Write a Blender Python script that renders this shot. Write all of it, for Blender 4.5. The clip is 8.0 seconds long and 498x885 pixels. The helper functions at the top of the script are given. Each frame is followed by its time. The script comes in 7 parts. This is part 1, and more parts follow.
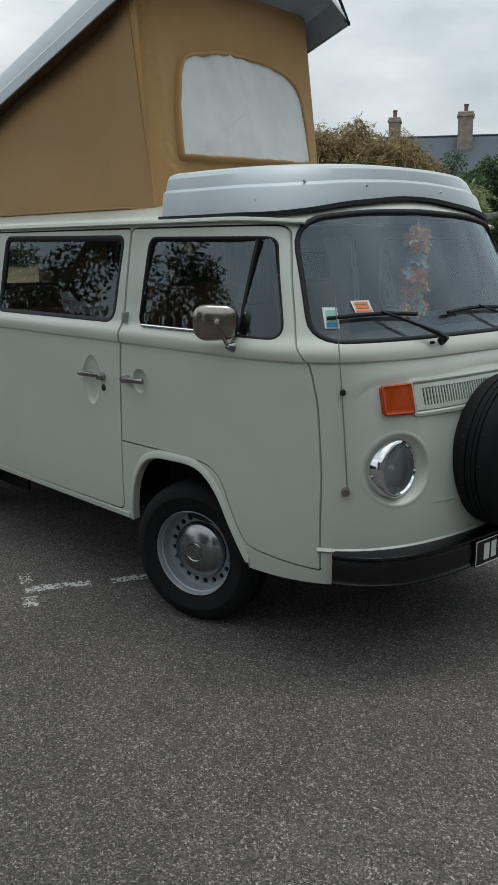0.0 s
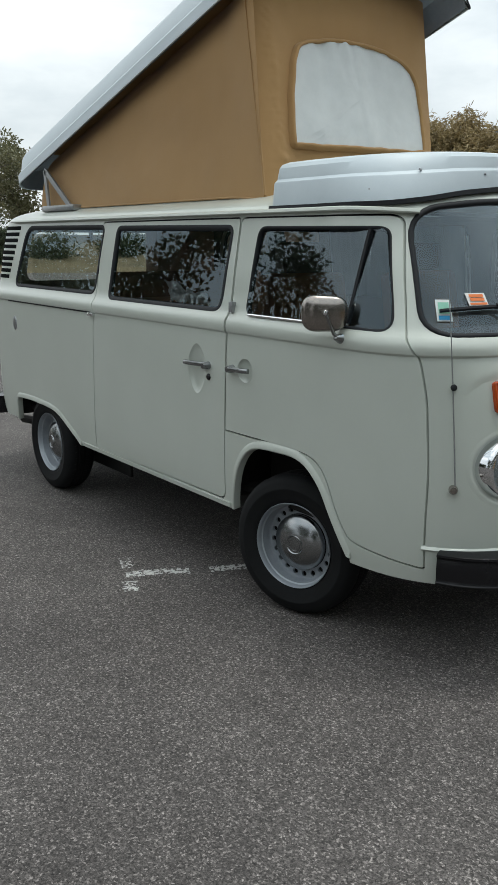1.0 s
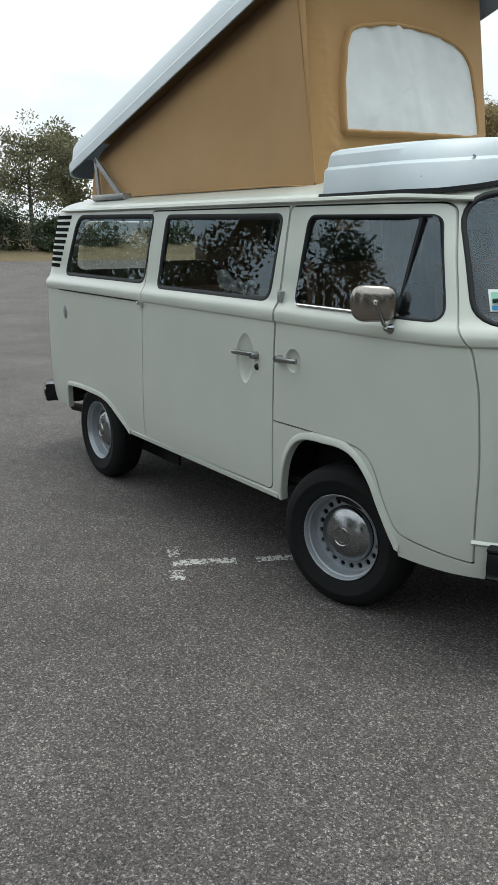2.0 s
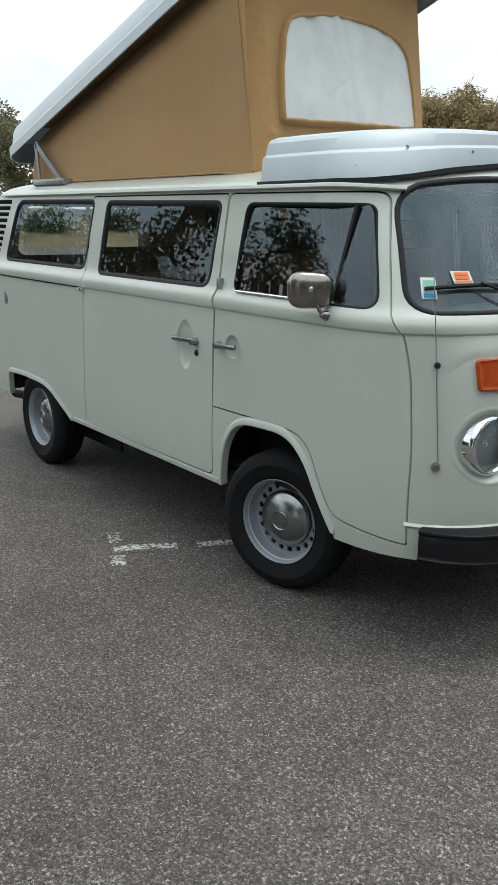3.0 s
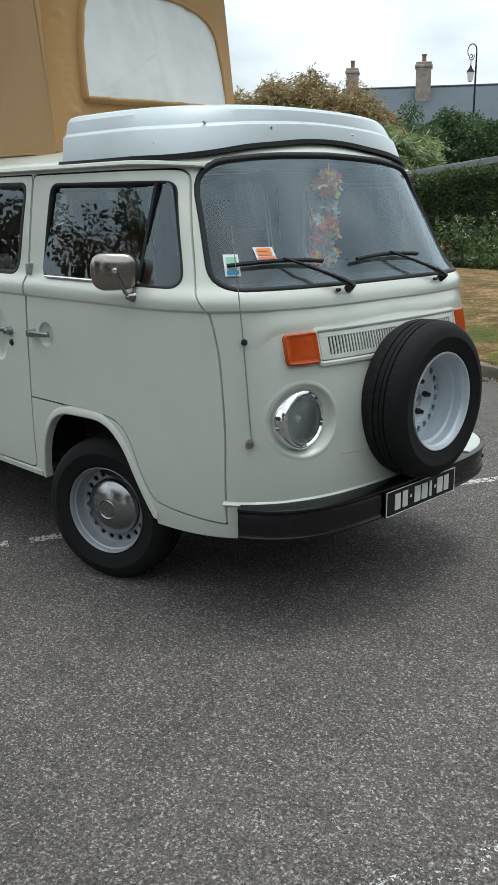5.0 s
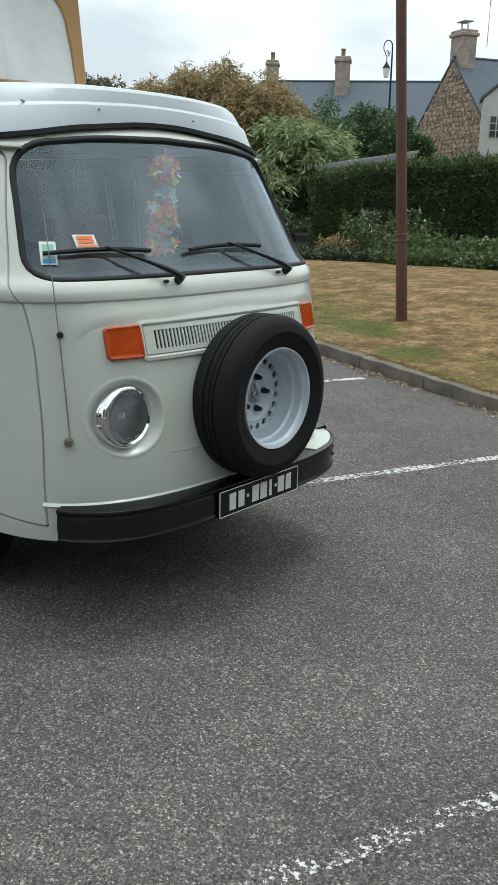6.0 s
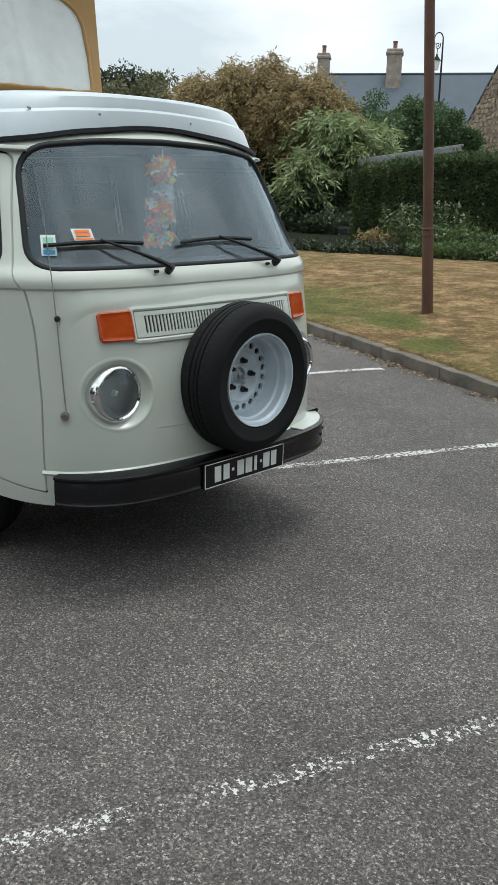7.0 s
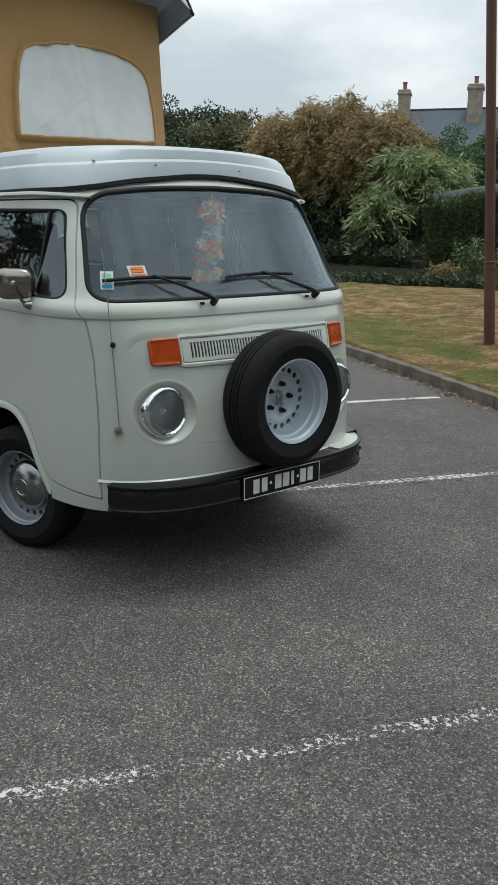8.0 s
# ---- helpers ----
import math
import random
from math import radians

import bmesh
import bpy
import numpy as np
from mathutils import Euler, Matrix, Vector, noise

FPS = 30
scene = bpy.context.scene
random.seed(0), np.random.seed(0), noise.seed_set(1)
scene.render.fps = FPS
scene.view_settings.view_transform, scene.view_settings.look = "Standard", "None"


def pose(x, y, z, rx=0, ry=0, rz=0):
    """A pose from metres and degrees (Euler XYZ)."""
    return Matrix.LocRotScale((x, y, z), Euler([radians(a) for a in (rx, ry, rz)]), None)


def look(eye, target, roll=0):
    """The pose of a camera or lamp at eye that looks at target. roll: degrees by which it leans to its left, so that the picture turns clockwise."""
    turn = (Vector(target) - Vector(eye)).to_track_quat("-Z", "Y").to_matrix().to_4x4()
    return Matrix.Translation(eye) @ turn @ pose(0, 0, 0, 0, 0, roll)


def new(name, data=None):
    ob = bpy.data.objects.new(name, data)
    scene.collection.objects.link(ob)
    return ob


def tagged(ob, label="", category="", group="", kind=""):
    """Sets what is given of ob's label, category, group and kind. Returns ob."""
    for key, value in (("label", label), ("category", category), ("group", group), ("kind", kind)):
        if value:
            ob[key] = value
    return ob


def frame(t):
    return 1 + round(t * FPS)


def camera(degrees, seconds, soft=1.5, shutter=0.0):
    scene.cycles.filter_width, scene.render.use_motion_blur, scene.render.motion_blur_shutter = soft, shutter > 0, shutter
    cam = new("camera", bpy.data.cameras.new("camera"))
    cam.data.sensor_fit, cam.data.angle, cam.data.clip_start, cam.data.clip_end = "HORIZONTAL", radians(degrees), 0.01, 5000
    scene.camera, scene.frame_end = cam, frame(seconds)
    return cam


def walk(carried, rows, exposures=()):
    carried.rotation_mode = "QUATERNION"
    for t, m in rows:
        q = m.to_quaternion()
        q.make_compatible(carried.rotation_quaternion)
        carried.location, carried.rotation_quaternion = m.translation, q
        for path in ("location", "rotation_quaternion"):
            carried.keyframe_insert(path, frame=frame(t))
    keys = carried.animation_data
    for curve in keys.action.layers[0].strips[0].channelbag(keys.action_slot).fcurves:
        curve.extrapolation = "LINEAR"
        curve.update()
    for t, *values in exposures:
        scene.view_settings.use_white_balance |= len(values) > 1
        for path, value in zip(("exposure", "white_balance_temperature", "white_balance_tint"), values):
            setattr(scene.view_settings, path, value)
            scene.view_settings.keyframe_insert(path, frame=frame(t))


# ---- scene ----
cam = camera(31.8, 8.0)
PATH = [
    (0, (2.832, -3.074, 1.608), (1.396, -1.752, 1.1785), -0.1),
    (0.5, (2.815, -3.082, 1.605), (1.315, -1.838, 1.1698), 0.0),
    (1, (2.785, -3.082, 1.599), (1.215, -1.93, 1.1523), 0.3),
    (1.5, (2.772, -3.072, 1.597), (1.152, -1.998, 1.1327), 0.0),
    (1.7, (2.768, -3.065, 1.606), (1.137, -2.011, 1.1333), -0.1),
    (2.8, (2.807, -3.074, 1.611), (1.224, -1.958, 1.111), 0.7),
    (3, (2.828, -3.057, 1.6), (1.27, -1.905, 1.102), 0.8),
    (3.5, (2.844, -3.049, 1.596), (1.356, -1.812, 1.089), 0.7),
    (4, (2.855, -3.03, 1.593), (1.427, -1.728, 1.079), 1.1),
    (5.3, (2.956, -2.755, 1.565), (1.605, -1.379, 1.035), -0.5),
    (5.5, (2.965, -2.672, 1.575), (1.634, -1.28, 1.038), 0.0),
    (6, (3.11, -2.52, 1.558), (1.872, -1.045, 1.017), 1.0),
    (6.5, (3.363, -2.454, 1.558), (2.131, -0.987, 0.984), 1.6),
    (7, (3.504, -2.567, 1.579), (2.184, -1.171, 1.022), 1.0),
    (7.5, (3.626, -2.661, 1.585), (2.254, -1.314, 1.034), 0.5),
    (8, (3.89, -2.684, 1.607), (2.43, -1.408, 1.119), 0.4),
]
walk(cam, [(t, look(eye, target, roll)) for t, eye, target, roll in PATH],
     exposures=[(0, -0.10), (0.5, 0.12), (1, 0.24), (1.5, 0.40), (3, 0.50), (4, 0.52), (5.5, 0.48), (6, 0.48), (6.5, 0.58), (7.0, 0.44), (7.5, 0.52), (8, 0.14)])

# ---- light ----
SUN_FROM = Vector((0.04, 0.16, 1.0)).normalized()
world = bpy.data.worlds.new("overcast_sky")
scene.world = world
world.use_nodes = True
wn, wl = world.node_tree.nodes, world.node_tree.links
wn.clear()
w_out = wn.new("ShaderNodeOutputWorld")
w_bg = wn.new("ShaderNodeBackground")
w_sky = wn.new("ShaderNodeTexSky")
w_sky.sky_type, w_sky.sun_disc = "NISHITA", False
w_sky.sun_elevation = math.asin(SUN_FROM.z)
w_sky.sun_rotation = math.atan2(SUN_FROM.x, SUN_FROM.y)
w_dim = wn.new("ShaderNodeVectorMath")
w_dim.operation = "SCALE"
w_dim.inputs["Scale"].default_value = 0.1
w_tc = wn.new("ShaderNodeTexCoord")
w_map = wn.new("ShaderNodeMapping")
w_map.inputs["Scale"].default_value = (1.0, 1.0, 2.6)
w_noise = wn.new("ShaderNodeTexNoise")
w_noise.inputs["Scale"].default_value = 2.3
w_noise.inputs["Detail"].default_value = 7.0
w_noise.inputs["Roughness"].default_value = 0.52
w_ramp = wn.new("ShaderNodeValToRGB")
w_ramp.color_ramp.elements[0].position, w_ramp.color_ramp.elements[0].color = 0.37, (0.495, 0.565, 0.605, 1)
w_ramp.color_ramp.elements[1].position, w_ramp.color_ramp.elements[1].color = 0.65, (0.99, 1.03, 1.03, 1)
w_mix = wn.new("ShaderNodeMix")
w_mix.data_type = "RGBA"
w_mix.inputs["Factor"].default_value = 0.9
wl.new(w_tc.outputs["Generated"], w_map.inputs["Vector"])
wl.new(w_map.outputs["Vector"], w_noise.inputs["Vector"])
wl.new(w_noise.outputs["Fac"], w_ramp.inputs["Fac"])
wl.new(w_sky.outputs["Color"], w_dim.inputs[0])
wl.new(w_dim.outputs[0], w_mix.inputs["A"])
wl.new(w_ramp.outputs["Color"], w_mix.inputs["B"])
# an overcast sky is brightest overhead
w_sep = wn.new("ShaderNodeSeparateXYZ")
w_rise = wn.new("ShaderNodeMapRange")
w_rise.inputs["From Min"].default_value, w_rise.inputs["From Max"].default_value = 0.0, 1.0
w_rise.inputs["To Min"].default_value, w_rise.inputs["To Max"].default_value = 0.96, 1.68
w_lift = wn.new("ShaderNodeVectorMath")
w_lift.operation = "SCALE"
wl.new(w_tc.outputs["Generated"], w_sep.inputs[0])
wl.new(w_sep.outputs["Z"], w_rise.inputs["Value"])
wl.new(w_mix.outputs["Result"], w_lift.inputs[0])
wl.new(w_rise.outputs["Result"], w_lift.inputs["Scale"])
# thinner, bluer cloud overhead
w_tint = wn.new("ShaderNodeMix")
w_tint.data_type = "RGBA"
w_tint.inputs["A"].default_value, w_tint.inputs["B"].default_value = (1.0, 1.0, 0.99, 1), (0.985, 0.995, 0.99, 1)
wl.new(w_sep.outputs["Z"], w_tint.inputs["Factor"])
w_mul = wn.new("ShaderNodeVectorMath")
w_mul.operation = "MULTIPLY"
wl.new(w_lift.outputs[0], w_mul.inputs[0])
wl.new(w_tint.outputs["Result"], w_mul.inputs[1])
wl.new(w_mul.outputs[0], w_bg.inputs["Color"])
wl.new(w_bg.outputs["Background"], w_out.inputs["Surface"])
w_bg.inputs["Strength"].default_value = 1.0
sun = new("sun", bpy.data.lights.new("sun", "SUN"))
sun.data.energy, sun.data.angle, sun.data.color = 0.95, radians(22), (0.98, 0.98, 0.93)
sun.matrix_world = look(SUN_FROM * 50, (0, 0, 0))


# ---- materials ----
def material(name):
    m = bpy.data.materials.new(name)
    m.use_nodes = True
    m.node_tree.nodes.clear()
    out = m.node_tree.nodes.new("ShaderNodeOutputMaterial")
    return m, m.node_tree.nodes, m.node_tree.links, out


def noise_node(nodes, links, vec, scale, detail=4.0, rough=0.55):
    n = nodes.new("ShaderNodeTexNoise")
    n.inputs["Scale"].default_value, n.inputs["Detail"].default_value, n.inputs["Roughness"].default_value = scale, detail, rough
    links.new(vec, n.inputs["Vector"])
    return n.outputs["Fac"]


def ramp_node(nodes, links, fac, stops):
    r = nodes.new("ShaderNodeValToRGB")
    e = r.color_ramp.elements
    while len(e) < len(stops):
        e.new(0.5)
    for el, (p, c) in zip(e, stops):
        el.position, el.color = p, (*c, 1)
    links.new(fac, r.inputs["Fac"])
    return r.outputs["Color"]


def mix_node(nodes, links, fac, a, b, mode="MIX"):
    m = nodes.new("ShaderNodeMix")
    m.data_type, m.blend_type = "RGBA", mode
    for key, v in (("Factor", fac), ("A", a), ("B", b)):
        if isinstance(v, (int, float)):
            m.inputs[key].default_value = v
        elif isinstance(v, tuple):
            m.inputs[key].default_value = (*v, 1)
        else:
            links.new(v, m.inputs[key])
    return m.outputs["Result"]


def bump_node(nodes, links, height, strength, distance):
    b = nodes.new("ShaderNodeBump")
    b.inputs["Strength"].default_value, b.inputs["Distance"].default_value = strength, distance
    links.new(height, b.inputs["Height"])
    return b.outputs["Normal"]


def surface(name, dark, light, rough=0.5, metal=0.0, scale=6.0, fine=60.0, bump=0.15, depth=0.002, coat=0.0, vary=0.0, spec=0.5, sheen=0.0, trans=0.0):
    """A surface with broad mottling, fine grain and relief, and a tone of its own for each object."""
    m, n, l, out = material(name)
    p = n.new("ShaderNodeBsdfPrincipled")
    tc = n.new("ShaderNodeTexCoord").outputs["Object"]
    broad = noise_node(n, l, tc, scale)
    grain = noise_node(n, l, tc, fine, 3.0)
    col = ramp_node(n, l, broad, [(0.3, dark), (0.7, light)])
    col = mix_node(n, l, 0.25, col, ramp_node(n, l, grain, [(0.3, dark), (0.7, light)]))
    if vary:
        info = n.new("ShaderNodeObjectInfo")
        hsv = n.new("ShaderNodeHueSaturation")
        mr = n.new("ShaderNodeMapRange")
        mr.inputs["To Min"].default_value, mr.inputs["To Max"].default_value = 1 - vary, 1 + vary
        l.new(info.outputs["Random"], mr.inputs["Value"])
        l.new(mr.outputs["Result"], hsv.inputs["Value"])
        l.new(col, hsv.inputs["Color"])
        col = hsv.outputs["Color"]
    l.new(col, p.inputs["Base Color"])
    mr2 = n.new("ShaderNodeMapRange")
    mr2.inputs["To Min"].default_value, mr2.inputs["To Max"].default_value = rough * 0.85, min(1.0, rough * 1.15)
    l.new(broad, mr2.inputs["Value"])
    l.new(mr2.outputs["Result"], p.inputs["Roughness"])
    p.inputs["Metallic"].default_value = metal
    p.inputs["Coat Weight"].default_value = coat
    p.inputs["Coat Roughness"].default_value = 0.06
    p.inputs["Specular IOR Level"].default_value = spec
    p.inputs["Sheen Weight"].default_value = sheen
    if bump:
        l.new(bump_node(n, l, grain, bump, depth), p.inputs["Normal"])
    shader = p.outputs["BSDF"]
    if trans:
        t = n.new("ShaderNodeBsdfTranslucent")
        l.new(col, t.inputs["Color"])
        mx = n.new("ShaderNodeMixShader")
        mx.inputs["Fac"].default_value = trans
        l.new(shader, mx.inputs[1])
        l.new(t.outputs["BSDF"], mx.inputs[2])
        shader = mx.outputs["Shader"]
    l.new(shader, out.inputs["Surface"])
    return m


def glass(name, tint=(0.75, 0.8, 0.8), rough=0.0, ior=1.5, film=0.0):
    """Thin glass: clear with a tint, a mirror by Fresnel, and at need pale streaks painted as reflected sky."""
    m, n, l, out = material(name)
    t = n.new("ShaderNodeBsdfTransparent")
    t.inputs["Color"].default_value = (*tint, 1)
    g = n.new("ShaderNodeBsdfGlossy")
    g.inputs["Roughness"].default_value = rough
    g.inputs["Color"].default_value = (0.74, 0.90, 1.0, 1)
    f = n.new("ShaderNodeFresnel")
    f.inputs["IOR"].default_value = ior
    mx = n.new("ShaderNodeMixShader")
    l.new(f.outputs["Fac"], mx.inputs["Fac"])
    l.new(t.outputs["BSDF"], mx.inputs[1])
    l.new(g.outputs["BSDF"], mx.inputs[2])
    shader = mx.outputs["Shader"]
    if film:
        mp = n.new("ShaderNodeMapping")
        mp.inputs["Scale"].default_value = (1.0, 1.0, 0.22)
        l.new(n.new("ShaderNodeTexCoord").outputs["Object"], mp.inputs["Vector"])
        streak = noise_node(n, l, mp.outputs["Vector"], 5.0, 2.0, 0.45)
        mr = n.new("ShaderNodeMapRange")
        mr.inputs["From Min"].default_value, mr.inputs["From Max"].default_value = 0.3, 0.7
        mr.inputs["To Min"].default_value, mr.inputs["To Max"].default_value = film * 0.1, film * 2.4
        l.new(streak, mr.inputs["Value"])
        # pale diffuse streaks painted in for reflected sky and lens scatter
        sky_streaks = n.new("ShaderNodeBsdfDiffuse")
        sky_streaks.inputs["Color"].default_value = (0.52, 0.60, 0.64, 1)
        md = n.new("ShaderNodeMixShader")
        l.new(mr.outputs["Result"], md.inputs["Fac"])
        l.new(shader, md.inputs[1])
        l.new(sky_streaks.outputs["BSDF"], md.inputs[2])
        shader = md.outputs["Shader"]
    l.new(shader, out.inputs["Surface"])
    return m


def asphalt_material(name, paint=None):
    """Worn asphalt with pale chippings; with paint, a road line across its object's x that is worn down to the chippings."""
    m, n, l, out = material(name)
    p = n.new("ShaderNodeBsdfPrincipled")
    tco = n.new("ShaderNodeTexCoord")
    geo = n.new("ShaderNodeNewGeometry")
    pos = geo.outputs["Position"]
    bend = n.new("ShaderNodeTexNoise")
    bend.inputs["Scale"].default_value, bend.inputs["Detail"].default_value = 120.0, 1.0
    l.new(pos, bend.inputs["Vector"])
    shift = n.new("ShaderNodeVectorMath")
    shift.operation = "MULTIPLY_ADD"
    shift.inputs[1].default_value = (0.014, 0.014, 0.014)
    l.new(bend.outputs["Color"], shift.inputs[0])
    l.new(pos, shift.inputs[2])
    v = n.new("ShaderNodeTexVoronoi")
    v.inputs["Scale"].default_value = 165.0
    l.new(shift.outputs[0], v.inputs["Vector"])
    sep = n.new("ShaderNodeSeparateColor")
    l.new(v.outputs["Color"], sep.inputs["Color"])
    stone = ramp_node(n, l, sep.outputs["Red"], [(0.0, (0.066, 0.061, 0.0585)), (0.45, (0.100, 0.092, 0.088)), (0.80, (0.145, 0.134, 0.128)), (1.0, (0.34, 0.314, 0.300))])
    gaps = ramp_node(n, l, v.outputs["Distance"], [(0.45, (1.0, 1.0, 1.0)), (0.85, (0.55, 0.55, 0.55))])
    col = mix_node(n, l, 0.9, stone, gaps, "MULTIPLY")
    grit = noise_node(n, l, pos, 330.0, 2.0)
    col = mix_node(n, l, 0.5, col, ramp_node(n, l, grit, [(0.35, (0.70, 0.70, 0.70)), (0.65, (1.28, 1.28, 1.28))]), "MULTIPLY")
    pits = noise_node(n, l, pos, 150.0, 2.0, 0.5)
    col = mix_node(n, l, 1.0, col, ramp_node(n, l, pits, [(0.34, (0.42, 0.42, 0.42)), (0.46, (1, 1, 1))]), "MULTIPLY")
    broad = noise_node(n, l, pos, 0.8, 6.0, 0.6)
    col = mix_node(n, l, 1.0, col, ramp_node(n, l, broad, [(0.3, (0.74, 0.73, 0.73)), (0.7, (1.2, 1.19, 1.18))]), "MULTIPLY")
    lumps = noise_node(n, l, pos, 85.0, 2.0, 0.55)
    col = mix_node(n, l, 1.0, col, ramp_node(n, l, lumps, [(0.36, (0.68, 0.68, 0.68)), (0.64, (1.26, 1.26, 1.26))]), "MULTIPLY")
    mid = noise_node(n, l, pos, 7.0, 5.0, 0.65)
    col = mix_node(n, l, 0.8, col, ramp_node(n, l, mid, [(0.3, (0.8, 0.79, 0.78)), (0.7, (1.14, 1.13, 1.12))]), "MULTIPLY")
    height = mix_node(n, l, 0.5, ramp_node(n, l, v.outputs["Distance"], [(0.0, (1, 1, 1)), (0.8, (0, 0, 0))]), grit)
    if paint:
        wear = noise_node(n, l, pos, 46.0, 4.0, 0.62)
        patch = noise_node(n, l, pos, 2.2, 3.0, 0.5)
        sx = n.new("ShaderNodeSeparateXYZ")
        l.new(tco.outputs["Object"], sx.inputs[0])
        ab = n.new("ShaderNodeMath")
        ab.operation = "ABSOLUTE"
        l.new(sx.outputs["X"], ab.inputs[0])
        edge = n.new("ShaderNodeMapRange")
        edge.inputs["From Min"].default_value, edge.inputs["From Max"].default_value = 0.03, 0.075
        edge.inputs["To Min"].default_value, edge.inputs["To Max"].default_value = 0.0, 0.55
        l.new(ab.outputs[0], edge.inputs["Value"])

        def plus(a, b, op="ADD"):
            q = n.new("ShaderNodeMath")
            q.operation = op
            for i, x in enumerate((a, b)):
                if isinstance(x, (int, float)):
                    q.inputs[i].default_value = x
                else:
                    l.new(x, q.inputs[i])
            return q.outputs[0]
        s = plus(plus(wear, edge.outputs["Result"], "SUBTRACT"), plus(plus(patch, 0.5, "SUBTRACT"), 0.5, "MULTIPLY"))
        s = plus(s, plus(plus(v.outputs["Distance"], 0.4, "SUBTRACT"), 0.2, "MULTIPLY"), "SUBTRACT")
        mask = ramp_node(n, l, s, [(paint, (0, 0, 0)), (paint + 0.04, (1, 1, 1))])
        col = mix_node(n, l, mask, col, (0.54, 0.54, 0.52))
    l.new(col, p.inputs["Base Color"])
    p.inputs["Roughness"].default_value = 0.86
    p.inputs["Specular IOR Level"].default_value = 0.35
    l.new(bump_node(n, l, height, 0.7, 0.004), p.inputs["Normal"])
    l.new(p.outputs["BSDF"], out.inputs["Surface"])
    return m


PAINT = surface("cream_white_paint", (0.49, 0.525, 0.47), (0.53, 0.565, 0.51), 0.30, coat=0.5, scale=2.5, fine=220, bump=0.02)
POD = surface("white_fibreglass", (0.505, 0.575, 0.61), (0.57, 0.64, 0.67), 0.40, scale=5, fine=180, bump=0.05)
LINER = surface("grey_lid_liner", (0.20, 0.23, 0.27), (0.27, 0.30, 0.34), 0.8, scale=7)
CANVAS = surface("ochre_canvas", (0.365, 0.209, 0.076), (0.425, 0.253, 0.102), 0.9, scale=3, fine=420, bump=0.3, depth=0.002, sheen=0.2, trans=0.12)
SCREEN = surface("white_screen_cloth", (0.60, 0.63, 0.62), (0.70, 0.73, 0.72), 0.8, scale=9, fine=260, bump=0.25, trans=0.15)
RUBBER = surface("black_rubber", (0.008, 0.009, 0.011), (0.015, 0.017, 0.020), 0.6, scale=12, fine=150, bump=0.1, spec=0.28)
BLACK_PAINT = surface("black_gloss_paint", (0.003, 0.003, 0.004), (0.006, 0.006, 0.008), 0.26, coat=0.0, scale=8, fine=120, bump=0.03, spec=0.42)
# also the near-black that stands in for shade behind rims, grille and hedge leaves
UNDER = surface("underbody_dirt_and_shade", (0.010, 0.010, 0.010), (0.022, 0.021, 0.020), 0.9, scale=8)
VENT_DARK = surface("vent_slot_shade", (0.004, 0.005, 0.005), (0.008, 0.009, 0.009), 0.95, scale=9, bump=0, spec=0.05)
CHROME = surface("chrome", (0.72, 0.73, 0.74), (0.82, 0.83, 0.84), 0.06, metal=1.0, scale=14, fine=90, bump=0.01)
HEADLAMP = surface("headlamp_mirror", (0.80, 0.81, 0.80), (0.90, 0.91, 0.90), 0.24, metal=1.0, scale=26, fine=36, bump=1.0, depth=0.03)
HUBCAP = surface("dull_hubcap_metal", (0.24, 0.25, 0.255), (0.34, 0.35, 0.355), 0.22, metal=1.0, scale=11, fine=60, bump=0.05)
MIRROR_BACK = surface("brushed_steel", (0.30, 0.275, 0.25), (0.38, 0.35, 0.32), 0.24, metal=1.0, scale=9, fine=90, bump=0.02)
RIM = surface("silver_rim_paint", (0.27, 0.30, 0.33), (0.36, 0.39, 0.42), 0.42, metal=0.3, scale=14, fine=110, bump=0.06)
SPARE_RIM = surface("pale_rim_paint", (0.46, 0.53, 0.58), (0.56, 0.62, 0.67), 0.38, metal=0.2, scale=14, fine=110, bump=0.06)
TYRE = surface("tyre_rubber", (0.006, 0.0065, 0.007), (0.012, 0.0125, 0.013), 0.78, scale=14, fine=170, bump=0.25, spec=0.2)
AMBER = surface("amber_lens", (0.46, 0.055, 0.004), (0.60, 0.090, 0.008), 0.22, coat=0.2, scale=25, fine=190, bump=0.2, trans=0.2)
STEEL = surface("dull_steel", (0.30, 0.31, 0.32), (0.42, 0.43, 0.44), 0.4, metal=0.9, scale=20, fine=120, bump=0.08)
GLASS = glass("window_glass", (0.82, 0.86, 0.85), ior=1.80)
SCREEN_GLASS = glass("windscreen_glass", (0.78, 0.84, 0.87), ior=1.74, film=0.056)
LENS = glass("headlamp_lens", (0.90, 0.92, 0.91), 0.0, 1.45, film=0.12)
DASH = surface("grey_dashboard", (0.03, 0.034, 0.04), (0.05, 0.055, 0.062), 0.6, scale=10, fine=200, bump=0.2)
BROWN = surface("brown_upholstery", (0.22, 0.105, 0.055), (0.32, 0.16, 0.09), 0.85, scale=5, fine=200, bump=0.3)
WOOD = surface("brown_cabinet_wood", (0.38, 0.185, 0.09), (0.50, 0.26, 0.14), 0.5, scale=7, fine=60, bump=0.1)
LINING = surface("dark_cabin_lining", (0.075, 0.070, 0.062), (0.115, 0.108, 0.096), 0.8, scale=6, bump=0)
CURTAIN = surface("grey_blue_curtain", (0.16, 0.19, 0.22), (0.26, 0.30, 0.34), 0.9, scale=5, fine=150)
PLASTIC = surface("clear_wrapping", (0.55, 0.57, 0.58), (0.75, 0.77, 0.78), 0.15, scale=14, fine=50, bump=0.5, trans=0.3)
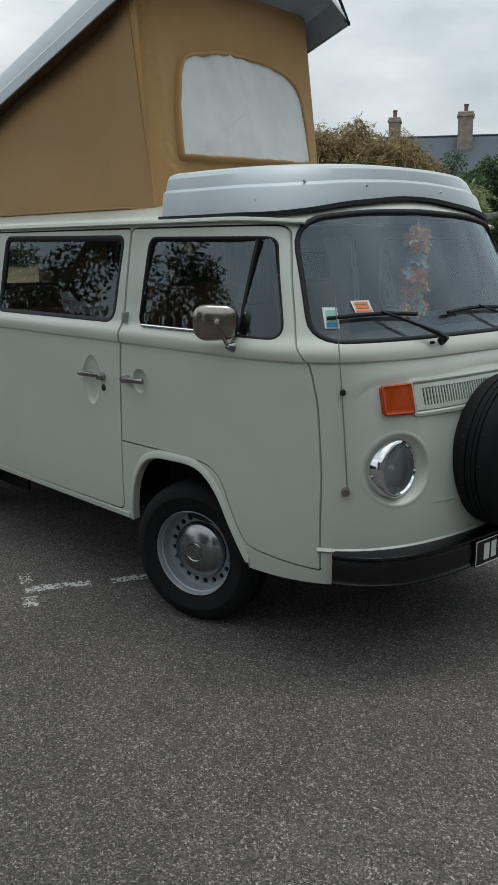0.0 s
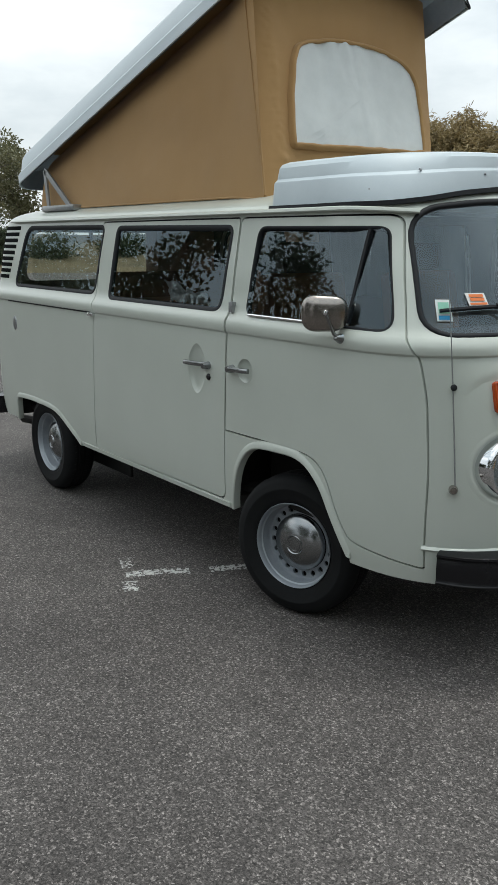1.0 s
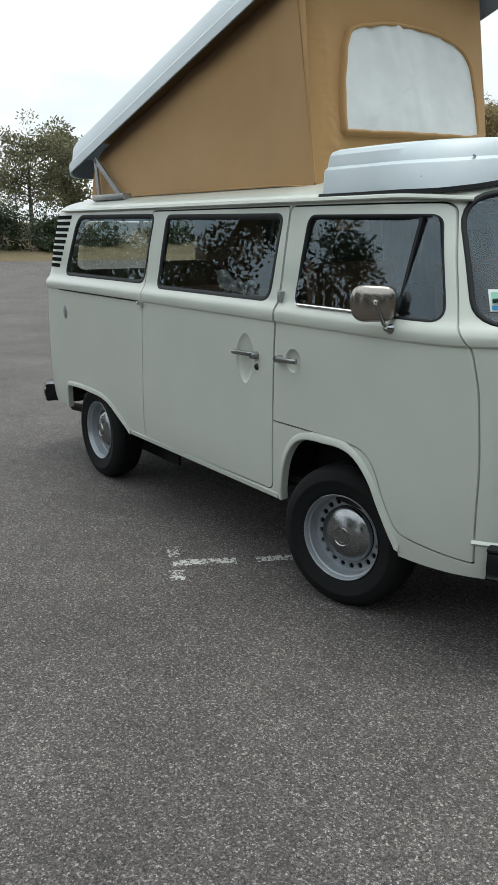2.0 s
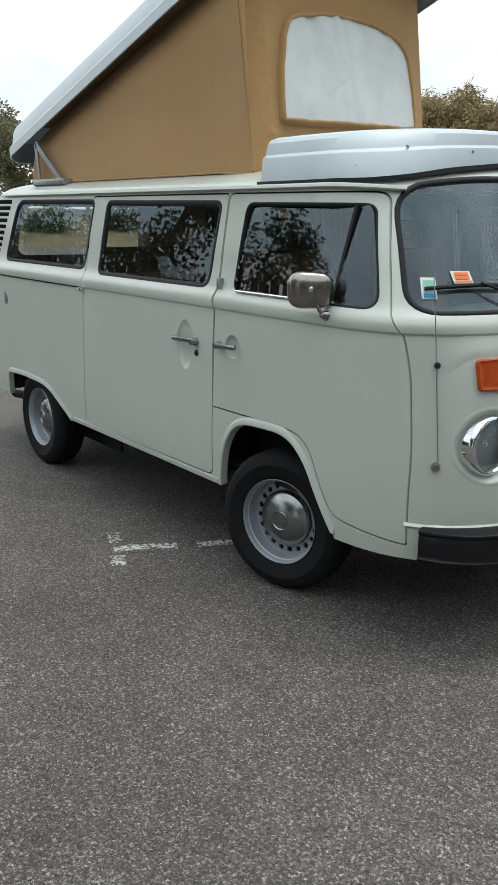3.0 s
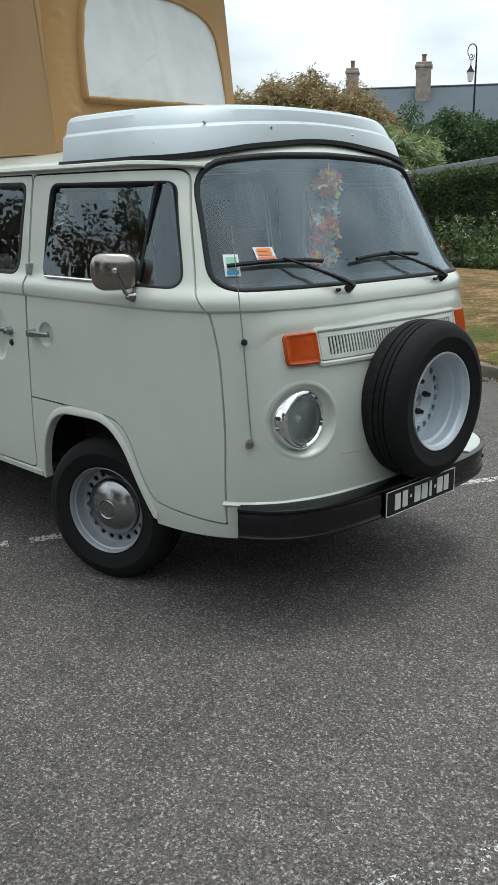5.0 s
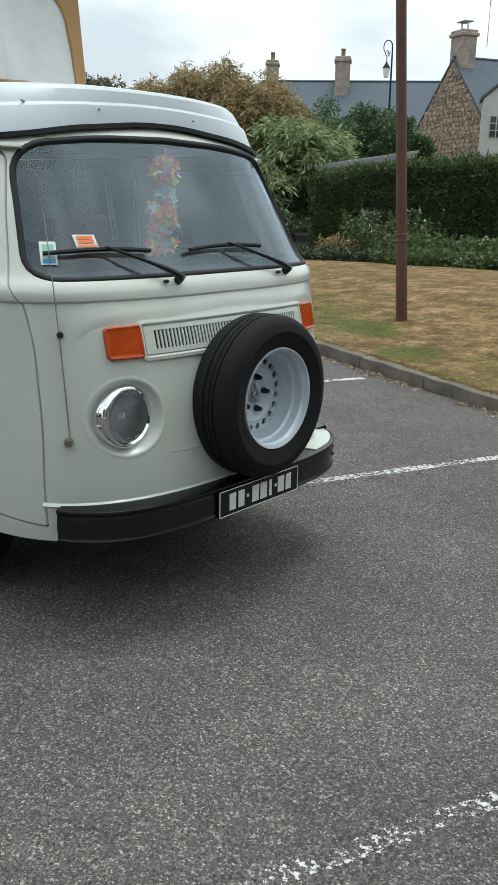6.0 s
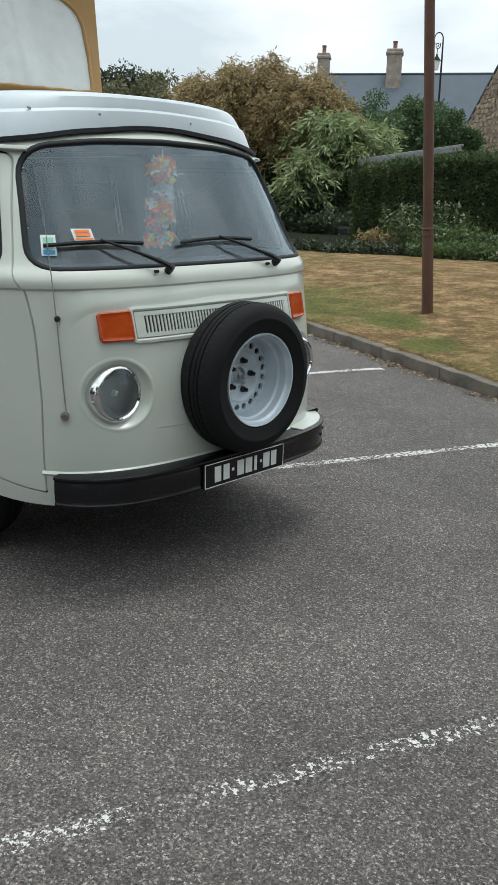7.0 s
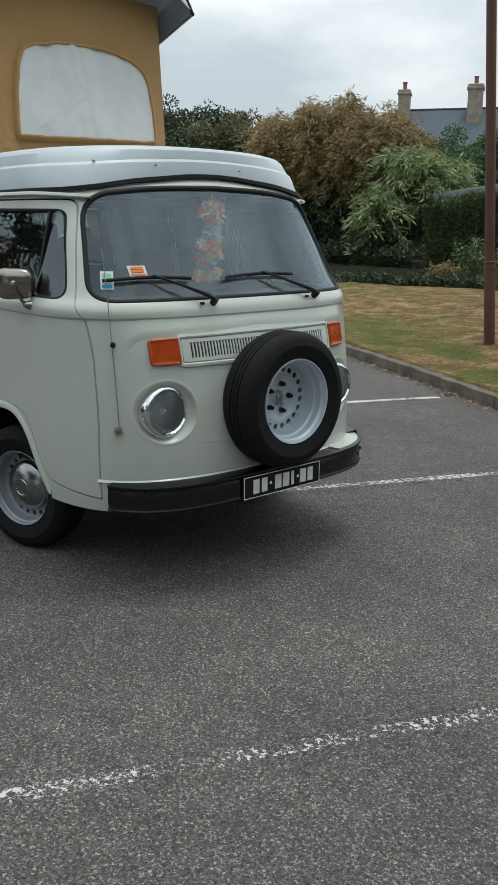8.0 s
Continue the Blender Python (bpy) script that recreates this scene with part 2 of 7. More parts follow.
WHITE = surface("white_plastic", (0.62, 0.64, 0.62), (0.74, 0.76, 0.74), 0.5, scale=9)
ASPHALT = asphalt_material("asphalt")
ROAD_PAINT = asphalt_material("worn_white_road_paint", 0.40)
ROAD_PAINT_WORN = asphalt_material("flaking_white_road_paint", 0.45)
ROAD_PAINT_SPARSE = asphalt_material("sparse_white_road_paint", 0.545)
ROAD_PAINT_FLECKS = asphalt_material("flecks_of_white_road_paint", 0.50)


# ---- builders ----
def link(name, me, mat, parent=None, label="", sharp=35):
    me.materials.append(mat)
    me.polygons.foreach_set("use_smooth", [True] * len(me.polygons))
    if sharp:
        me.set_sharp_from_angle(angle=radians(sharp))
    ob = new(name, me)
    ob.parent = parent
    if label:
        ob["label"] = label
    return ob


def from_data(name, verts, faces):
    me = bpy.data.meshes.new(name)
    me.from_pydata([tuple(v) for v in verts], [], faces)
    me.update()
    return me


def part(name, bm, mat, parent=None, label="", sharp=35):
    """Links a bmesh as one mesh object under a thing or under a part."""
    bmesh.ops.recalc_face_normals(bm, faces=bm.faces)
    me = bpy.data.meshes.new(name)
    bm.to_mesh(me)
    bm.free()
    return link(name, me, mat, parent, label, sharp)


def piece(name, verts, faces, mat, parent=None, label="", sharp=35):
    bm = bmesh.new()
    bm.from_mesh(from_data(name, verts, faces))
    return part(name, bm, mat, parent, label, sharp)


def thing(name, label, category, at=(0, 0, 0), group="", rz=0):
    ob = new(name)
    ob.empty_display_size = 0.1
    ob.matrix_world = pose(*at, 0, 0, rz)
    return tagged(ob, label, category, group)


def box_bm(sx, sy, sz, bevel=0.01, segments=2, m=None):
    bm = bmesh.new()
    bmesh.ops.create_cube(bm, size=1.0, matrix=Matrix.Diagonal((sx, sy, sz, 1)))
    if bevel:
        bmesh.ops.bevel(bm, geom=bm.edges[:], offset=bevel, segments=segments, affect="EDGES", profile=0.6)
    if m is not None:
        bm.transform(m)
    return bm


def lathe(profile, seg=40, m=None, closed=False):
    """Turns (radius, height) pairs round z."""
    verts, faces = [], []
    n = len(profile)
    for i in range(seg):
        a = 2 * math.pi * i / seg
        verts += [(r * math.cos(a), r * math.sin(a), h) for r, h in profile]
    for i in range(seg):
        for k in range(n if closed else n - 1):
            a, b = i * n + k, i * n + (k + 1) % n
            c, d = ((i + 1) % seg) * n + (k + 1) % n, ((i + 1) % seg) * n + k
            faces.append((a, b, c, d))
    bm = bmesh.new()
    bm.from_mesh(from_data("lathe", verts, faces))
    bmesh.ops.remove_doubles(bm, verts=bm.verts, dist=1e-5)
    if m is not None:
        bm.transform(m)
    return bm


def tube(points, radius, seg=8, closed=False):
    """A round bar along points; radius may be one number or one for each point."""
    pts = [Vector(p) for p in points]
    n = len(pts)
    radii = radius if isinstance(radius, (list, tuple)) else [radius] * n
    verts, faces = [], []
    side = None
    for i, p in enumerate(pts):
        d = (pts[(i + 1) % n] - pts[i - 1]) if closed else (pts[min(i + 1, n - 1)] - pts[max(i - 1, 0)])
        d.normalize()
        if side is None:
            side = d.orthogonal().normalized()
        side = (side - d * side.dot(d)).normalized()
        up = d.cross(side)
        for k in range(seg):
            a = 2 * math.pi * k / seg
            verts.append(p + (side * math.cos(a) + up * math.sin(a)) * radii[i])
    for i in range(n if closed else n - 1):
        for k in range(seg):
            j = (i + 1) % n
            faces.append((i * seg + k, i * seg + (k + 1) % seg, j * seg + (k + 1) % seg, j * seg + k))
    if not closed:
        faces += [tuple(range(seg))[::-1], tuple(range((n - 1) * seg, n * seg))]
    bm = bmesh.new()
    bm.from_mesh(from_data("tube", verts, faces))
    return bm


def sweep(points, normals, profile, closed=False):
    """A strip with a section: profile holds (across, out) pairs; out follows the given normal."""
    pts = [Vector(p) for p in points]
    n, k = len(pts), len(profile)
    verts, faces = [], []
    for i, p in enumerate(pts):
        d = (pts[(i + 1) % n] - pts[i - 1]) if closed else (pts[min(i + 1, n - 1)] - pts[max(i - 1, 0)])
        d.normalize()
        nn = Vector(normals[i])
        nn = (nn - d * nn.dot(d)).normalized()
        across = d.cross(nn)
        verts += [p + across * a + nn * o for a, o in profile]
    for i in range(n if closed else n - 1):
        j = (i + 1) % n
        for q in range(k):
            faces.append((i * k + q, i * k + (q + 1) % k, j * k + (q + 1) % k, j * k + q))
    if not closed:
        faces += [tuple(range(k)), tuple(range((n - 1) * k, n * k))[::-1]]
    bm = bmesh.new()
    bm.from_mesh(from_data("sweep", verts, faces))
    return bm


def rounded(corners, steps=6):
    """A closed outline of (a, b, radius) corners with rounded turns."""
    out, n = [], len(corners)
    for i, (a, b, r) in enumerate(corners):
        p = Vector((a, b))
        u = Vector(corners[i - 1][:2]) - p
        v = Vector(corners[(i + 1) % n][:2]) - p
        if r <= 0:
            out.append((a, b))
            continue
        ru, rv = min(r, u.length * 0.49), min(r, v.length * 0.49)
        p0, p1 = p + u.normalized() * ru, p + v.normalized() * rv
        for k in range(steps + 1):
            t = k / steps
            q = p0 * (1 - t) ** 2 + p * 2 * t * (1 - t) * 0.95 + p * 0.05 * 2 * t * (1 - t) + p1 * t * t
            out.append((q.x, q.y))
    return out


def dense(outline, step):
    """The same closed outline with no span longer than step."""
    out = []
    for i, p in enumerate(outline):
        q = outline[(i + 1) % len(outline)]
        d = math.dist(p, q)
        m = max(1, math.ceil(d / step))
        out += [(p[0] + (q[0] - p[0]) * k / m, p[1] + (q[1] - p[1]) * k / m) for k in range(m)]
    return out


def grown(outline, d):
    """The outline moved outwards by d."""
    n = len(outline)
    area = sum(outline[i - 1][0] * outline[i][1] - outline[i][0] * outline[i - 1][1] for i in range(n))
    s = 1 if area > 0 else -1
    out = []
    for i, p in enumerate(outline):
        a, b = Vector(outline[i - 1]), Vector(outline[(i + 1) % n])
        t = (b - a).normalized()
        out.append((p[0] + t.y * d * s, p[1] - t.x * d * s))
    return out


def prism(outline, axis, lo, hi):
    """A solid with that outline, from lo to hi along an axis: 'x' takes (y, z), 'y' takes (x, z)."""
    n = len(outline)
    put = (lambda a, b, c: (c, a, b)) if axis == "x" else (lambda a, b, c: (a, c, b))
    verts = [put(a, b, lo) for a, b in outline] + [put(a, b, hi) for a, b in outline]
    faces = [tuple(range(n)), tuple(range(n, 2 * n))[::-1]] + [(i, (i + 1) % n, n + (i + 1) % n, n + i) for i in range(n)]
    bm = bmesh.new()
    bm.from_mesh(from_data("prism", verts, faces))
    bmesh.ops.recalc_face_normals(bm, faces=bm.faces)
    me = bpy.data.meshes.new("prism")
    bm.to_mesh(me)
    bm.free()
    return me


def carve(me, cutters, op="DIFFERENCE"):
    """The mesh cut by, or kept within, each of the cutters in turn."""
    ob = new("carved", me)
    helpers = []
    for c in cutters:
        h = new("cutter", c)
        mod = ob.modifiers.new("cut", "BOOLEAN")
        mod.operation, mod.object, mod.solver = op, h, "EXACT"
        helpers.append(h)
    got = bpy.data.meshes.new_from_object(ob.evaluated_get(bpy.context.evaluated_depsgraph_get()))
    for o in (ob, *helpers):
        bpy.data.objects.remove(o)
    got.materials.clear()
    return got


# ---- the camper's skin: a plan outline at every height ----
SKIN = np.array([
    # z, half width, front, start of the front's curve, its squareness, rear
    (0.37, 0.838, 0.946, 0.26, 3.1, -3.300),
    (0.40, 0.843, 0.953, 0.26, 3.1, -3.310),
    (0.46, 0.851, 0.962, 0.25, 3.1, -3.330),
    (0.60, 0.858, 0.962, 0.25, 3.1, -3.350),
    (0.80, 0.860, 0.952, 0.25, 3.1, -3.360),
    (1.00, 0.861, 0.925, 0.25, 3.1, -3.360),
    (1.13, 0.860, 0.890, 0.25, 3.2, -3.350),
    (1.19, 0.858, 0.868, 0.25, 3.3, -3.350),
    (1.204, 0.858, 0.863, 0.25, 3.3, -3.350),
    (1.213, 0.867, 0.869, 0.25, 3.3, -3.360),
    (1.236, 0.871, 0.866, 0.25, 3.3, -3.360),
    (1.262, 0.866, 0.853, 0.24, 3.3, -3.355),
    (1.286, 0.850, 0.832, 0.23, 3.3, -3.340),
    (1.312, 0.840, 0.813, 0.22, 3.3, -3.335),
    (1.50, 0.815, 0.702, 0.17, 3.1, -3.310),
    (1.68, 0.790, 0.596, 0.11, 3.0, -3.260),
    (1.72, 0.784, 0.573, 0.10, 3.0, -3.240),
    (1.745, 0.768, 0.556, 0.09, 2.9, -3.205),
    (1.768, 0.735, 0.542, 0.07, 2.8, -3.140),
    (1.790, 0.675, 0.524, 0.04, 2.4, -3.000),
    (1.815, 0.54, 0.49, 0.0, 2.3, -2.880),
    (1.838, 0.34, 0.42, -0.1, 2.2, -2.680),
    (1.850, 0.12, 0.25, -0.2, 2.2, -2.430),
])


def pchip(xs, ys, x):
    """A smooth curve through the rows that never overshoots."""
    h, d = np.diff(xs), np.diff(ys) / np.diff(xs)
    m = np.zeros(len(xs))
    m[0], m[-1] = d[0], d[-1]
    for i in range(1, len(xs) - 1):
        if d[i - 1] * d[i] > 0:
            w1, w2 = 2 * h[i] + h[i - 1], h[i] + 2 * h[i - 1]
            m[i] = (w1 + w2) / (w1 / d[i - 1] + w2 / d[i])
    i = int(np.clip(np.searchsorted(xs, x) - 1, 0, len(xs) - 2))
    t = (x - xs[i]) / h[i]
    return ((1 + 2 * t) * (1 - t) ** 2 * ys[i] + t * (1 - t) ** 2 * h[i] * m[i] + t * t * (3 - 2 * t) * ys[i + 1] + t * t * (t - 1) * h[i] * m[i + 1])


def skin_row(z):
    z = min(max(z, 0.37), 1.85)
    return [float(pchip(SKIN[:, 0], SKIN[:, k], z)) for k in range(1, 6)]


def skin_y(x, z):
    """Half width of the skin at x and z."""
    hw, xf, x0, n, xr = skin_row(z)
    if x > x0:
        u = min((x - x0) / (xf - x0), 0.999)
        return hw * (1 - u ** n) ** (1 / n)
    if x < xr + 0.2:
        u = min((xr + 0.2 - x) / 0.2, 0.999)
        return hw * (1 - u ** 4.0) ** (1 / 4.0)
    return hw


def skin_x(y, z):
    """The front of the skin at y and z."""
    hw, xf, x0, n, xr = skin_row(z)
    u = min(abs(y) / hw, 0.999)
    return x0 + (xf - x0) * (1 - u ** n) ** (1 / n)


def on_side(x, z, out=0.0, s=-1):
    e = 0.01
    y = skin_y(x, z)
    nn = Vector((-(skin_y(x + e, z) - skin_y(x - e, z)) / (2 * e), 1, -(skin_y(x, z + e) - skin_y(x, z - e)) / (2 * e))).normalized()
    p = Vector((x, y, z)) + nn * out
    return Vector((p.x, s * p.y, p.z)), Vector((nn.x, s * nn.y, nn.z))


def on_front(y, z, out=0.0):
    e = 0.01
    nn = Vector((1, -(skin_x(y + e, z) - skin_x(y - e, z)) / (2 * e), -(skin_x(y, z + e) - skin_x(y, z - e)) / (2 * e))).normalized()
    return Vector((skin_x(y, z), y, z)) + nn * out, nn


def skin_loop(z, inset=0.0, drop=0.0):
    hw, xf, x0, n, xr = skin_row(z)
    hw, xf, xr = max(hw - inset, 0.05), xf - inset, xr + inset
    pts = []
    for i in range(65):
        a = math.pi * (i / 64 - 0.5)
        c, s = math.cos(a), math.sin(a)
        k = (abs(c) ** n + abs(s) ** n) ** (-1 / n)
        pts.append((x0 + (xf - x0) * c * k, hw * s * k, z - drop))
    xb = xr + 0.2
    for i in range(1, 66):
        pts.append((x0 + (xb - x0) * i / 66, hw, z - drop))
    for i in range(41):
        a = math.pi * (i / 40 + 0.5)
        c, s = math.cos(a), math.sin(a)
        k = (abs(c) ** 4 + abs(s) ** 4) ** (-1 / 4)
        pts.append((xb + 0.2 * c * k, hw * s * k, z - drop))
    for i in range(1, 66):
        pts.append((xb + (x0 - xb) * i / 66, -hw, z - drop))
    return pts


def shell_mesh():
    """The body's sheet metal with 2 cm of depth, open below."""
    zs = sorted(set(list(np.arange(0.37, 1.19, 0.035)) + [1.19, 1.198, 1.204, 1.2085, 1.213, 1.222, 1.236, 1.249, 1.262, 1.274, 1.286, 1.299, 1.312]
                    + list(np.arange(1.34, 1.72, 0.034)) + [1.72, 1.733, 1.745, 1.757, 1.768, 1.779, 1.79, 1.80, 1.81, 1.82, 1.83, 1.84, 1.848]))
    outer = [skin_loop(z) for z in zs]
    inner = [skin_loop(z, 0.02, 0.018 * min(max((z - 1.60) / 0.2, 0), 1)) for z in zs]
    n = len(outer[0])
    verts = [p for loop in outer for p in loop] + [p for loop in inner for p in loop]
    o2 = len(zs) * n
    faces = []
    for k in range(len(zs) - 1):
        for i in range(n):
            j = (i + 1) % n
            faces.append((k * n + i, k * n + j, (k + 1) * n + j, (k + 1) * n + i))
            faces.append((o2 + k * n + j, o2 + k * n + i, o2 + (k + 1) * n + i, o2 + (k + 1) * n + j))
    top = (len(zs) - 1) * n
    faces.append(tuple(range(top, top + n)))
    faces.append(tuple(range(o2 + top, o2 + top + n))[::-1])
    for i in range(n):
        j = (i + 1) % n
        faces.append((j, i, o2 + i, o2 + j))
    bm = bmesh.new()
    bm.from_mesh(from_data("shell", verts, faces))
    bmesh.ops.recalc_face_normals(bm, faces=bm.faces)
    me = bpy.data.meshes.new("shell")
    bm.to_mesh(me)
    bm.free()
    return me


def pane(outline, place, out, thick=0.0):
    """A sheet that fills an outline on the skin, in rings round its middle."""
    cx = sum(p[0] for p in outline) / len(outline)
    cy = sum(p[1] for p in outline) / len(outline)
    n, rings = len(outline), 9
    verts = [place(cx, cy, out)[0]]
    for r in range(1, rings + 1):
        verts += [place(cx + (a - cx) * r / rings, cy + (b - cy) * r / rings, out)[0] for a, b in outline]
    faces = [(0, 1 + i, 1 + (i + 1) % n) for i in range(n)]
    for r in range(rings - 1):
        a = 1 + r * n
        faces += [(a + i, a + n + i, a + n + (i + 1) % n, a + (i + 1) % n) for i in range(n)]
    bm = bmesh.new()
    bm.from_mesh(from_data("pane", verts, faces))
    return bm


def facing(ob, way):
    """Turns a sheet so that its faces look along way."""
    if sum((p.normal.dot(Vector(way)) * p.area for p in ob.data.polygons)) < 0:
        ob.data.flip_normals()
    return ob


def trim(outline, place, profile, out=0.0):
    """A strip that runs round an outline on the skin."""
    pn = [place(a, b, out) for a, b in outline]
    return sweep([p for p, _ in pn], [q for _, q in pn], profile, closed=True)


# ---- the camper ----
van = thing("campervan", "cream-white vintage camper van with raised ochre canvas pop-top, parked on asphalt", "camper van")

RIGHT = lambda x, z, out=0.0: on_side(x, z, out, -1)
LEFT = lambda x, z, out=0.0: on_side(x, z, out, 1)
WIN_FRONT = dense(rounded([(-0.268, 1.664, 0.05), (0.434, 1.658, 0.04), (0.562, 1.284, 0.07), (-0.304, 1.291, 0.06)]), 0.05)
WIN_MID = dense(rounded([(-1.545, 1.680, 0.05), (-0.450, 1.672, 0.05), (-0.490, 1.292, 0.06), (-1.588, 1.290, 0.06)]), 0.05)
WIN_REAR = dense(rounded([(-2.785, 1.692, 0.10), (-1.684, 1.686, 0.05), (-1.747, 1.306, 0.06), (-2.938, 1.304, 0.08)]), 0.05)
SCREEN_LINE = dense(rounded([(0.0, 1.767, 0), (0.34, 1.758, 0.10), (0.657, 1.722, 0.12), (0.757, 1.280, 0.085), (0.40, 1.282, 0.1), (0.0, 1.282, 0),
                             (-0.40, 1.282, 0.1), (-0.757, 1.280, 0.085), (-0.657, 1.722, 0.12), (-0.34, 1.758, 0.10)]), 0.05)
REAR_GLASS = rounded([(-0.58, 1.66, 0.08), (0.58, 1.66, 0.08), (0.62, 1.32, 0.08), (-0.62, 1.32, 0.08)])
DOOR = dense(rounded([(-0.400, 1.700, 0.03), (0.452, 1.698, 0.04), (0.598, 1.290, 0.03), (0.662, 1.209, 0.05), (0.697, 1.054, 0.05), (0.722, 0.80, 0.1),
                      (0.718, 0.428, 0.01), (0.430, 0.462, 0.05), (0.390, 0.480, 0.05), (0.326, 0.575, 0.10), (0.268, 0.700, 0.08), (0.195, 0.755, 0.06), (0.085, 0.766, 0.05), (-0.428, 0.762, 0.004), (-0.412, 1.25, 0)]), 0.04)
SLIDE = dense(rounded([(-1.705, 1.700, 0.02), (-0.410, 1.700, 0.02), (-0.422, 1.25, 0), (-0.440, 0.428, 0.05), (-1.765, 0.420, 0.03), (-1.735, 1.20, 0)]), 0.05)
ARCH = rounded([(-0.385, 0.30, 0), (-0.372, 0.46, 0.08), (-0.328, 0.625, 0.12), (-0.225, 0.728, 0.10), (0.112, 0.742, 0.10), (0.232, 0.655, 0.12), (0.300, 0.540, 0.10), (0.385, 0.405, 0.05), (0.44, 0.30, 0)], 5)
ARCH_REAR = rounded([(-2.975, 0.30, 0), (-2.930, 0.560, 0.04), (-2.70, 0.572, 0.10), (-2.30, 0.562, 0.14), (-2.105, 0.465, 0.12), (-1.99, 0.405, 0.06), (-1.93, 0.30, 0)], 5)

shell = shell_mesh()
cuts = [prism(o, "y", -1.2, 1.2) for o in (WIN_FRONT, WIN_MID, WIN_REAR)]
cuts += [prism(SCREEN_LINE, "x", 0.25, 1.3), prism(REAR_GLASS, "x", -3.6, -2.9)]
pierced = carve(shell, cuts)
hull = carve(pierced.copy(), [prism(grown(DOOR, 0.0045), "y", -1.2, -0.3), prism(grown(SLIDE, 0.0045), "y", -1.2, -0.3),
                              prism([(-3.5, 0.2), (0.40, 0.2), (0.40, 0.402), (-3.5, 0.402)], "y", -1.5, 1.5), prism([(-0.532 + 0.134 * math.cos(k * math.pi / 20), 0.811 + 0.134 * math.sin(k * math.pi / 20)) for k in range(40)], "x", 0.7, 1.3), prism([(0.532 + 0.134 * math.cos(k * math.pi / 20), 0.811 + 0.134 * math.sin(k * math.pi / 20)) for k in range(40)], "x", 0.7, 1.3),
                              prism(ARCH, "y", -1.2, -0.5), prism(ARCH, "y", 0.5, 1.2), prism(ARCH_REAR, "y", -1.2, -0.5), prism(ARCH_REAR, "y", 0.5, 1.2)])
def bowl(x, z, rx, rz_up, rz_dn, pointed, depth):
    """A solid that cuts a shallow dish into the skin."""
    verts, faces = [], []
    rows = [(1.03, 0.006), (1.0, 0.0), (0.90, -0.45 * depth), (0.70, -0.82 * depth), (0.40, -depth)]
    m, nr = 40, 5
    for k in range(m):
        a = 2 * math.pi * k / m
        c, s = math.cos(a), math.sin(a)
        w = rx * c * (1 - 0.55 * abs(s) ** 1.4 * pointed)
        verts += [on_side(x + w * f, z + (rz_up if s > 0 else rz_dn) * s * f, o, -1)[0] for f, o in rows]
    for k in range(m):
        j = (k + 1) % m
        faces += [(k * nr + q, k * nr + q + 1, j * nr + q + 1, j * nr + q) for q in range(nr - 1)]
    faces += [tuple(k * nr for k in range(m)), tuple(k * nr + nr - 1 for k in range(m))]
    bm = bmesh.new()
    bm.from_mesh(from_data("bowl", verts, faces))
    bmesh.ops.recalc_face_normals(bm, faces=bm.faces)
    me = bpy.data.meshes.new("bowl")
    bm.to_mesh(me)
    bm.free()
    return me


body = link("body", hull, PAINT, van, "cream-white painted steel body", 28)
door = link("front_door", carve(carve(pierced.copy(), [prism(grown(DOOR, -0.0025), "y", -1.2, -0.3)], "INTERSECT"), [bowl(-0.275, 1.052, 0.055, 0.052, 0.052, 0.0, 0.018)]), PAINT, van, "closed cream-white cab door", 28)
slide = link("sliding_door", carve(carve(pierced.copy(), [prism(grown(SLIDE, -0.0025), "y", -1.2, -0.3)], "INTERSECT"), [bowl(-0.660, 1.030, 0.078, 0.105, 0.130, 0.42, 0.016)]), PAINT, van, "closed cream-white sliding side door", 28)

# seals behind the door gaps
part("door_seal", trim(DOOR, RIGHT, [(-0.012, -0.004), (0.012, -0.004), (0.012, 0.001), (-0.012, 0.001)], -0.013), RUBBER, door, "black rubber door seal")
part("door_seal", trim(SLIDE, RIGHT, [(-0.012, -0.004), (0.012, -0.004), (0.012, 0.001), (-0.012, 0.001)], -0.013), RUBBER, slide, "black rubber door seal")

# side windows: pane, rubber and a bright bead
SEAL = [(-0.002, -0.012), (-0.001, 0.0015), (0.004, 0.003), (0.013, 0.001), (0.019, -0.006), (0.020, -0.014)]


def flat_glass(x0, x1, s):
    """Places on the flat sheet that spans a window from x0 to x1."""
    c = [skin_y(x, z) for x, z in ((x0, 1.29), (x1, 1.29), (x0, 1.67), (x1, 1.67))]

    def place(x, z, out=0.0):
        u, v = (x - x0) / (x1 - x0), (z - 1.29) / 0.38
        y = sum(c) / 4 + (c[1] + c[3] - c[0] - c[2]) / 2 * (u - 0.5) + (c[2] + c[3] - c[0] - c[1]) / 2 * (v - 0.5)
        y = y * 0.93 + skin_y(x, z) * 0.07
        return Vector((x, s * (y + out), z)), None
    return place


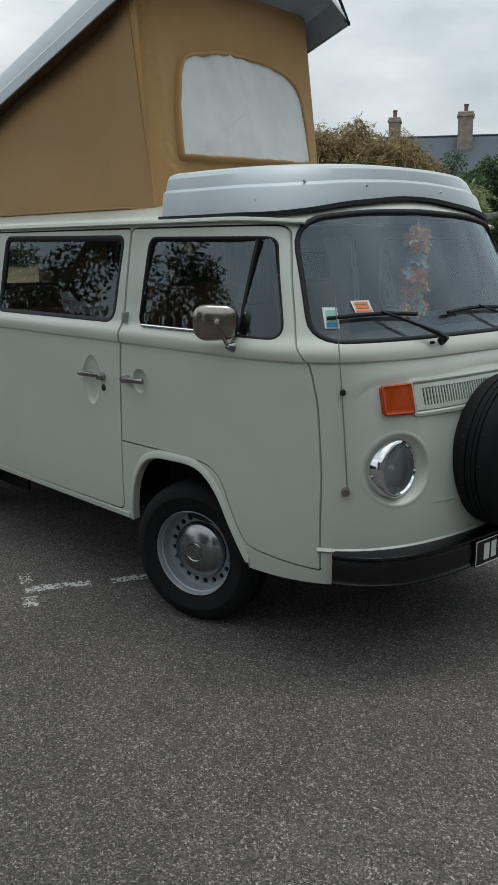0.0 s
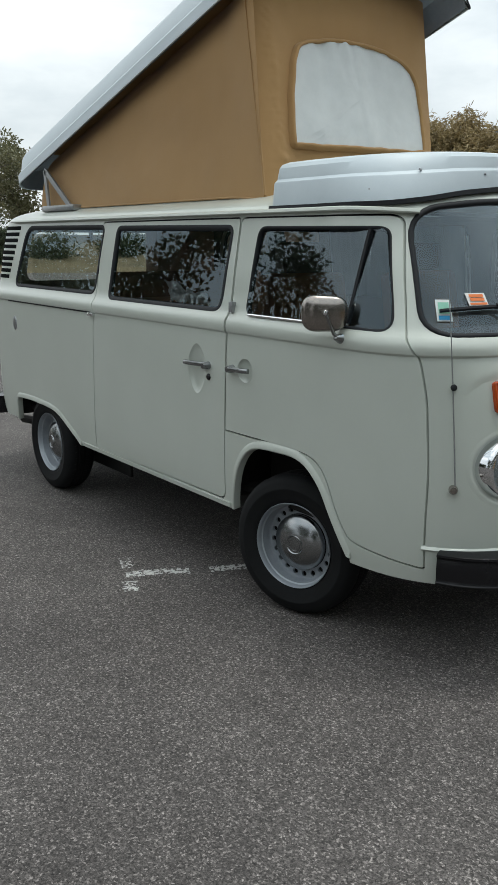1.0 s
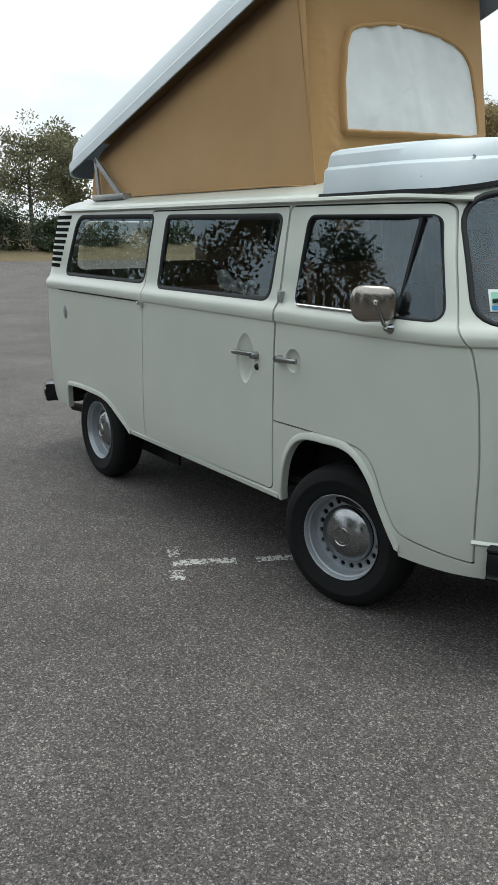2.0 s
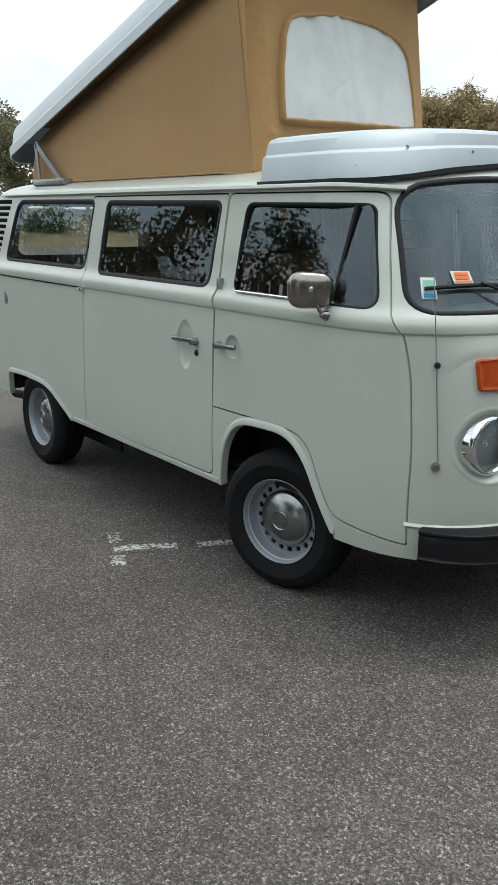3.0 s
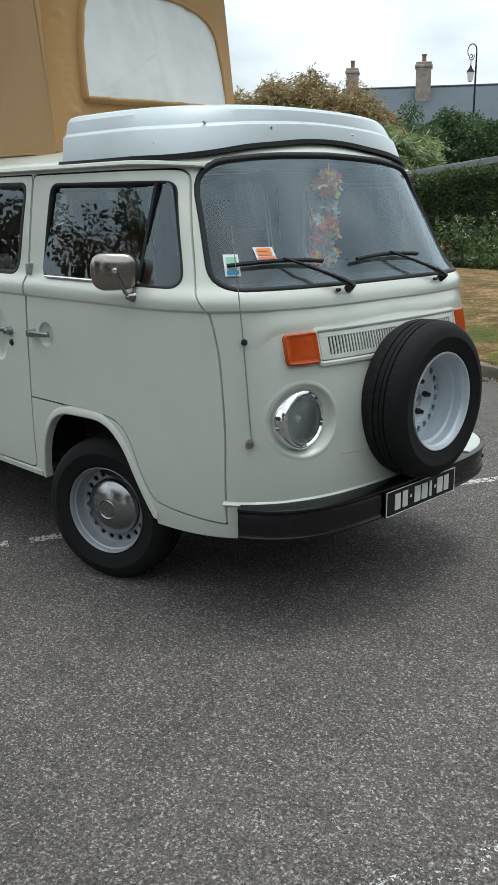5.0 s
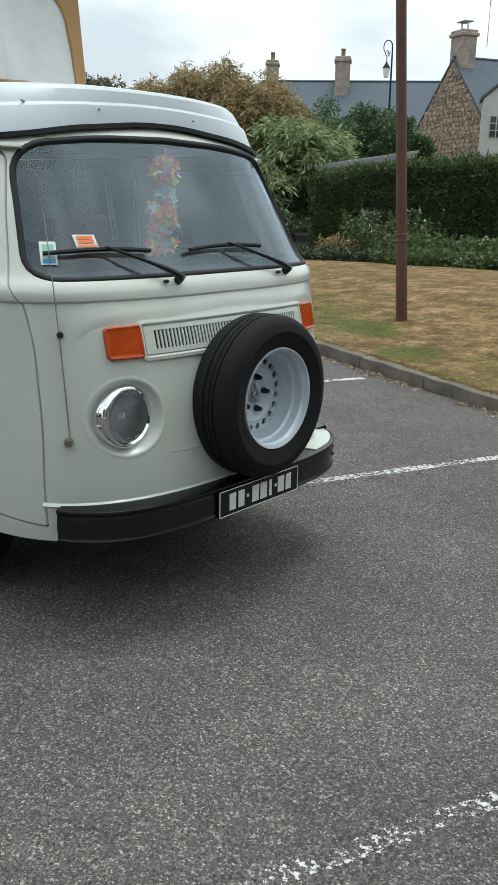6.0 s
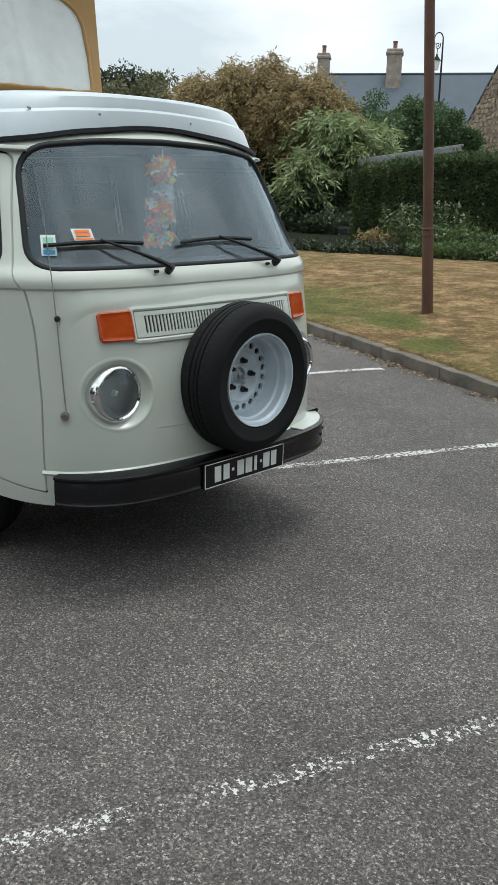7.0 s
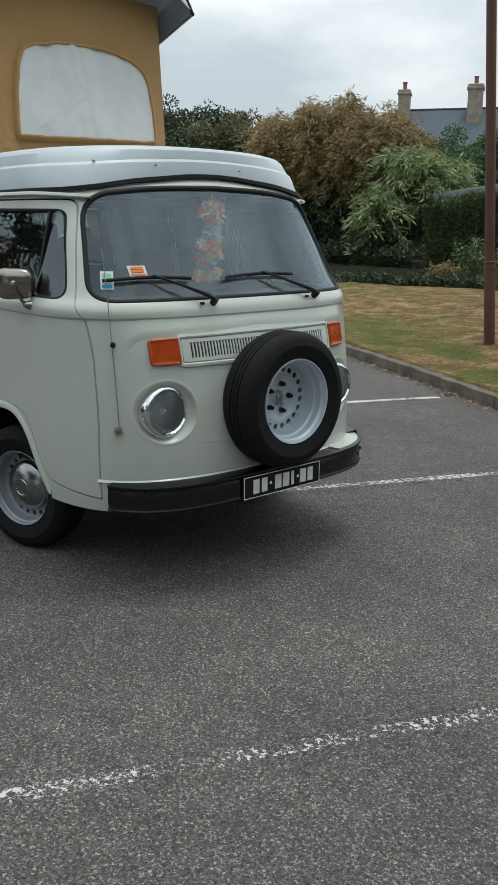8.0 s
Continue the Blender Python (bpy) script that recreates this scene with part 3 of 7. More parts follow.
def side_window(outline, place, owner, flip=1, slim=1.0):
    prof = [(a * flip * slim, o) for a, o in SEAL]
    part("window_seal", trim(outline, place, prof), RUBBER, owner, "black rubber window seal", 60)
    s = -1 if place is RIGHT else 1
    inner = grown(outline, -0.004)
    if outline is WIN_FRONT:
        cut = lambda keep: [(min(a, 0.338 + (b - 1.29) * 0.094) if keep < 0 else max(a, 0.338 + (b - 1.29) * 0.094), b) for a, b in inner]
        sheets = ((cut(-1), -0.285, 0.365), (cut(1), 0.362, 0.50))
    else:
        lo, hi = min(a for a, _ in outline), max(a for a, _ in outline)
        sheets = ((inner, lo + 0.02, hi - 0.02),)
    for o, x0, x1 in sheets:
        sheet = flat_glass(x0, x1, s)
        if x0 > 0.3:
            # the quarter light stands half-way between the door glass and the skin
            sheet = lambda x, z, out, a=flat_glass(-0.285, 0.365, s), b=flat_glass(x0, x1, s): (a(x, z, out)[0].lerp(b(x, z, out)[0], 0.30), None)
        w = part("window_pane", pane(o, sheet, -0.008), GLASS, owner, "clear side window glass reflecting trees")
        facing(w, (0, s, 0)).visible_shadow = False


for outline, owner in ((WIN_FRONT, door), (WIN_MID, slide), (WIN_REAR, body)):
    side_window(outline, RIGHT, owner, 1, 0.7 if outline is WIN_FRONT else 1.35)
    side_window(outline, LEFT, body, -1)
# divider of the quarter light and the bright strip under the door glass
bar = [(flat_glass(-0.285, 0.365, -1)(0.372 - 0.034 * k / 8, 1.648 + (1.302 - 1.648) * k / 8, -0.006)[0], Vector((0.1, -1, 0.1)).normalized()) for k in range(9)]
part("quarter_light_bar", sweep([p for p, _ in bar], [q for _, q in bar], [(-0.0065, -0.01), (0.0065, -0.01), (0.0065, 0.006), (-0.0065, 0.006)]), RUBBER, door)
strip = [RIGHT(-0.262 + 0.60 * k / 14, 1.291, 0.007) for k in range(15)]
part("bright_strip", tube([p for p, _ in strip], 0.0055, 6), CHROME, door, "thin chrome strip under the window")

# windscreen
windscreen = part("windscreen", pane(grown(SCREEN_LINE, -0.008), on_front, -0.008), SCREEN_GLASS, van, "curved windscreen glass")
facing(windscreen, (1, 0, 0)).visible_shadow = False
part("windscreen_seal", trim(SCREEN_LINE, on_front, [(-0.009, -0.014), (-0.008, 0.001), (-0.001, 0.005), (0.008, 0.004), (0.013, -0.001), (0.013, -0.014)]), RUBBER, windscreen, "thick black rubber windscreen seal", 60)
rear_pane = piece("rear_window", [(-3.17, a, b) for a, b in REAR_GLASS], [tuple(range(len(REAR_GLASS)))], GLASS, van)
facing(rear_pane, (-1, 0, 0)).visible_shadow = False

# wheel arch lips
for outline, s in ((ARCH, -1), (ARCH, 1), (ARCH_REAR, -1), (ARCH_REAR, 1)):
    pn = [on_side(a, max(b, 0.395), 0.0, s) for a, b in dense(outline, 0.04) if b > 0.36]
    k = 1 if s < 0 else -1
    part("arch_lip", sweep([p for p, _ in pn], [q for _, q in pn], [(-0.032 * k, -0.003), (-0.024 * k, 0.002), (-0.013 * k, 0.0065), (0.0, 0.008), (0.005 * k, 0.004), (0.006 * k, -0.03), (0.0, -0.03)]), PAINT, body)
# inner wheel wells and underside
for x0, x1, zt in ((-0.46, 0.46, 0.80), (-2.98, -1.99, 0.66)):
    for s in (-1, 1):
        part("wheel_well", box_bm(x1 - x0, 0.02, 0.55, 0.004, 1, pose((x0 + x1) / 2, s * 0.50, zt - 0.25)), UNDER, body)
        part("wheel_well", box_bm(x1 - x0, 0.34, 0.02, 0.004, 1, pose((x0 + x1) / 2, s * 0.665, zt + 0.01)), UNDER, body)
        for x in (x0, x1):
            part("wheel_well", box_bm(0.02, 0.33, zt - 0.42, 0.004, 1, pose(x, s * 0.66, (zt + 0.43) / 2)), UNDER, body)
part("underbody", box_bm(3.9, 1.0, 0.06, 0.01, 1, pose(-1.2, 0, 0.40)), UNDER, body, "dark underbody")
for x0, x1 in ((-1.98, -0.47),):
    part("underbody", box_bm(x1 - x0, 1.60, 0.04, 0.01, 1, pose((x0 + x1) / 2, 0, 0.450)), UNDER, body)
part("underbody", box_bm(0.36, 1.3, 0.03, 0.01, 1, pose(0.58, 0, 0.43)), UNDER, body)
# belly box and axle box added to deepen the shade under the van
part("belly_light_block", box_bm(2.5, 1.12, 0.10, 0.03, 2, pose(-0.85, 0, 0.315)), UNDER, body, "dark box added to block light under the van")
part("front_axle_beam", box_bm(0.22, 1.10, 0.20, 0.05, 2, pose(0.0, 0, 0.30)), UNDER, body)
part("exhaust_tail", tube([(-2.6, -0.55, 0.30), (-3.2, -0.58, 0.30), (-3.45, -0.62, 0.29)], 0.03, 10), UNDER, body)
part("axle", tube([(0, -0.62, 0.31), (0, 0.62, 0.31)], 0.05, 10), UNDER, body)
part("axle", tube([(-2.50, -0.62, 0.31), (-2.50, 0.62, 0.31)], 0.07, 10), UNDER, body)
sill = [on_side(x, 0.408, 0.002, -1) for x in np.linspace(-1.95, -0.40, 20)]
part("sill_lip", sweep([p for p, _ in sill], [q for _, q in sill], [(-0.012, -0.02), (-0.012, 0.006), (0.010, 0.006), (0.014, -0.002), (0.014, -0.02)]), PAINT, body)

# rain gutter
for s in (-1, 1):
    pn = [on_side(x, 1.718 - 0.012 * max(0, (x - 0.2) / 0.25) ** 2, 0.0, s) for x in np.linspace(-3.02, 0.484, 60)]
    k = 1 if s < 0 else -1
    part("rain_gutter", sweep([p for p, _ in pn], [q for _, q in pn], [(-0.011 * k, -0.01), (-0.010 * k, 0.020), (-0.004 * k, 0.026), (0.006 * k, 0.026), (0.009 * k, 0.020), (0.004 * k, 0.012), (0.003 * k, -0.01)]), PAINT, body)

# fixed luggage pod over the cab
POD_ROWS = [  # height above the pod's foot, inset from it
    (-0.012, 0.0), (0.025, 0.003), (0.104, 0.008), (0.112, 0.010), (0.118, 0.016), (0.126, 0.022), (0.140, 0.023), (0.178, 0.030), (0.195, 0.042), (0.205, 0.072)]


def roof_z(x, y):
    """Height of the roof's skin over a place near its edge."""
    x, y = min(x, 0.53), min(abs(y), 0.778)
    lo, hi = 1.70, 1.85
    for _ in range(18):
        mid = (lo + hi) / 2
        hw, xf, x0, n, xr = skin_row(mid)
        inside = (abs(y) / hw) ** n + (max(x - x0, 0) / (xf - x0)) ** n < 1
        lo, hi = (mid, hi) if inside else (lo, mid)
    return lo


def pod_loop(h, inset):
    """One level of the pod: its foot follows the gutters and climbs over the windscreen."""
    pts = []
    lift = min(max((h - 0.10) / 0.09, 0), 1)

    def height(x, y, at=(0.0, 0.774)):
        u = min(max((x - 0.08) / 0.40, 0), 1)
        foot = roof_z(*at) + 0.004 + 0.014 * min(max((at[0] - 0.2) / 0.25, 0), 1)
        top = 1.920 + 0.004 * u
        return foot + (top - foot) * h / 0.203 + 0.021 * (1 - (y / 0.72) ** 2) * lift
    for i in range(81):
        a = math.pi * (i / 80 - 0.5)
        c, s = math.cos(a), math.sin(a)
        n = 4.4 - 1.7 * max(h, 0) / 0.205
        k = (abs(c) ** n + abs(s) ** n) ** (-1 / n)
        k0 = (abs(c) ** 4.4 + abs(s) ** 4.4) ** (-1 / 4.4)
        y = (0.774 - inset) * s * k
        x = -0.04 + (0.552 - inset * 0.85) * c * k
        pts.append((x, y, height(x, y, (-0.04 + 0.552 * c * k0, 0.774 * s * k0))))
    back = -0.245 + inset * 0.30
    hw = 0.774 - inset
    for q in range(1, 6):
        a = math.pi / 2 * q / 5
        pts.append((back + 0.06 * (1 - math.sin(a)), hw - 0.06 * (1 - math.cos(a)), height(back, hw)))
    for q in range(1, 10):
        y = (hw - 0.06) * (1 - 2 * q / 10)
        pts.append((back, y, height(back, y)))
    for q in range(5, 0, -1):
        a = math.pi / 2 * q / 5
        pts.append((back + 0.06 * (1 - math.sin(a)), -hw + 0.06 * (1 - math.cos(a)), height(back, hw)))
    return pts


loops = [pod_loop(h, q) for h, q in POD_ROWS]
nl = len(loops[0])
pv = [p for lp in loops for p in lp]
pf = [(k * nl + i, k * nl + (i + 1) % nl, (k + 1) * nl + (i + 1) % nl, (k + 1) * nl + i) for k in range(len(loops) - 1) for i in range(nl)]
crown = loops[-1]
ring = [(0.1 + (x - 0.1) * 0.5, y * 0.5, z + 0.006) for x, y, z in crown]
pv += ring + [(0.1, 0, crown[40][2] + 0.01)]
k0 = (len(loops) - 1) * nl
pf += [(k0 + i, k0 + (i + 1) % nl, k0 + nl + (i + 1) % nl, k0 + nl + i) for i in range(nl)]
pf += [(k0 + nl + i, k0 + nl + (i + 1) % nl, k0 + 2 * nl) for i in range(nl)]
pod = piece("luggage_pod", pv, pf, POD, van, "pale grey-white fibreglass luggage pod", 22)
foot = pod_loop(-0.006, -0.004)
fn = [Vector((p[0] - 0.0, p[1] * 1.4, 0)).normalized() if i < 81 else (Vector((-1, 0, 0)) if abs(p[1]) < 0.71 else Vector((0, p[1], 0)).normalized()) for i, p in enumerate(foot)]
part("pod_seal", sweep([Vector(p) for p in foot], fn, [(-0.009, -0.03), (-0.009, 0.011), (0.008, 0.012), (0.008, -0.03)], closed=True), RUBBER, pod, "black rubber strip round the pod's foot", 50)
for x, y, z in ((0.320, -0.722, 1.793), (0.430, -0.576, 1.866), (0.503, -0.293, 1.857), (0.507, 0.195, 1.850)):
    part("screw", lathe([(0.0, 0.006), (0.003, 0.005), (0.0045, 0.002), (0.0045, -0.014)], 10, Matrix.Translation((x, y, z)) @ Vector((x - 0.05, y * 1.5, 0.1)).to_track_quat("Z", "Y").to_matrix().to_4x4()), STEEL, pod)

# raised lid, hinged at the rear
lid_pose = Matrix.Translation((-3.147, 0, 1.940)) @ Matrix.Rotation(-math.atan(0.3016), 4, "Y")
LID_LEN = 2.835


def lid_arch(y):
    """The front edge stands up from both side tips and runs across in a flat arch."""
    a = min(1.0, max(0.0, (0.652 - abs(y)) / 0.055))
    return 0.140 * a * a * (3 - 2 * a)


def lid_loop(h, inset):
    pts = []
    r, rf = 0.14, 0.014
    hwf, hwr = 0.655 - inset, 0.725 - inset
    x0, x1 = inset * 0.8, LID_LEN - inset * 0.9
    for cx, cy, a0, q in ((x1 - rf, hwf - rf, 0, rf), (x0 + r, hwr - r, 90, r), (x0 + r, -(hwr - r), 180, r), (x1 - rf, -(hwf - rf), 270, rf)):
        for i in range(9):
            a = radians(a0 + 90 * i / 8)
            pts.append((cx + q * math.cos(a), cy + q * math.sin(a), h))
    out = []
    for i, p in enumerate(pts):
        q = pts[(i + 1) % len(pts)]
        m = (18 if i in (8, 26) else 9) if i % 9 == 8 else 1
        out += [tuple(p[c] + (q[c] - p[c]) * k / m for c in range(3)) for k in range(m)]
    return [(x, y, max(z, lid_arch(y))) if x > LID_LEN - 0.30 else (x, y, z) for x, y, z in out]


lid_rows = [(0.0, 0.004), (0.0, -0.004), (0.058, 0.0), (0.068, 0.008), (0.078, 0.018), (0.156, 0.034), (0.182, 0.050), (0.197, 0.080), (0.204, 0.15), (0.208, 0.30)]
loops = [lid_loop(h, q) for h, q in lid_rows]
under = [lid_loop(h, q) for h, q in ((0.0, 0.012), (0.05, 0.02), (0.12, 0.05), (0.14, 0.12), (0.145, 0.3))]
nl = len(loops[0])


def loops_bm(loops, m):
    v = [m @ Vector(p) for lp in loops for p in lp]
    f = [(k * nl + i, k * nl + (i + 1) % nl, (k + 1) * nl + (i + 1) % nl, (k + 1) * nl + i) for k in range(len(loops) - 1) for i in range(nl)]
    f.append(tuple(range((len(loops) - 1) * nl, len(loops) * nl)))
    bm = bmesh.new()
    bm.from_mesh(from_data("loops", v, f))
    return bm


lid = part("pop_top_lid", loops_bm(loops, lid_pose), POD, van, "raised pale fibreglass pop-top lid", 25)
# black bar along the lid's front edge stands in for its shaded face
tip = np.concatenate([np.linspace(-0.652, -0.59, 16), np.linspace(-0.55, 0.55, 12), np.linspace(0.59, 0.652, 16)])
tip = [lid_pose @ Vector((LID_LEN - 0.014 + math.sqrt(0.000196 - max(0.0, min(0.014, abs(y) - 0.641)) ** 2), y, lid_arch(y))) for y in tip]
part("lid_edge_shade", tube(tip, 0.008, 8), RUBBER, lid, "black edge added as the shade on the lid's front lip")
part("lid_underside", loops_bm(under, lid_pose), LINER, lid, "dark grey-blue lid underside")

# canvas bellows
def lid_under(x, y):
    """Height of the lid's underside over a place."""
    return 1.952 + 0.3016 * (x + 3.147) + 0.055


def canvas_side(s):
    verts, faces = [], []
    nu, nv = 56, 26
    for i in range(nu + 1):
        u = i / nu
        xb = -2.83 + (-0.40 + 2.83) * u
        for j in range(nv + 1):
            v = j / nv
            xt = -2.83 + ((-0.605 if s < 0 else -0.692) + 2.83) * u
            zt = lid_under(xt, 0) + 0.06
            zb = 1.778 + 0.018 * min(1, (1 - u) * 12) - 0.0
            x = xb + (xt - xb) * v
            z = zb + (zt - zb) * v
            y = 0.668 + (0.60 - 0.668) * v * u if s < 0 else 0.668 + (0.430 + 0.148 * v - 0.668) * u * u
            calm = min(1.0, (1 - u) * 9)
            y -= 0.095 * math.exp(-(zt - z - 0.05) / 0.085) * min(1.0, max(0.0, zt - zb) / 0.3) * calm if v < 1 else 0.0
            belly = math.sin(math.pi * v) * (0.012 + 0.014 * u) * calm
            wr = noise.noise(Vector((x * 2.2, z * 5.0, s * 3.1))) * 0.010 + noise.noise(Vector((x * 7, z * 11, s))) * 0.0035
            pull = 0.010 * math.sin((x + z * 0.6) * 26) * max(0, u - 0.80) * 5 * math.sin(math.pi * v)
            verts.append((x, s * (y - belly + wr * (1 if 0 < j < nv else 0.2) * calm + pull * 0.4 * calm), z))
    for i in range(nu):
        for j in range(nv):
            a = i * (nv + 1) + j
            faces.append((a, a + nv + 1, a + nv + 2, a + 1))
    return verts, faces


def front_x(z):
    return -0.385 - 0.265 * (z - 1.80)


CANVAS_WIN = rounded([(-0.480, 2.022, 0.012), (-0.456, 2.22, 0.0), (-0.425, 2.36, 0.05), (-0.372, 2.478, 0.08), (-0.15, 2.522, 0.10), (0.13, 2.522, 0.12), (0.392, 2.455, 0.13), (0.400, 2.24, 0.03), (0.378, 2.040, 0.012)])


def front_place(y, z, out=0.0):
    n = Vector((1, 0, 0.265)).normalized()
    wave = noise.noise(Vector((y * 4.0, z * 3.0, 7.7))) * 0.012 + noise.noise(Vector((y * 13, z * 7, 2.2))) * 0.003
    pucker = math.exp(-((y + 0.55) / 0.055) ** 2)
    wave += pucker * (0.0022 * math.sin(z * 130 + y * 30 + 9 * noise.noise(Vector((y * 9, z * 6, 0)))) + 0.005 * noise.noise(Vector((y * 38, z * 46, 6.1)))) + 0.006 * noise.noise(Vector((y * 11 + z * 4, z * 2.0, 4.4))) * min(1, pucker + 0.35)
    edge = min(1.0, max(0.0, (0.655 - 0.075 * (z - 1.8) + y) / 0.1)) if y < 0 else min(1.0, max(0.0, (0.430 + 0.140 * (z - 1.77) - y) / 0.06))
    return Vector((front_x(z) - (0.02 if y < 0 else 0.003) * (1 - edge) - 0.05 * max(0, y), y, z)) + n * (out + wave * edge), n


for s in (-1, 1):
    v, f = canvas_side(s)
    piece("canvas_side", v, f, CANVAS, van, "ochre-brown canvas tent wall", 0)
verts, faces = [], []
nu, nv = 110, 90
for i in range(nu + 1):
    for j in range(nv + 1):
        v = j / nv
        y = -(0.669 - 0.068 * v) + (0.669 - 0.068 * v + 0.430 + 0.148 * v) * i / nu
        z = 1.77 + (lid_under(-0.6, 0) + 0.07 - 1.77) * v
        verts.append(front_place(y, z)[0])
for i in range(nu):
    for j in range(nv):
        a = i * (nv + 1) + j
        faces.append((a, a + nv + 1, a + nv + 2, a + 1))
front_canvas = piece("canvas_front", verts, faces, CANVAS, van, "ochre canvas front wall with a screened window", 0)
part("canvas_window", pane(dense(CANVAS_WIN, 0.03), lambda y, z, out=0.0: (front_place(y, z, out)[0] + Vector((noise.noise(Vector((y * 19, z * 1.1, 1.0))) * 0.013 + noise.noise(Vector((y * 34 + z * 6, z * 6, 5.0))) * 0.003, 0, 0)), None), 0.021), SCREEN, front_canvas, "white cloth window screen with soft folds", 0)
pn = [front_place(a + 0.004 * noise.noise(Vector((a * 14, b * 14, 3))), b + 0.005 * noise.noise(Vector((a * 14, b * 14, 8))), 0.028) for a, b in dense(CANVAS_WIN, 0.02)]
part("canvas_piping", sweep([p for p, _ in pn], [q for _, q in pn], [(-0.015, -0.028), (-0.010, -0.002), (-0.003, 0.004), (0.004, 0.003), (0.007, -0.002), (0.007, -0.020)], closed=True), CANVAS, front_canvas, "raised ochre piping", 60)
hem = [Vector((front_x(1.80 + 0.8 * k / 20) - 0.016, -0.664 + 0.060 * k / 20, 1.80 + 0.8 * k / 20)) for k in range(21)]
part("canvas_seam", tube(hem, 0.006, 6), CANVAS, front_canvas)
foot = [Vector((-2.80 + 2.4 * k / 30, -0.674, 1.782 + 0.016 * min(1, (30 - k) / 2.5))) for k in range(31)]
part("canvas_hem", tube(foot, 0.005, 6), CANVAS, van)
# hinges and stays at the rear of the lid
for s in (-1, 1):
    part("lid_hinge", box_bm(0.46, 0.06, 0.035, 0.008, 2, pose(-2.45, s * 0.70, 1.798)), STEEL, van, "grey metal hinge plate")
    for xa, xb in ((-2.62, -2.66), (-2.30, -2.66)):
        part("lid_stay", sweep([Vector((xa, s * 0.705, 1.80)), Vector((xb, s * 0.705, 2.035))], [Vector((0, s, 0))] * 2, [(-0.018, -0.006), (0.018, -0.006), (0.018, 0.006), (-0.018, 0.006)]), STEEL, van, "grey metal roof stay")

# engine air vents behind the rear side windows: black strips paint the slots' shade
for s in (-1, 1):
    for k in range(9):
        z = 1.680 - 0.0395 * k
        x0, x1 = -3.150 - 0.0130 * k, -2.892 - 0.0185 * k
        pn = [on_side(x0 + (x1 - x0) * q / 6, z, 0.001, s) for q in range(7)]
        part("air_vent_slot", sweep([p for p, _ in pn], [q for _, q in pn], [(-0.0125, -0.006), (-0.0125, 0.0012), (0.0125, 0.0012), (0.0125, -0.006)]), VENT_DARK, body, "black strip painted as the shade in an air vent slot")

# wheels


def holed_disc(r0, r1, count, hole, z):
    """A ring with round holes in it, and their short walls."""
    bm = bmesh.new()
    rm = (r0 + r1) / 2
    m = 16
    for c in range(count):
        a0, a1 = 2 * math.pi * c / count, 2 * math.pi * (c + 1) / count
        am = (a0 + a1) / 2
        ctr = Vector((rm * math.cos(am), rm * math.sin(am), z))
        rad, tan = Vector((math.cos(am), math.sin(am), 0)), Vector((-math.sin(am), math.cos(am), 0))
        inner, outer, deep = [], [], []
        for k in range(m):
            t = 2 * math.pi * k / m
            d = rad * math.cos(t) + tan * math.sin(t)
            inner.append(bm.verts.new(ctr + d * hole))
            deep.append(bm.verts.new(ctr + d * hole - Vector((0, 0, 0.012))))
            fr = max(abs(math.cos(t)), abs(math.sin(t)))
            u, v = math.cos(t) / fr, math.sin(t) / fr
            r = rm + u * (r1 - r0) / 2
            a = am + v * (a1 - a0) / 2
            outer.append(bm.verts.new(Vector((r * math.cos(a), r * math.sin(a), z))))
        for k in range(m):
            j = (k + 1) % m
            bm.faces.new((inner[k], inner[j], outer[j], outer[k]))
            bm.faces.new((deep[k], deep[j], inner[j], inner[k]))
    bmesh.ops.remove_doubles(bm, verts=bm.verts, dist=1e-4)
    return bm


TYRE_SECTION = [(0.186, -0.062), (0.200, -0.076), (0.214, -0.082), (0.250, -0.087), (0.278, -0.084), (0.296, -0.073), (0.307, -0.058), (0.3125, -0.044),
                (0.3135, -0.024), (0.306, -0.0225), (0.306, -0.0185), (0.314, -0.017), (0.3145, -0.002), (0.308, -0.0015), (0.308, 0.0015), (0.3145, 0.002), (0.314, 0.017), (0.306, 0.0185), (0.306, 0.0225),
                (0.3135, 0.024), (0.3125, 0.044), (0.307, 0.058), (0.296, 0.073), (0.278, 0.084), (0.262, 0.0865), (0.258, 0.0895), (0.252, 0.0895), (0.248, 0.0868), (0.214, 0.082), (0.200, 0.076), (0.186, 0.062)]


TYRE_SECTION = [(r, h if h > 0 else h * 1.32) for r, h in TYRE_SECTION]


def tread_sipes(w, t):
    """Short dark cuts across the tyre's shoulders."""
    bm = bmesh.new()
    bmesh.ops.create_cube(bm, size=1, matrix=Matrix.Diagonal((0.004, 0.0035, 0.018, 1)))
    me = bpy.data.meshes.new("tread_cut")
    bm.to_mesh(me)
    bm.free()
    me.materials.append(UNDER)
    for k in range(48):
        for sd in (-1, 1):
            ob = new("tread_cut", me)
            ob.parent = t
            ob.matrix_parent_inverse = Matrix.Identity(4)
            ob.matrix_basis = Matrix.Rotation(2 * math.pi * (k + 0.25 * sd) / 48, 4, "Z") @ pose(0.3112, 0, 0.034 if sd > 0 else -0.045) @ Matrix.Rotation(radians(16 * sd), 4, "X")


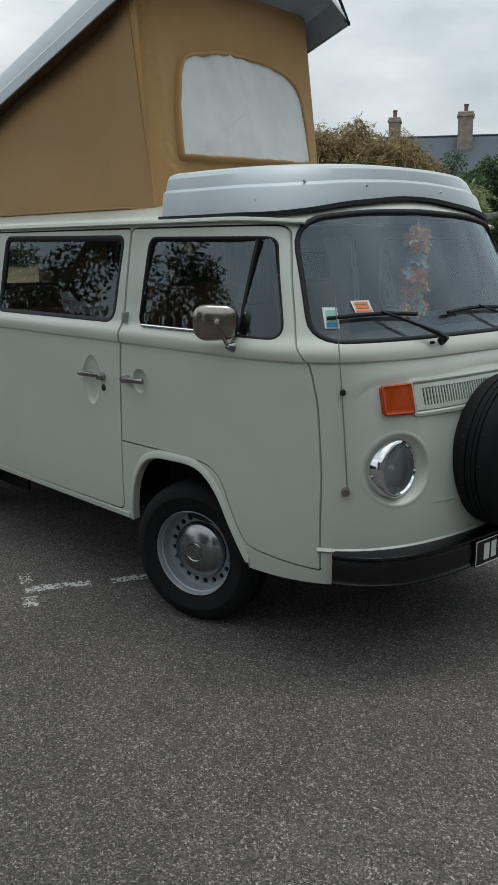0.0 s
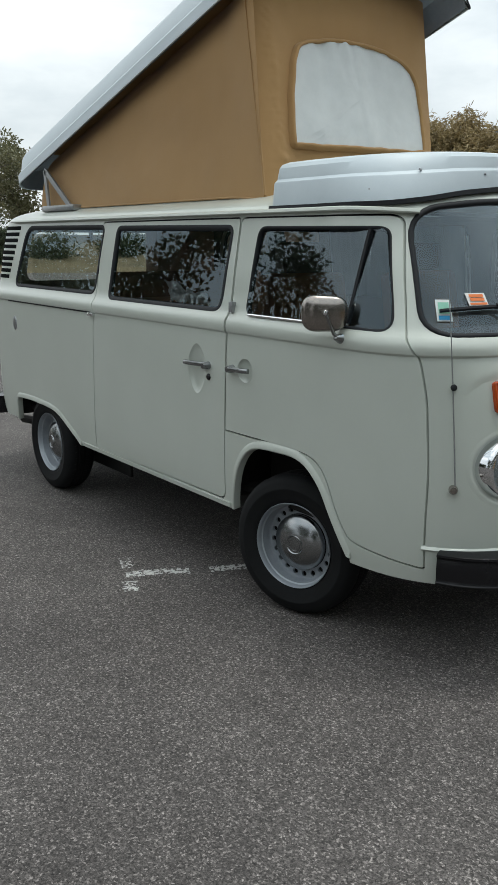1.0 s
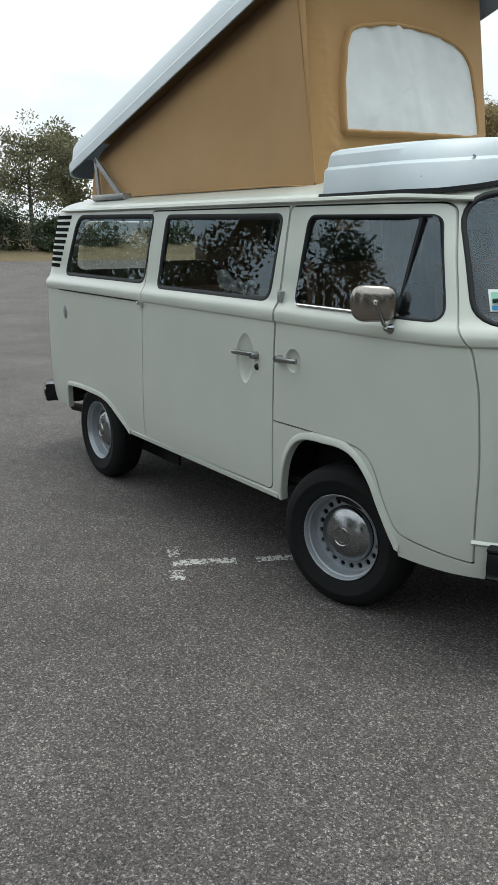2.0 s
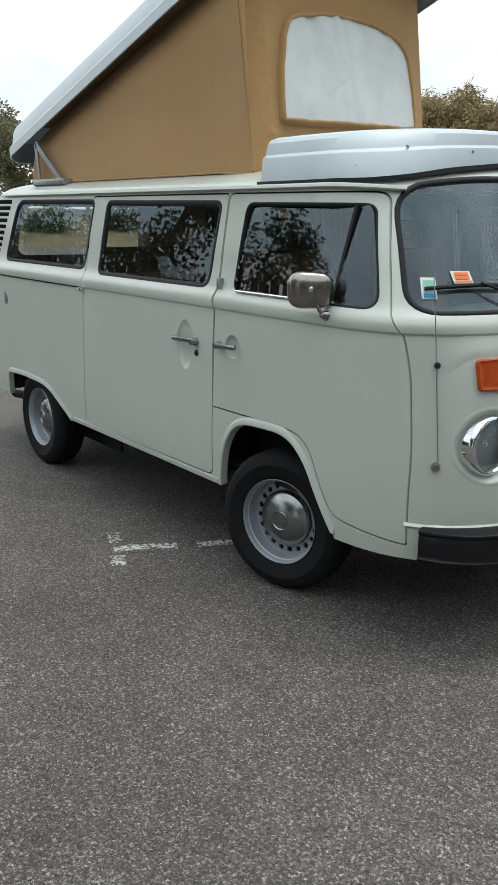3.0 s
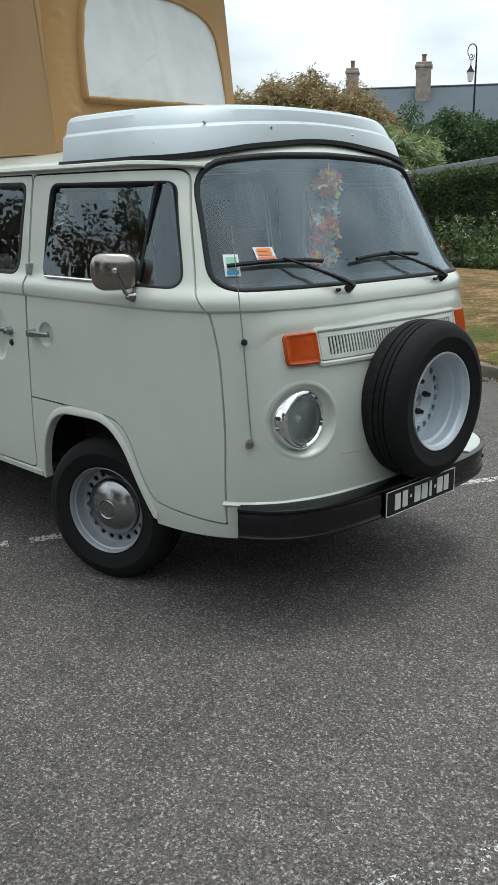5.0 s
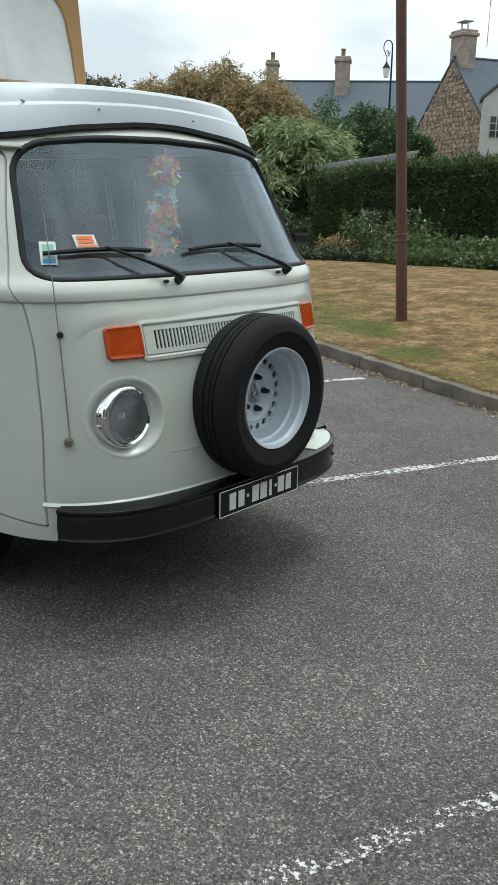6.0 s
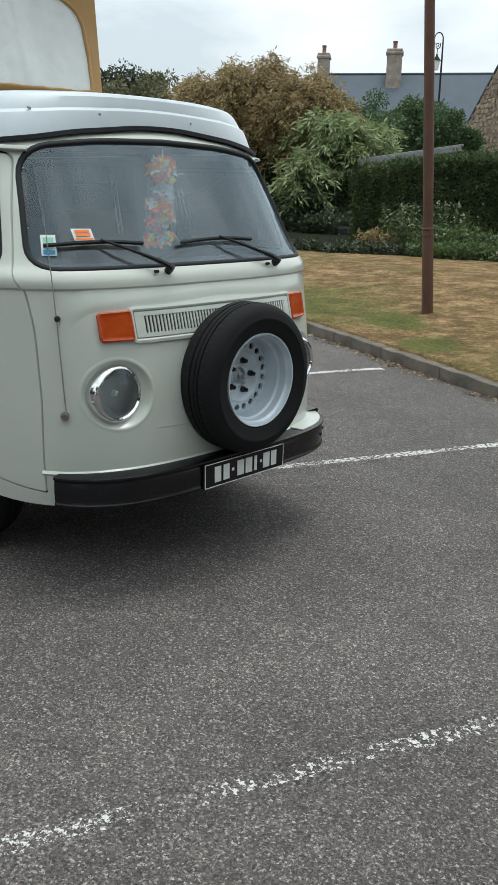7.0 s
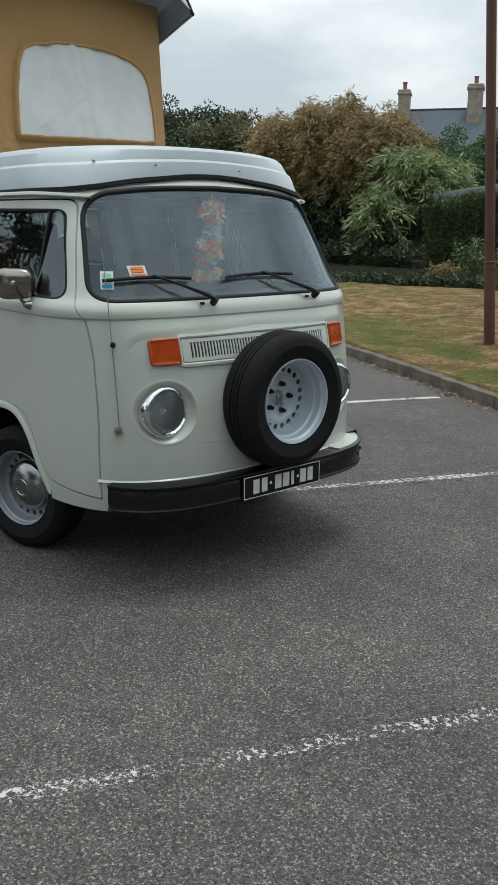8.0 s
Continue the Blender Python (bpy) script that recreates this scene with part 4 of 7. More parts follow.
def wheel(m, capped, name="wheel", label="silver steel wheel with dull hubcap and black tyre"):
    w = new(name)
    w.parent = van
    w["label"] = label
    w.matrix_world = m
    t = part("tyre", lathe(TYRE_SECTION, 64), TYRE, w, "black worn rubber tyre", 40)
    tread_sipes(w, t)
    if capped:
        prof = [(0.180, -0.07), (0.186, 0.062), (0.1915, 0.074), (0.1895, 0.0775), (0.1865, 0.074), (0.184, 0.062), (0.181, 0.054), (0.176, 0.050), (0.1745, 0.012), (0.171, 0.003), (0.168, 0.000)]
        r = part("rim", lathe(prof, 56), RIM, w, "silver painted steel rim", 30)
        part("rim_ring", holed_disc(0.127, 0.168, 20, 0.0125, 0.000), RIM, r)
        # near-black disc paints the shade seen through the rim's holes
        part("rim_hole_shade", lathe([(0.0, -0.035), (0.176, -0.035)], 32), UNDER, r)
        part("hubcap", lathe([(0.122, -0.006), (0.126, 0.010), (0.126, 0.020), (0.122, 0.027), (0.116, 0.031), (0.106, 0.038), (0.084, 0.050), (0.056, 0.058), (0.043, 0.060), (0.040, 0.064), (0.036, 0.0605), (0.018, 0.0615), (0.0, 0.0615)], 48), HUBCAP, w, "dull chrome hubcap with a round boss", 30)
        part("hubcap_mark", lathe([(0.024, 0.060), (0.0255, 0.063), (0.028, 0.063), (0.0295, 0.060)], 28), HUBCAP, r)
    else:
        prof = [(0.190, 0.062), (0.196, 0.070), (0.194, 0.0785), (0.1885, 0.077), (0.186, 0.064), (0.183, 0.056), (0.177, 0.051), (0.175, 0.020), (0.170, 0.014), (0.166, 0.012), (0.164, -0.018), (0.160, -0.026), (0.157, -0.044)]
        r = part("rim", lathe(prof, 56), SPARE_RIM, w, "pale silver deep steel rim without hubcap", 30)
        part("rim_ring", holed_disc(0.114, 0.157, 20, 0.0135, -0.044), SPARE_RIM, r)
        part("rim_centre", lathe([(0.114, -0.044), (0.108, -0.042), (0.100, -0.048), (0.084, -0.056), (0.052, -0.058), (0.042, -0.050), (0.036, -0.056), (0.034, -0.08), (0.0, -0.08)], 48), SPARE_RIM, r)
        for k in range(5):
            a = radians(20 + 72 * k)
            part("wheel_bolt", lathe([(0.0, -0.026), (0.007, -0.027), (0.009, -0.030), (0.010, -0.042), (0.013, -0.046), (0.013, -0.060)], 10, Matrix.Translation((0.066 * math.cos(a), 0.066 * math.sin(a), 0))), BLACK_PAINT, r, "dark wheel bolt")
        part("clamp_bar", box_bm(0.085, 0.014, 0.008, 0.003, 1, pose(0, 0, -0.042, 0, 0, 35)), STEEL, r)
        part("clamp_knob", lathe([(0.0, -0.016), (0.010, -0.018), (0.011, -0.034), (0.016, -0.04), (0.016, -0.05)], 14), STEEL, r)
        # the same painted shade behind the spare's deeper holes
        part("rim_hole_shade", lathe([(0.0, -0.085), (0.168, -0.085)], 32), UNDER, r)
    return w


RIGHTWARD = Matrix.Rotation(radians(90), 4, "X")
LEFTWARD = Matrix.Rotation(radians(-90), 4, "X")
for x, hub, steer in ((-0.025, 0.728, 17), (-2.500, 0.752, 0)):  # the front wheels are turned to the left
    wheel(Matrix.Translation((x, -hub, 0.314)) @ Matrix.Rotation(radians(steer), 4, "Z") @ RIGHTWARD @ Matrix.Rotation(radians(15 if steer else 40), 4, "Z"), True)
    wheel(Matrix.Translation((x, hub, 0.314)) @ Matrix.Rotation(radians(steer), 4, "Z") @ LEFTWARD, True)
spare = wheel(Matrix.Translation((1.035, 0.034, 0.822)) @ Matrix.Rotation(radians(90), 4, "Y"), False, "spare_wheel", "uncovered spare wheel with worn tyre, mounted on the nose")
part("spare_bracket", box_bm(0.07, 0.16, 0.12, 0.01, 2, pose(0.965, 0.03, 0.82)), BLACK_PAINT, spare)

# headlamps in their round mouldings
for s in (-1, 1):
    hl = new("headlight")
    hl.parent = van
    hl["label"] = "round headlight with chrome rim and clear lens"
    hl.matrix_world = Matrix.Translation((0.866, -0.528 if s < 0 else 0.522, 0.812)) @ Matrix.Rotation(radians(88), 4, "Y")
    part("headlight_rim", lathe([(0.092, 0.022), (0.098, 0.029), (0.105, 0.028), (0.111, 0.020), (0.1145, 0.006), (0.115, -0.08)], 48), CHROME, hl, "polished chrome rim", 50)
    part("reflector", lathe([(0.094 * k / 12, 0.064 * (k / 12) ** 2 - 0.045) for k in range(13)], 40), HEADLAMP, hl)
    part("bulb", lathe([(0.0, 0.004), (0.010, 0.002), (0.017, -0.006), (0.019, -0.018), (0.012, -0.045)], 20), CHROME, hl)
    lens = part("headlight_lens", lathe([(0.0, 0.036), (0.04, 0.034), (0.07, 0.029), (0.093, 0.021)], 40), LENS, hl, "domed ribbed glass lens")
    facing(lens, (0, 0, 1)).visible_shadow = False
    # the pressed moulding round the lamp
    verts, faces = [], []
    rows = [(0.092, -0.030), (0.104, -0.027), (0.114, -0.021), (0.122, -0.013), (0.128, -0.005), (0.132, 0.000), (0.136, 0.0016), (0.141, 0.0012), (0.153, -0.0015)]
    for k in range(64):
        a = 2 * math.pi * k / 64
        for r, o in rows:
            z, y = 0.811 + r * math.sin(a), (-0.532 if s < 0 else 0.532) + r * math.cos(a)
            verts.append(hl.matrix_world.inverted() @ on_front(y, z, o)[0])
    nr = len(rows)
    for k in range(64):
        for q in range(nr - 1):
            faces.append((k * nr + q, k * nr + q + 1, ((k + 1) % 64) * nr + q + 1, ((k + 1) % 64) * nr + q))
    piece("headlight_moulding", verts, faces, PAINT, hl, "", 0)

# indicators and fresh-air grille
for s in (-1, 1):
    o = dense(rounded([(s * 0.452, 1.127, 0.012), (s * 0.586, 1.124, 0.02), (s * 0.586, 1.011, 0.02), (s * 0.452, 1.011, 0.012)]), 0.02)
    pn = [on_front(a, b, 0.0) for a, b in o]
    n = len(o)
    verts = [on_front(a, b, -0.01)[0] for a, b in o] + [on_front(a, b, 0.013)[0] for a, b in grown(o, -0.002)] + [on_front(a, b, 0.016)[0] for a, b in grown(o, -0.007)] + [on_front(a, b, 0.0135)[0] for a, b in grown(o, -0.011)]
    for f in (0.75, 0.5, 0.25, 0.03):
        verts += [on_front(s * 0.519 + (a - s * 0.519) * f, 1.068 + (b - 1.068) * f, 0.0135)[0] for a, b in grown(o, -0.011)]
    faces = [(k * n + i, k * n + (i + 1) % n, (k + 1) * n + (i + 1) % n, (k + 1) * n + i) for k in range(7) for i in range(n)] + [tuple(range(7 * n, 8 * n))]
    ind = piece("indicator", verts, faces, AMBER, van, "amber front indicator lens", 40)
G0, G1 = 1.015, 1.123
o = rounded([(-0.447, G1, 0.008), (0.447, G1, 0.008), (0.447, G0, 0.008), (-0.447, G0, 0.008)])
pn = [on_front(a, b, 0.002) for a, b in dense(o, 0.03)]
grille = part("air_grille", sweep([p for p, _ in pn], [q for _, q in pn], [(-0.016, -0.002), (-0.015, 0.007), (-0.004, 0.009), (0.002, 0.006), (0.003, -0.002)], closed=True), PAINT, van, "cream-white fresh-air grille with upright slots")
# near-black sheet on the skin paints the depth of the slots
verts, faces = [], []
for i in range(41):
    for j in range(5):
        verts.append(on_front(-0.44 + 0.88 * i / 40, G0 + 0.008 + (G1 - G0 - 0.016) * j / 4, 0.0015)[0])
for i in range(40):
    for j in range(4):
        a = i * 5 + j
        faces.append((a, a + 5, a + 6, a + 1))
piece("grille_slot_shade", verts, faces, UNDER, grille, "near-black sheet painted as the shade in the grille slots")
for k in range(50):
    y = -0.404 + 0.808 * k / 49
    pn = [on_front(y, G0 + 0.012 + (G1 - G0 - 0.024) * j / 3, 0.002) for j in range(4)]
    part("grille_slat", sweep([p for p, _ in pn], [q for _, q in pn], [(-0.0042, -0.002), (-0.0038, 0.004), (0.0038, 0.004), (0.0042, -0.002)]), PAINT, grille)
for y in (-0.425, 0.425):
    pn = [on_front(y, G0 + 0.010 + (G1 - G0 - 0.020) * j / 3, 0.0025) for j in range(4)]
    part("grille_end", sweep([p for p, _ in pn], [q for _, q in pn], [(-0.018, -0.002), (-0.017, 0.0045), (0.017, 0.0045), (0.018, -0.002)]), PAINT, grille)
for z in (G0 + 0.014, G1 - 0.014):
    pn = [on_front(-0.44 + 0.88 * i / 30, z, 0.003) for i in range(31)]
    part("grille_rail", sweep([p for p, _ in pn], [q for _, q in pn], [(-0.009, -0.002), (-0.008, 0.0045), (0.008, 0.0045), (0.009, -0.002)]), PAINT, grille)

# swage above the bumper
pn = [on_front(y, 0.508, 0.0) for y in np.linspace(-0.775, 0.775, 60)]
part("apron_swage", sweep([p for p, _ in pn], [q for _, q in pn], [(-0.012, -0.004), (-0.007, 0.006), (-0.001, 0.011), (0.005, 0.006), (0.012, -0.004)]), PAINT, body, "", 60)

pn = [on_front(y, 0.668 - 0.012 * math.cos(y * 3.2), -0.0032 * (abs(y) / 0.44) ** 3) for y in np.linspace(-0.44, 0.44, 40)]
part("nose_crease", sweep([p for p, _ in pn], [q for _, q in pn], [(-0.030, -0.003), (-0.012, 0.0002), (-0.003, 0.0022), (0.003, 0.0018), (0.008, -0.003)]), PAINT, body, "", 60)

ledge = rounded([(-0.70, 0.97, 0), (-0.660, 1.150, 0.09), (0.0, 1.178, 0.0), (0.660, 1.150, 0.09), (0.70, 0.97, 0)], 8)
ledge = ledge[:-1] if ledge[0] == ledge[-1] else ledge
pn = []
for a, b in zip(ledge, ledge[1:]):
    m = max(1, int(math.dist(a, b) / 0.03))
    pn += [on_front(a[0] + (b[0] - a[0]) * k / m, a[1] + (b[1] - a[1]) * k / m, 0.0) for k in range(m)]
fade = [min(1.0, min(k, len(pn) - 1 - k) / 7) for k in range(len(pn))]
verts, faces = [], []
prof = [(-0.060, -0.001), (-0.034, 0.0012), (-0.010, 0.0036), (0.004, 0.0038), (0.016, 0.002), (0.030, -0.001)]
for i, (p, q) in enumerate(pn):
    d = (pn[min(i + 1, len(pn) - 1)][0] - pn[max(i - 1, 0)][0]).normalized()
    ac = q.cross(d).normalized()
    verts += [p + ac * -a + q * ((o if o < 0 else o * fade[i]) - 0.005 * (1 - fade[i])) for a, o in prof]
faces = [(i * 6 + k, i * 6 + k + 1, (i + 1) * 6 + k + 1, (i + 1) * 6 + k) for i in range(len(pn) - 1) for k in range(5)]
piece("nose_ledge", verts, faces, PAINT, body, "", 0)

# bumpers
def bumper_path(z, out, limit=0.80):
    pts = []
    for y in np.linspace(-limit + 0.025, limit, 70):
        u = abs(y) / 0.825
        pts.append(Vector((0.30 + (0.735 + out) * (1 - u ** 3.8) ** (1 / 3.8), y, z)))
    return pts


bp = bumper_path(0.452, 0.0)
bn = []
for i in range(len(bp)):
    d = bp[min(i + 1, len(bp) - 1)] - bp[max(i - 1, 0)]
    bn.append(Vector((d.y, -d.x, 0)).normalized())
BUMP = [(-0.060, -0.10), (-0.060, 0.002), (-0.057, 0.008), (-0.049, 0.009), (-0.044, 0.003), (-0.038, 0.000), (-0.030, 0.002), (0.000, 0.005), (0.036, 0.002), (0.042, 0.002), (0.050, 0.007), (0.057, 0.006), (0.060, -0.002), (0.060, -0.10), (0.054, -0.10), (0.054, -0.014), (-0.054, -0.014), (-0.054, -0.10)]
bumper = part("front_bumper", sweep(bp, bn, BUMP), BLACK_PAINT, van, "black steel bumper with a pressed rib", 40)
for s in (-1, 1):
    if s > 0:
        # white plate paints the sky's reflection on the bumper's top
        tp = [p for p in bumper_path(0.514, -0.005, 0.80) if p.y > 0.42]
        part("bumper_top_glint", sweep(tp, [Vector((0, 0, 1))] * len(tp), [(-0.006, -0.003), (-0.006, 0.003), (-0.092, 0.003), (-0.092, -0.003)]), PAINT, bumper, "white plate painted as sky reflected on the bumper end")
        part("bumper_lip", sweep(tp[-3:], [Vector((0, 0, 1))] * 3, [(0.006, -0.004), (0.006, 0.016), (-0.004, 0.018), (-0.05, 0.006), (-0.05, -0.004)]), BLACK_PAINT, bumper)
for y, z in ((0.625, 0.452), (0.690, 0.462)):
    k = min(range(len(bp)), key=lambda i: abs(bp[i].y - y))
    part("bumper_bolt", lathe([(0.0, 0.009), (0.006, 0.008), (0.009, 0.003), (0.009, -0.006)], 12, Matrix.Translation(bp[k] + Vector((0, 0, z - 0.452)) - bn[k] * -0.003) @ bn[k].to_track_quat("Z", "Y").to_matrix().to_4x4()), UNDER, bumper, "dark bumper bolt")
rb = []
for y in np.linspace(-0.87, 0.87, 60):
    rb.append(Vector((-3.02 - 0.58 * (1 - (abs(y) / 0.878) ** 5) ** (1 / 5), y, 0.440)))
rn = []
for i in range(len(rb)):
    d = rb[min(i + 1, len(rb) - 1)] - rb[max(i - 1, 0)]
    rn.append(Vector((-d.y, d.x, 0)).normalized())
part("rear_bumper", sweep(rb, rn, [(-0.062, -0.10), (-0.062, -0.004), (-0.056, 0.006), (-0.030, 0.004), (-0.022, 0.012), (0.022, 0.012), (0.030, 0.004), (0.056, 0.006), (0.062, -0.004), (0.062, -0.10)]), BLACK_PAINT, van, "black rear bumper", 40)

# number plate with plain bars
PLX = 1.046
plate = part("number_plate", box_bm(0.006, 0.490, 0.108, 0.002, 1, pose(PLX, 0.011, 0.444)), BLACK_PAINT, van, "black number plate with white characters as bars")
for sy, sz, y, z in ((0.478, 0.003, 0.011, 0.494), (0.478, 0.003, 0.011, 0.394), (0.003, 0.1, -0.228, 0.444), (0.003, 0.1, 0.250, 0.444)):
    part("plate_border", box_bm(0.002, sy, sz, 0, 1, pose(PLX + 0.004, y, z)), WHITE, plate)
for y, w in ((-0.155, 0.036), (-0.105, 0.034), (-0.020, 0.040), (0.030, 0.040), (0.072, 0.016), (0.140, 0.040), (0.188, 0.034)):
    part("plate_bar", box_bm(0.002, w, 0.066, 0, 1, pose(PLX + 0.004, y, 0.444)), WHITE, plate)
for y in (-0.066, 0.106):
    part("plate_bar", box_bm(0.002, 0.012, 0.012, 0, 1, pose(PLX + 0.004, y, 0.446)), WHITE, plate)

# aerial
aer = new("aerial")
aer.parent = van
aer["label"] = "thin steel aerial on the front corner"
base, bnrm = on_front(-0.714, 0.742, 0.0)
part("aerial_rod", tube([(0.806, -0.719, 0.742), (0.790, -0.721, 0.92), (0.772, -0.722, 1.10), (0.752, -0.726, 1.30), (0.728, -0.730, 1.50)], [0.0026, 0.0025, 0.0023, 0.002, 0.0014], 8), STEEL, aer, "dark thin aerial rod")
part("aerial_base", lathe([(0, 0.030), (0.012, 0.028), (0.017, 0.016), (0.015, -0.005)], 16, Matrix.Translation(base) @ bnrm.to_track_quat("Z", "Y").to_matrix().to_4x4()), MIRROR_BACK, aer)
b2, n2 = on_front(-0.707, 1.104, 0.0)
part("aerial_clip", lathe([(0, 0.030), (0.009, 0.028), (0.012, 0.020), (0.009, 0.010), (0.006, -0.004)], 14, Matrix.Translation(b2) @ n2.to_track_quat("Z", "Y").to_matrix().to_4x4()), RUBBER, aer)

# wipers
for y0, e_y, t_y in ((-0.245, -0.335, -0.690), (0.395, 0.275, -0.125)):
    wp = new("wiper")
    wp.parent = van
    wp["label"] = "black windscreen wiper"
    p0, n0 = on_front(y0, 1.262, 0.012)
    part("wiper_pivot", lathe([(0, 0.026), (0.012, 0.024), (0.016, 0.004), (0.016, -0.03)], 14, Matrix.Translation(p0) @ n0.to_track_quat("Z", "Y").to_matrix().to_4x4()), BLACK_PAINT, wp)
    m_y = e_y * 0.55 + t_y * 0.45
    q1 = on_front(y0 * 0.25 + m_y * 0.75, 1.345, 0.032)[0]
    q2 = on_front(m_y, 1.374, 0.022)[0]
    mid = on_front(y0 * 0.6 + m_y * 0.4, 1.308, 0.034)[0]
    part("wiper_arm", tube([p0 + n0 * 0.016, p0.lerp(mid, 0.4) + n0 * 0.014, mid, q1, q2], [0.013, 0.011, 0.007, 0.0055, 0.0045], 8), BLACK_PAINT, wp)
    bl = [on_front(e_y + 0.02 + (t_y - e_y - 0.02) * k / 12, 1.361 + 0.010 * math.sin(math.pi * k / 12) - 0.002 * k / 12, 0.008) for k in range(13)]
    part("wiper_blade", sweep([p for p, _ in bl], [q for _, q in bl], [(-0.006, 0.0), (-0.004, 0.013), (0.004, 0.013), (0.006, 0.0)]), RUBBER, wp)
    j, nj = on_front(y0 - 0.065, 1.258, 0.012)
    part("washer_jet", box_bm(0.016, 0.022, 0.012, 0.004, 1, Matrix.Translation(j)), BLACK_PAINT, wp)

# door mirror
mir = new("door_mirror")
mir.parent = van
mir["label"] = "rounded steel door mirror on a chrome arm"
mc = Vector((0.304, -0.915, 1.340))
mm = Matrix.Translation(mc) @ Matrix.Rotation(radians(-40), 4, "Z") @ Matrix.Rotation(radians(90), 4, "Y") @ Matrix.Rotation(radians(90), 4, "Z")
o = rounded([(-0.089, 0.071, 0.060), (0.088, 0.064, 0.055), (0.084, -0.064, 0.055), (-0.086, -0.069, 0.060)], 8)
n = len(o)
verts, faces = [], []
for sc, h in ((0.97, -0.022), (1.0, -0.018), (1.0, 0.002), (0.965, 0.011), (0.84, 0.020), (0.5, 0.027), (0.2, 0.0295)):
    verts += [mm @ Vector((a * sc, b * sc, h)) for a, b in o]
for k in range(6):
    faces += [(k * n + i, k * n + (i + 1) % n, (k + 1) * n + (i + 1) % n, (k + 1) * n + i) for i in range(n)]
faces += [tuple(range(6 * n, 7 * n)), tuple(range(n))]
piece("mirror_head", verts, faces, MIRROR_BACK, mir, "dull steel mirror housing", 50)
pb, nb = on_side(0.345, 1.248, 0.0, -1)
part("mirror_arm", tube([pb + nb * 0.006, pb + nb * 0.035 + Vector((0, 0, 0.012)), mc + Vector((0.030, -0.022, 0.006))], [0.008, 0.0075, 0.006], 10), HUBCAP, mir)
part("mirror_ball", lathe([(0.0, 0.014), (0.008, 0.012), (0.012, 0.004), (0.012, -0.006)], 12, Matrix.Translation(mc + Vector((0.026, -0.019, 0.006))) @ Vector((0.64, -0.77, 0)).to_track_quat("Z", "Y").to_matrix().to_4x4()), CHROME, mir)
part("mirror_foot", lathe([(0, 0.03), (0.010, 0.028), (0.016, 0.012), (0.020, 0.0)], 14, Matrix.Translation(pb) @ nb.to_track_quat("Z", "Y").to_matrix().to_4x4()), HUBCAP, mir)

# door furniture: dished recesses, handles, lock
for x0, x1, z, owner in ((-0.735, -0.560, 1.043, slide), (-0.385, -0.225, 1.050, door)):
    pts = [on_side(x0 + (x1 - x0) * k / 6, z + 0.001 * k, 0.028 if 0 < k < 6 else 0.020, -1)[0] for k in range(7)]
    part("door_handle", sweep(pts, [Vector((0, -1, 0))] * 7, [(-0.011, -0.007), (-0.010, 0.007), (-0.004, 0.010), (0.006, 0.010), (0.010, 0.006), (0.011, -0.007)]), HUBCAP, owner, "dull chrome door handle", 50)
    end = on_side(x1 if owner == slide else x0 + 0.02, z, 0.0, -1)[0]
    part("handle_boss", lathe([(0, 0.038), (0.013, 0.036), (0.017, 0.02), (0.019, 0.0)], 14, Matrix.Translation(end) @ RIGHTWARD), HUBCAP, owner)
lk = on_side(-0.560, 0.990, 0.0, -1)[0]
part("door_lock", lathe([(0, 0.007), (0.010, 0.007), (0.015, 0.003), (0.016, 0.0)], 16, Matrix.Translation(lk) @ RIGHTWARD), BLACK_PAINT, slide, "dark round key lock")
lc = on_side(-0.392, 1.318, 0.006, -1)[0]
part("door_catch", box_bm(0.026, 0.030, 0.048, 0.006, 2, Matrix.Translation(lc)), STEEL, slide)
hn = on_side(-1.745, 1.200, 0.008, -1)[0]
part("slide_guide", box_bm(0.060, 0.030, 0.022, 0.008, 2, Matrix.Translation(hn)), CHROME, slide, "bright sliding door guide")
rail = [on_side(x, 1.2075, 0.0, -1) for x in np.linspace(-3.0, -1.74, 24)]
part("slide_rail", sweep([p for p, _ in rail], [q for _, q in rail], [(-0.0045, -0.004), (-0.0045, 0.0055), (0.0035, 0.0035), (0.0035, -0.004)]), RUBBER, body, "dark sliding door rail slot")
fc = on_side(-2.905, 1.062, 0.0, -1)[0]
part("fuel_flap", lathe([(0, 0.006), (0.030, 0.006), (0.036, 0.003), (0.038, -0.002)], 28, Matrix.Translation(fc) @ RIGHTWARD @ Matrix.Diagonal((0.85, 1.25, 1, 1))), STEEL, body, "round grey fuel cap")

# cab and living space
part("cab_floor", box_bm(3.9, 1.50, 0.03, 0, 1, pose(-1.25, 0, 0.47)), UNDER, van)
dash = part("dashboard", box_bm(0.34, 1.36, 0.20, 0.05, 4, pose(0.56, 0, 1.155)), DASH, van, "dark grey padded dashboard")
part("dash_top", box_bm(0.30, 1.20, 0.02, 0.008, 2, pose(0.60, 0, 1.262)), DASH, dash)
sw = Matrix.Translation((0.26, 0.39, 1.24)) @ Matrix.Rotation(radians(-28), 4, "Y")
part("steering_wheel", lathe([(0.19 + 0.012 * math.cos(a), 0.012 * math.sin(a)) for a in np.linspace(0, 2 * math.pi, 9)[:-1]], 40, sw, True), DASH, van, "dark thin-rimmed steering wheel")
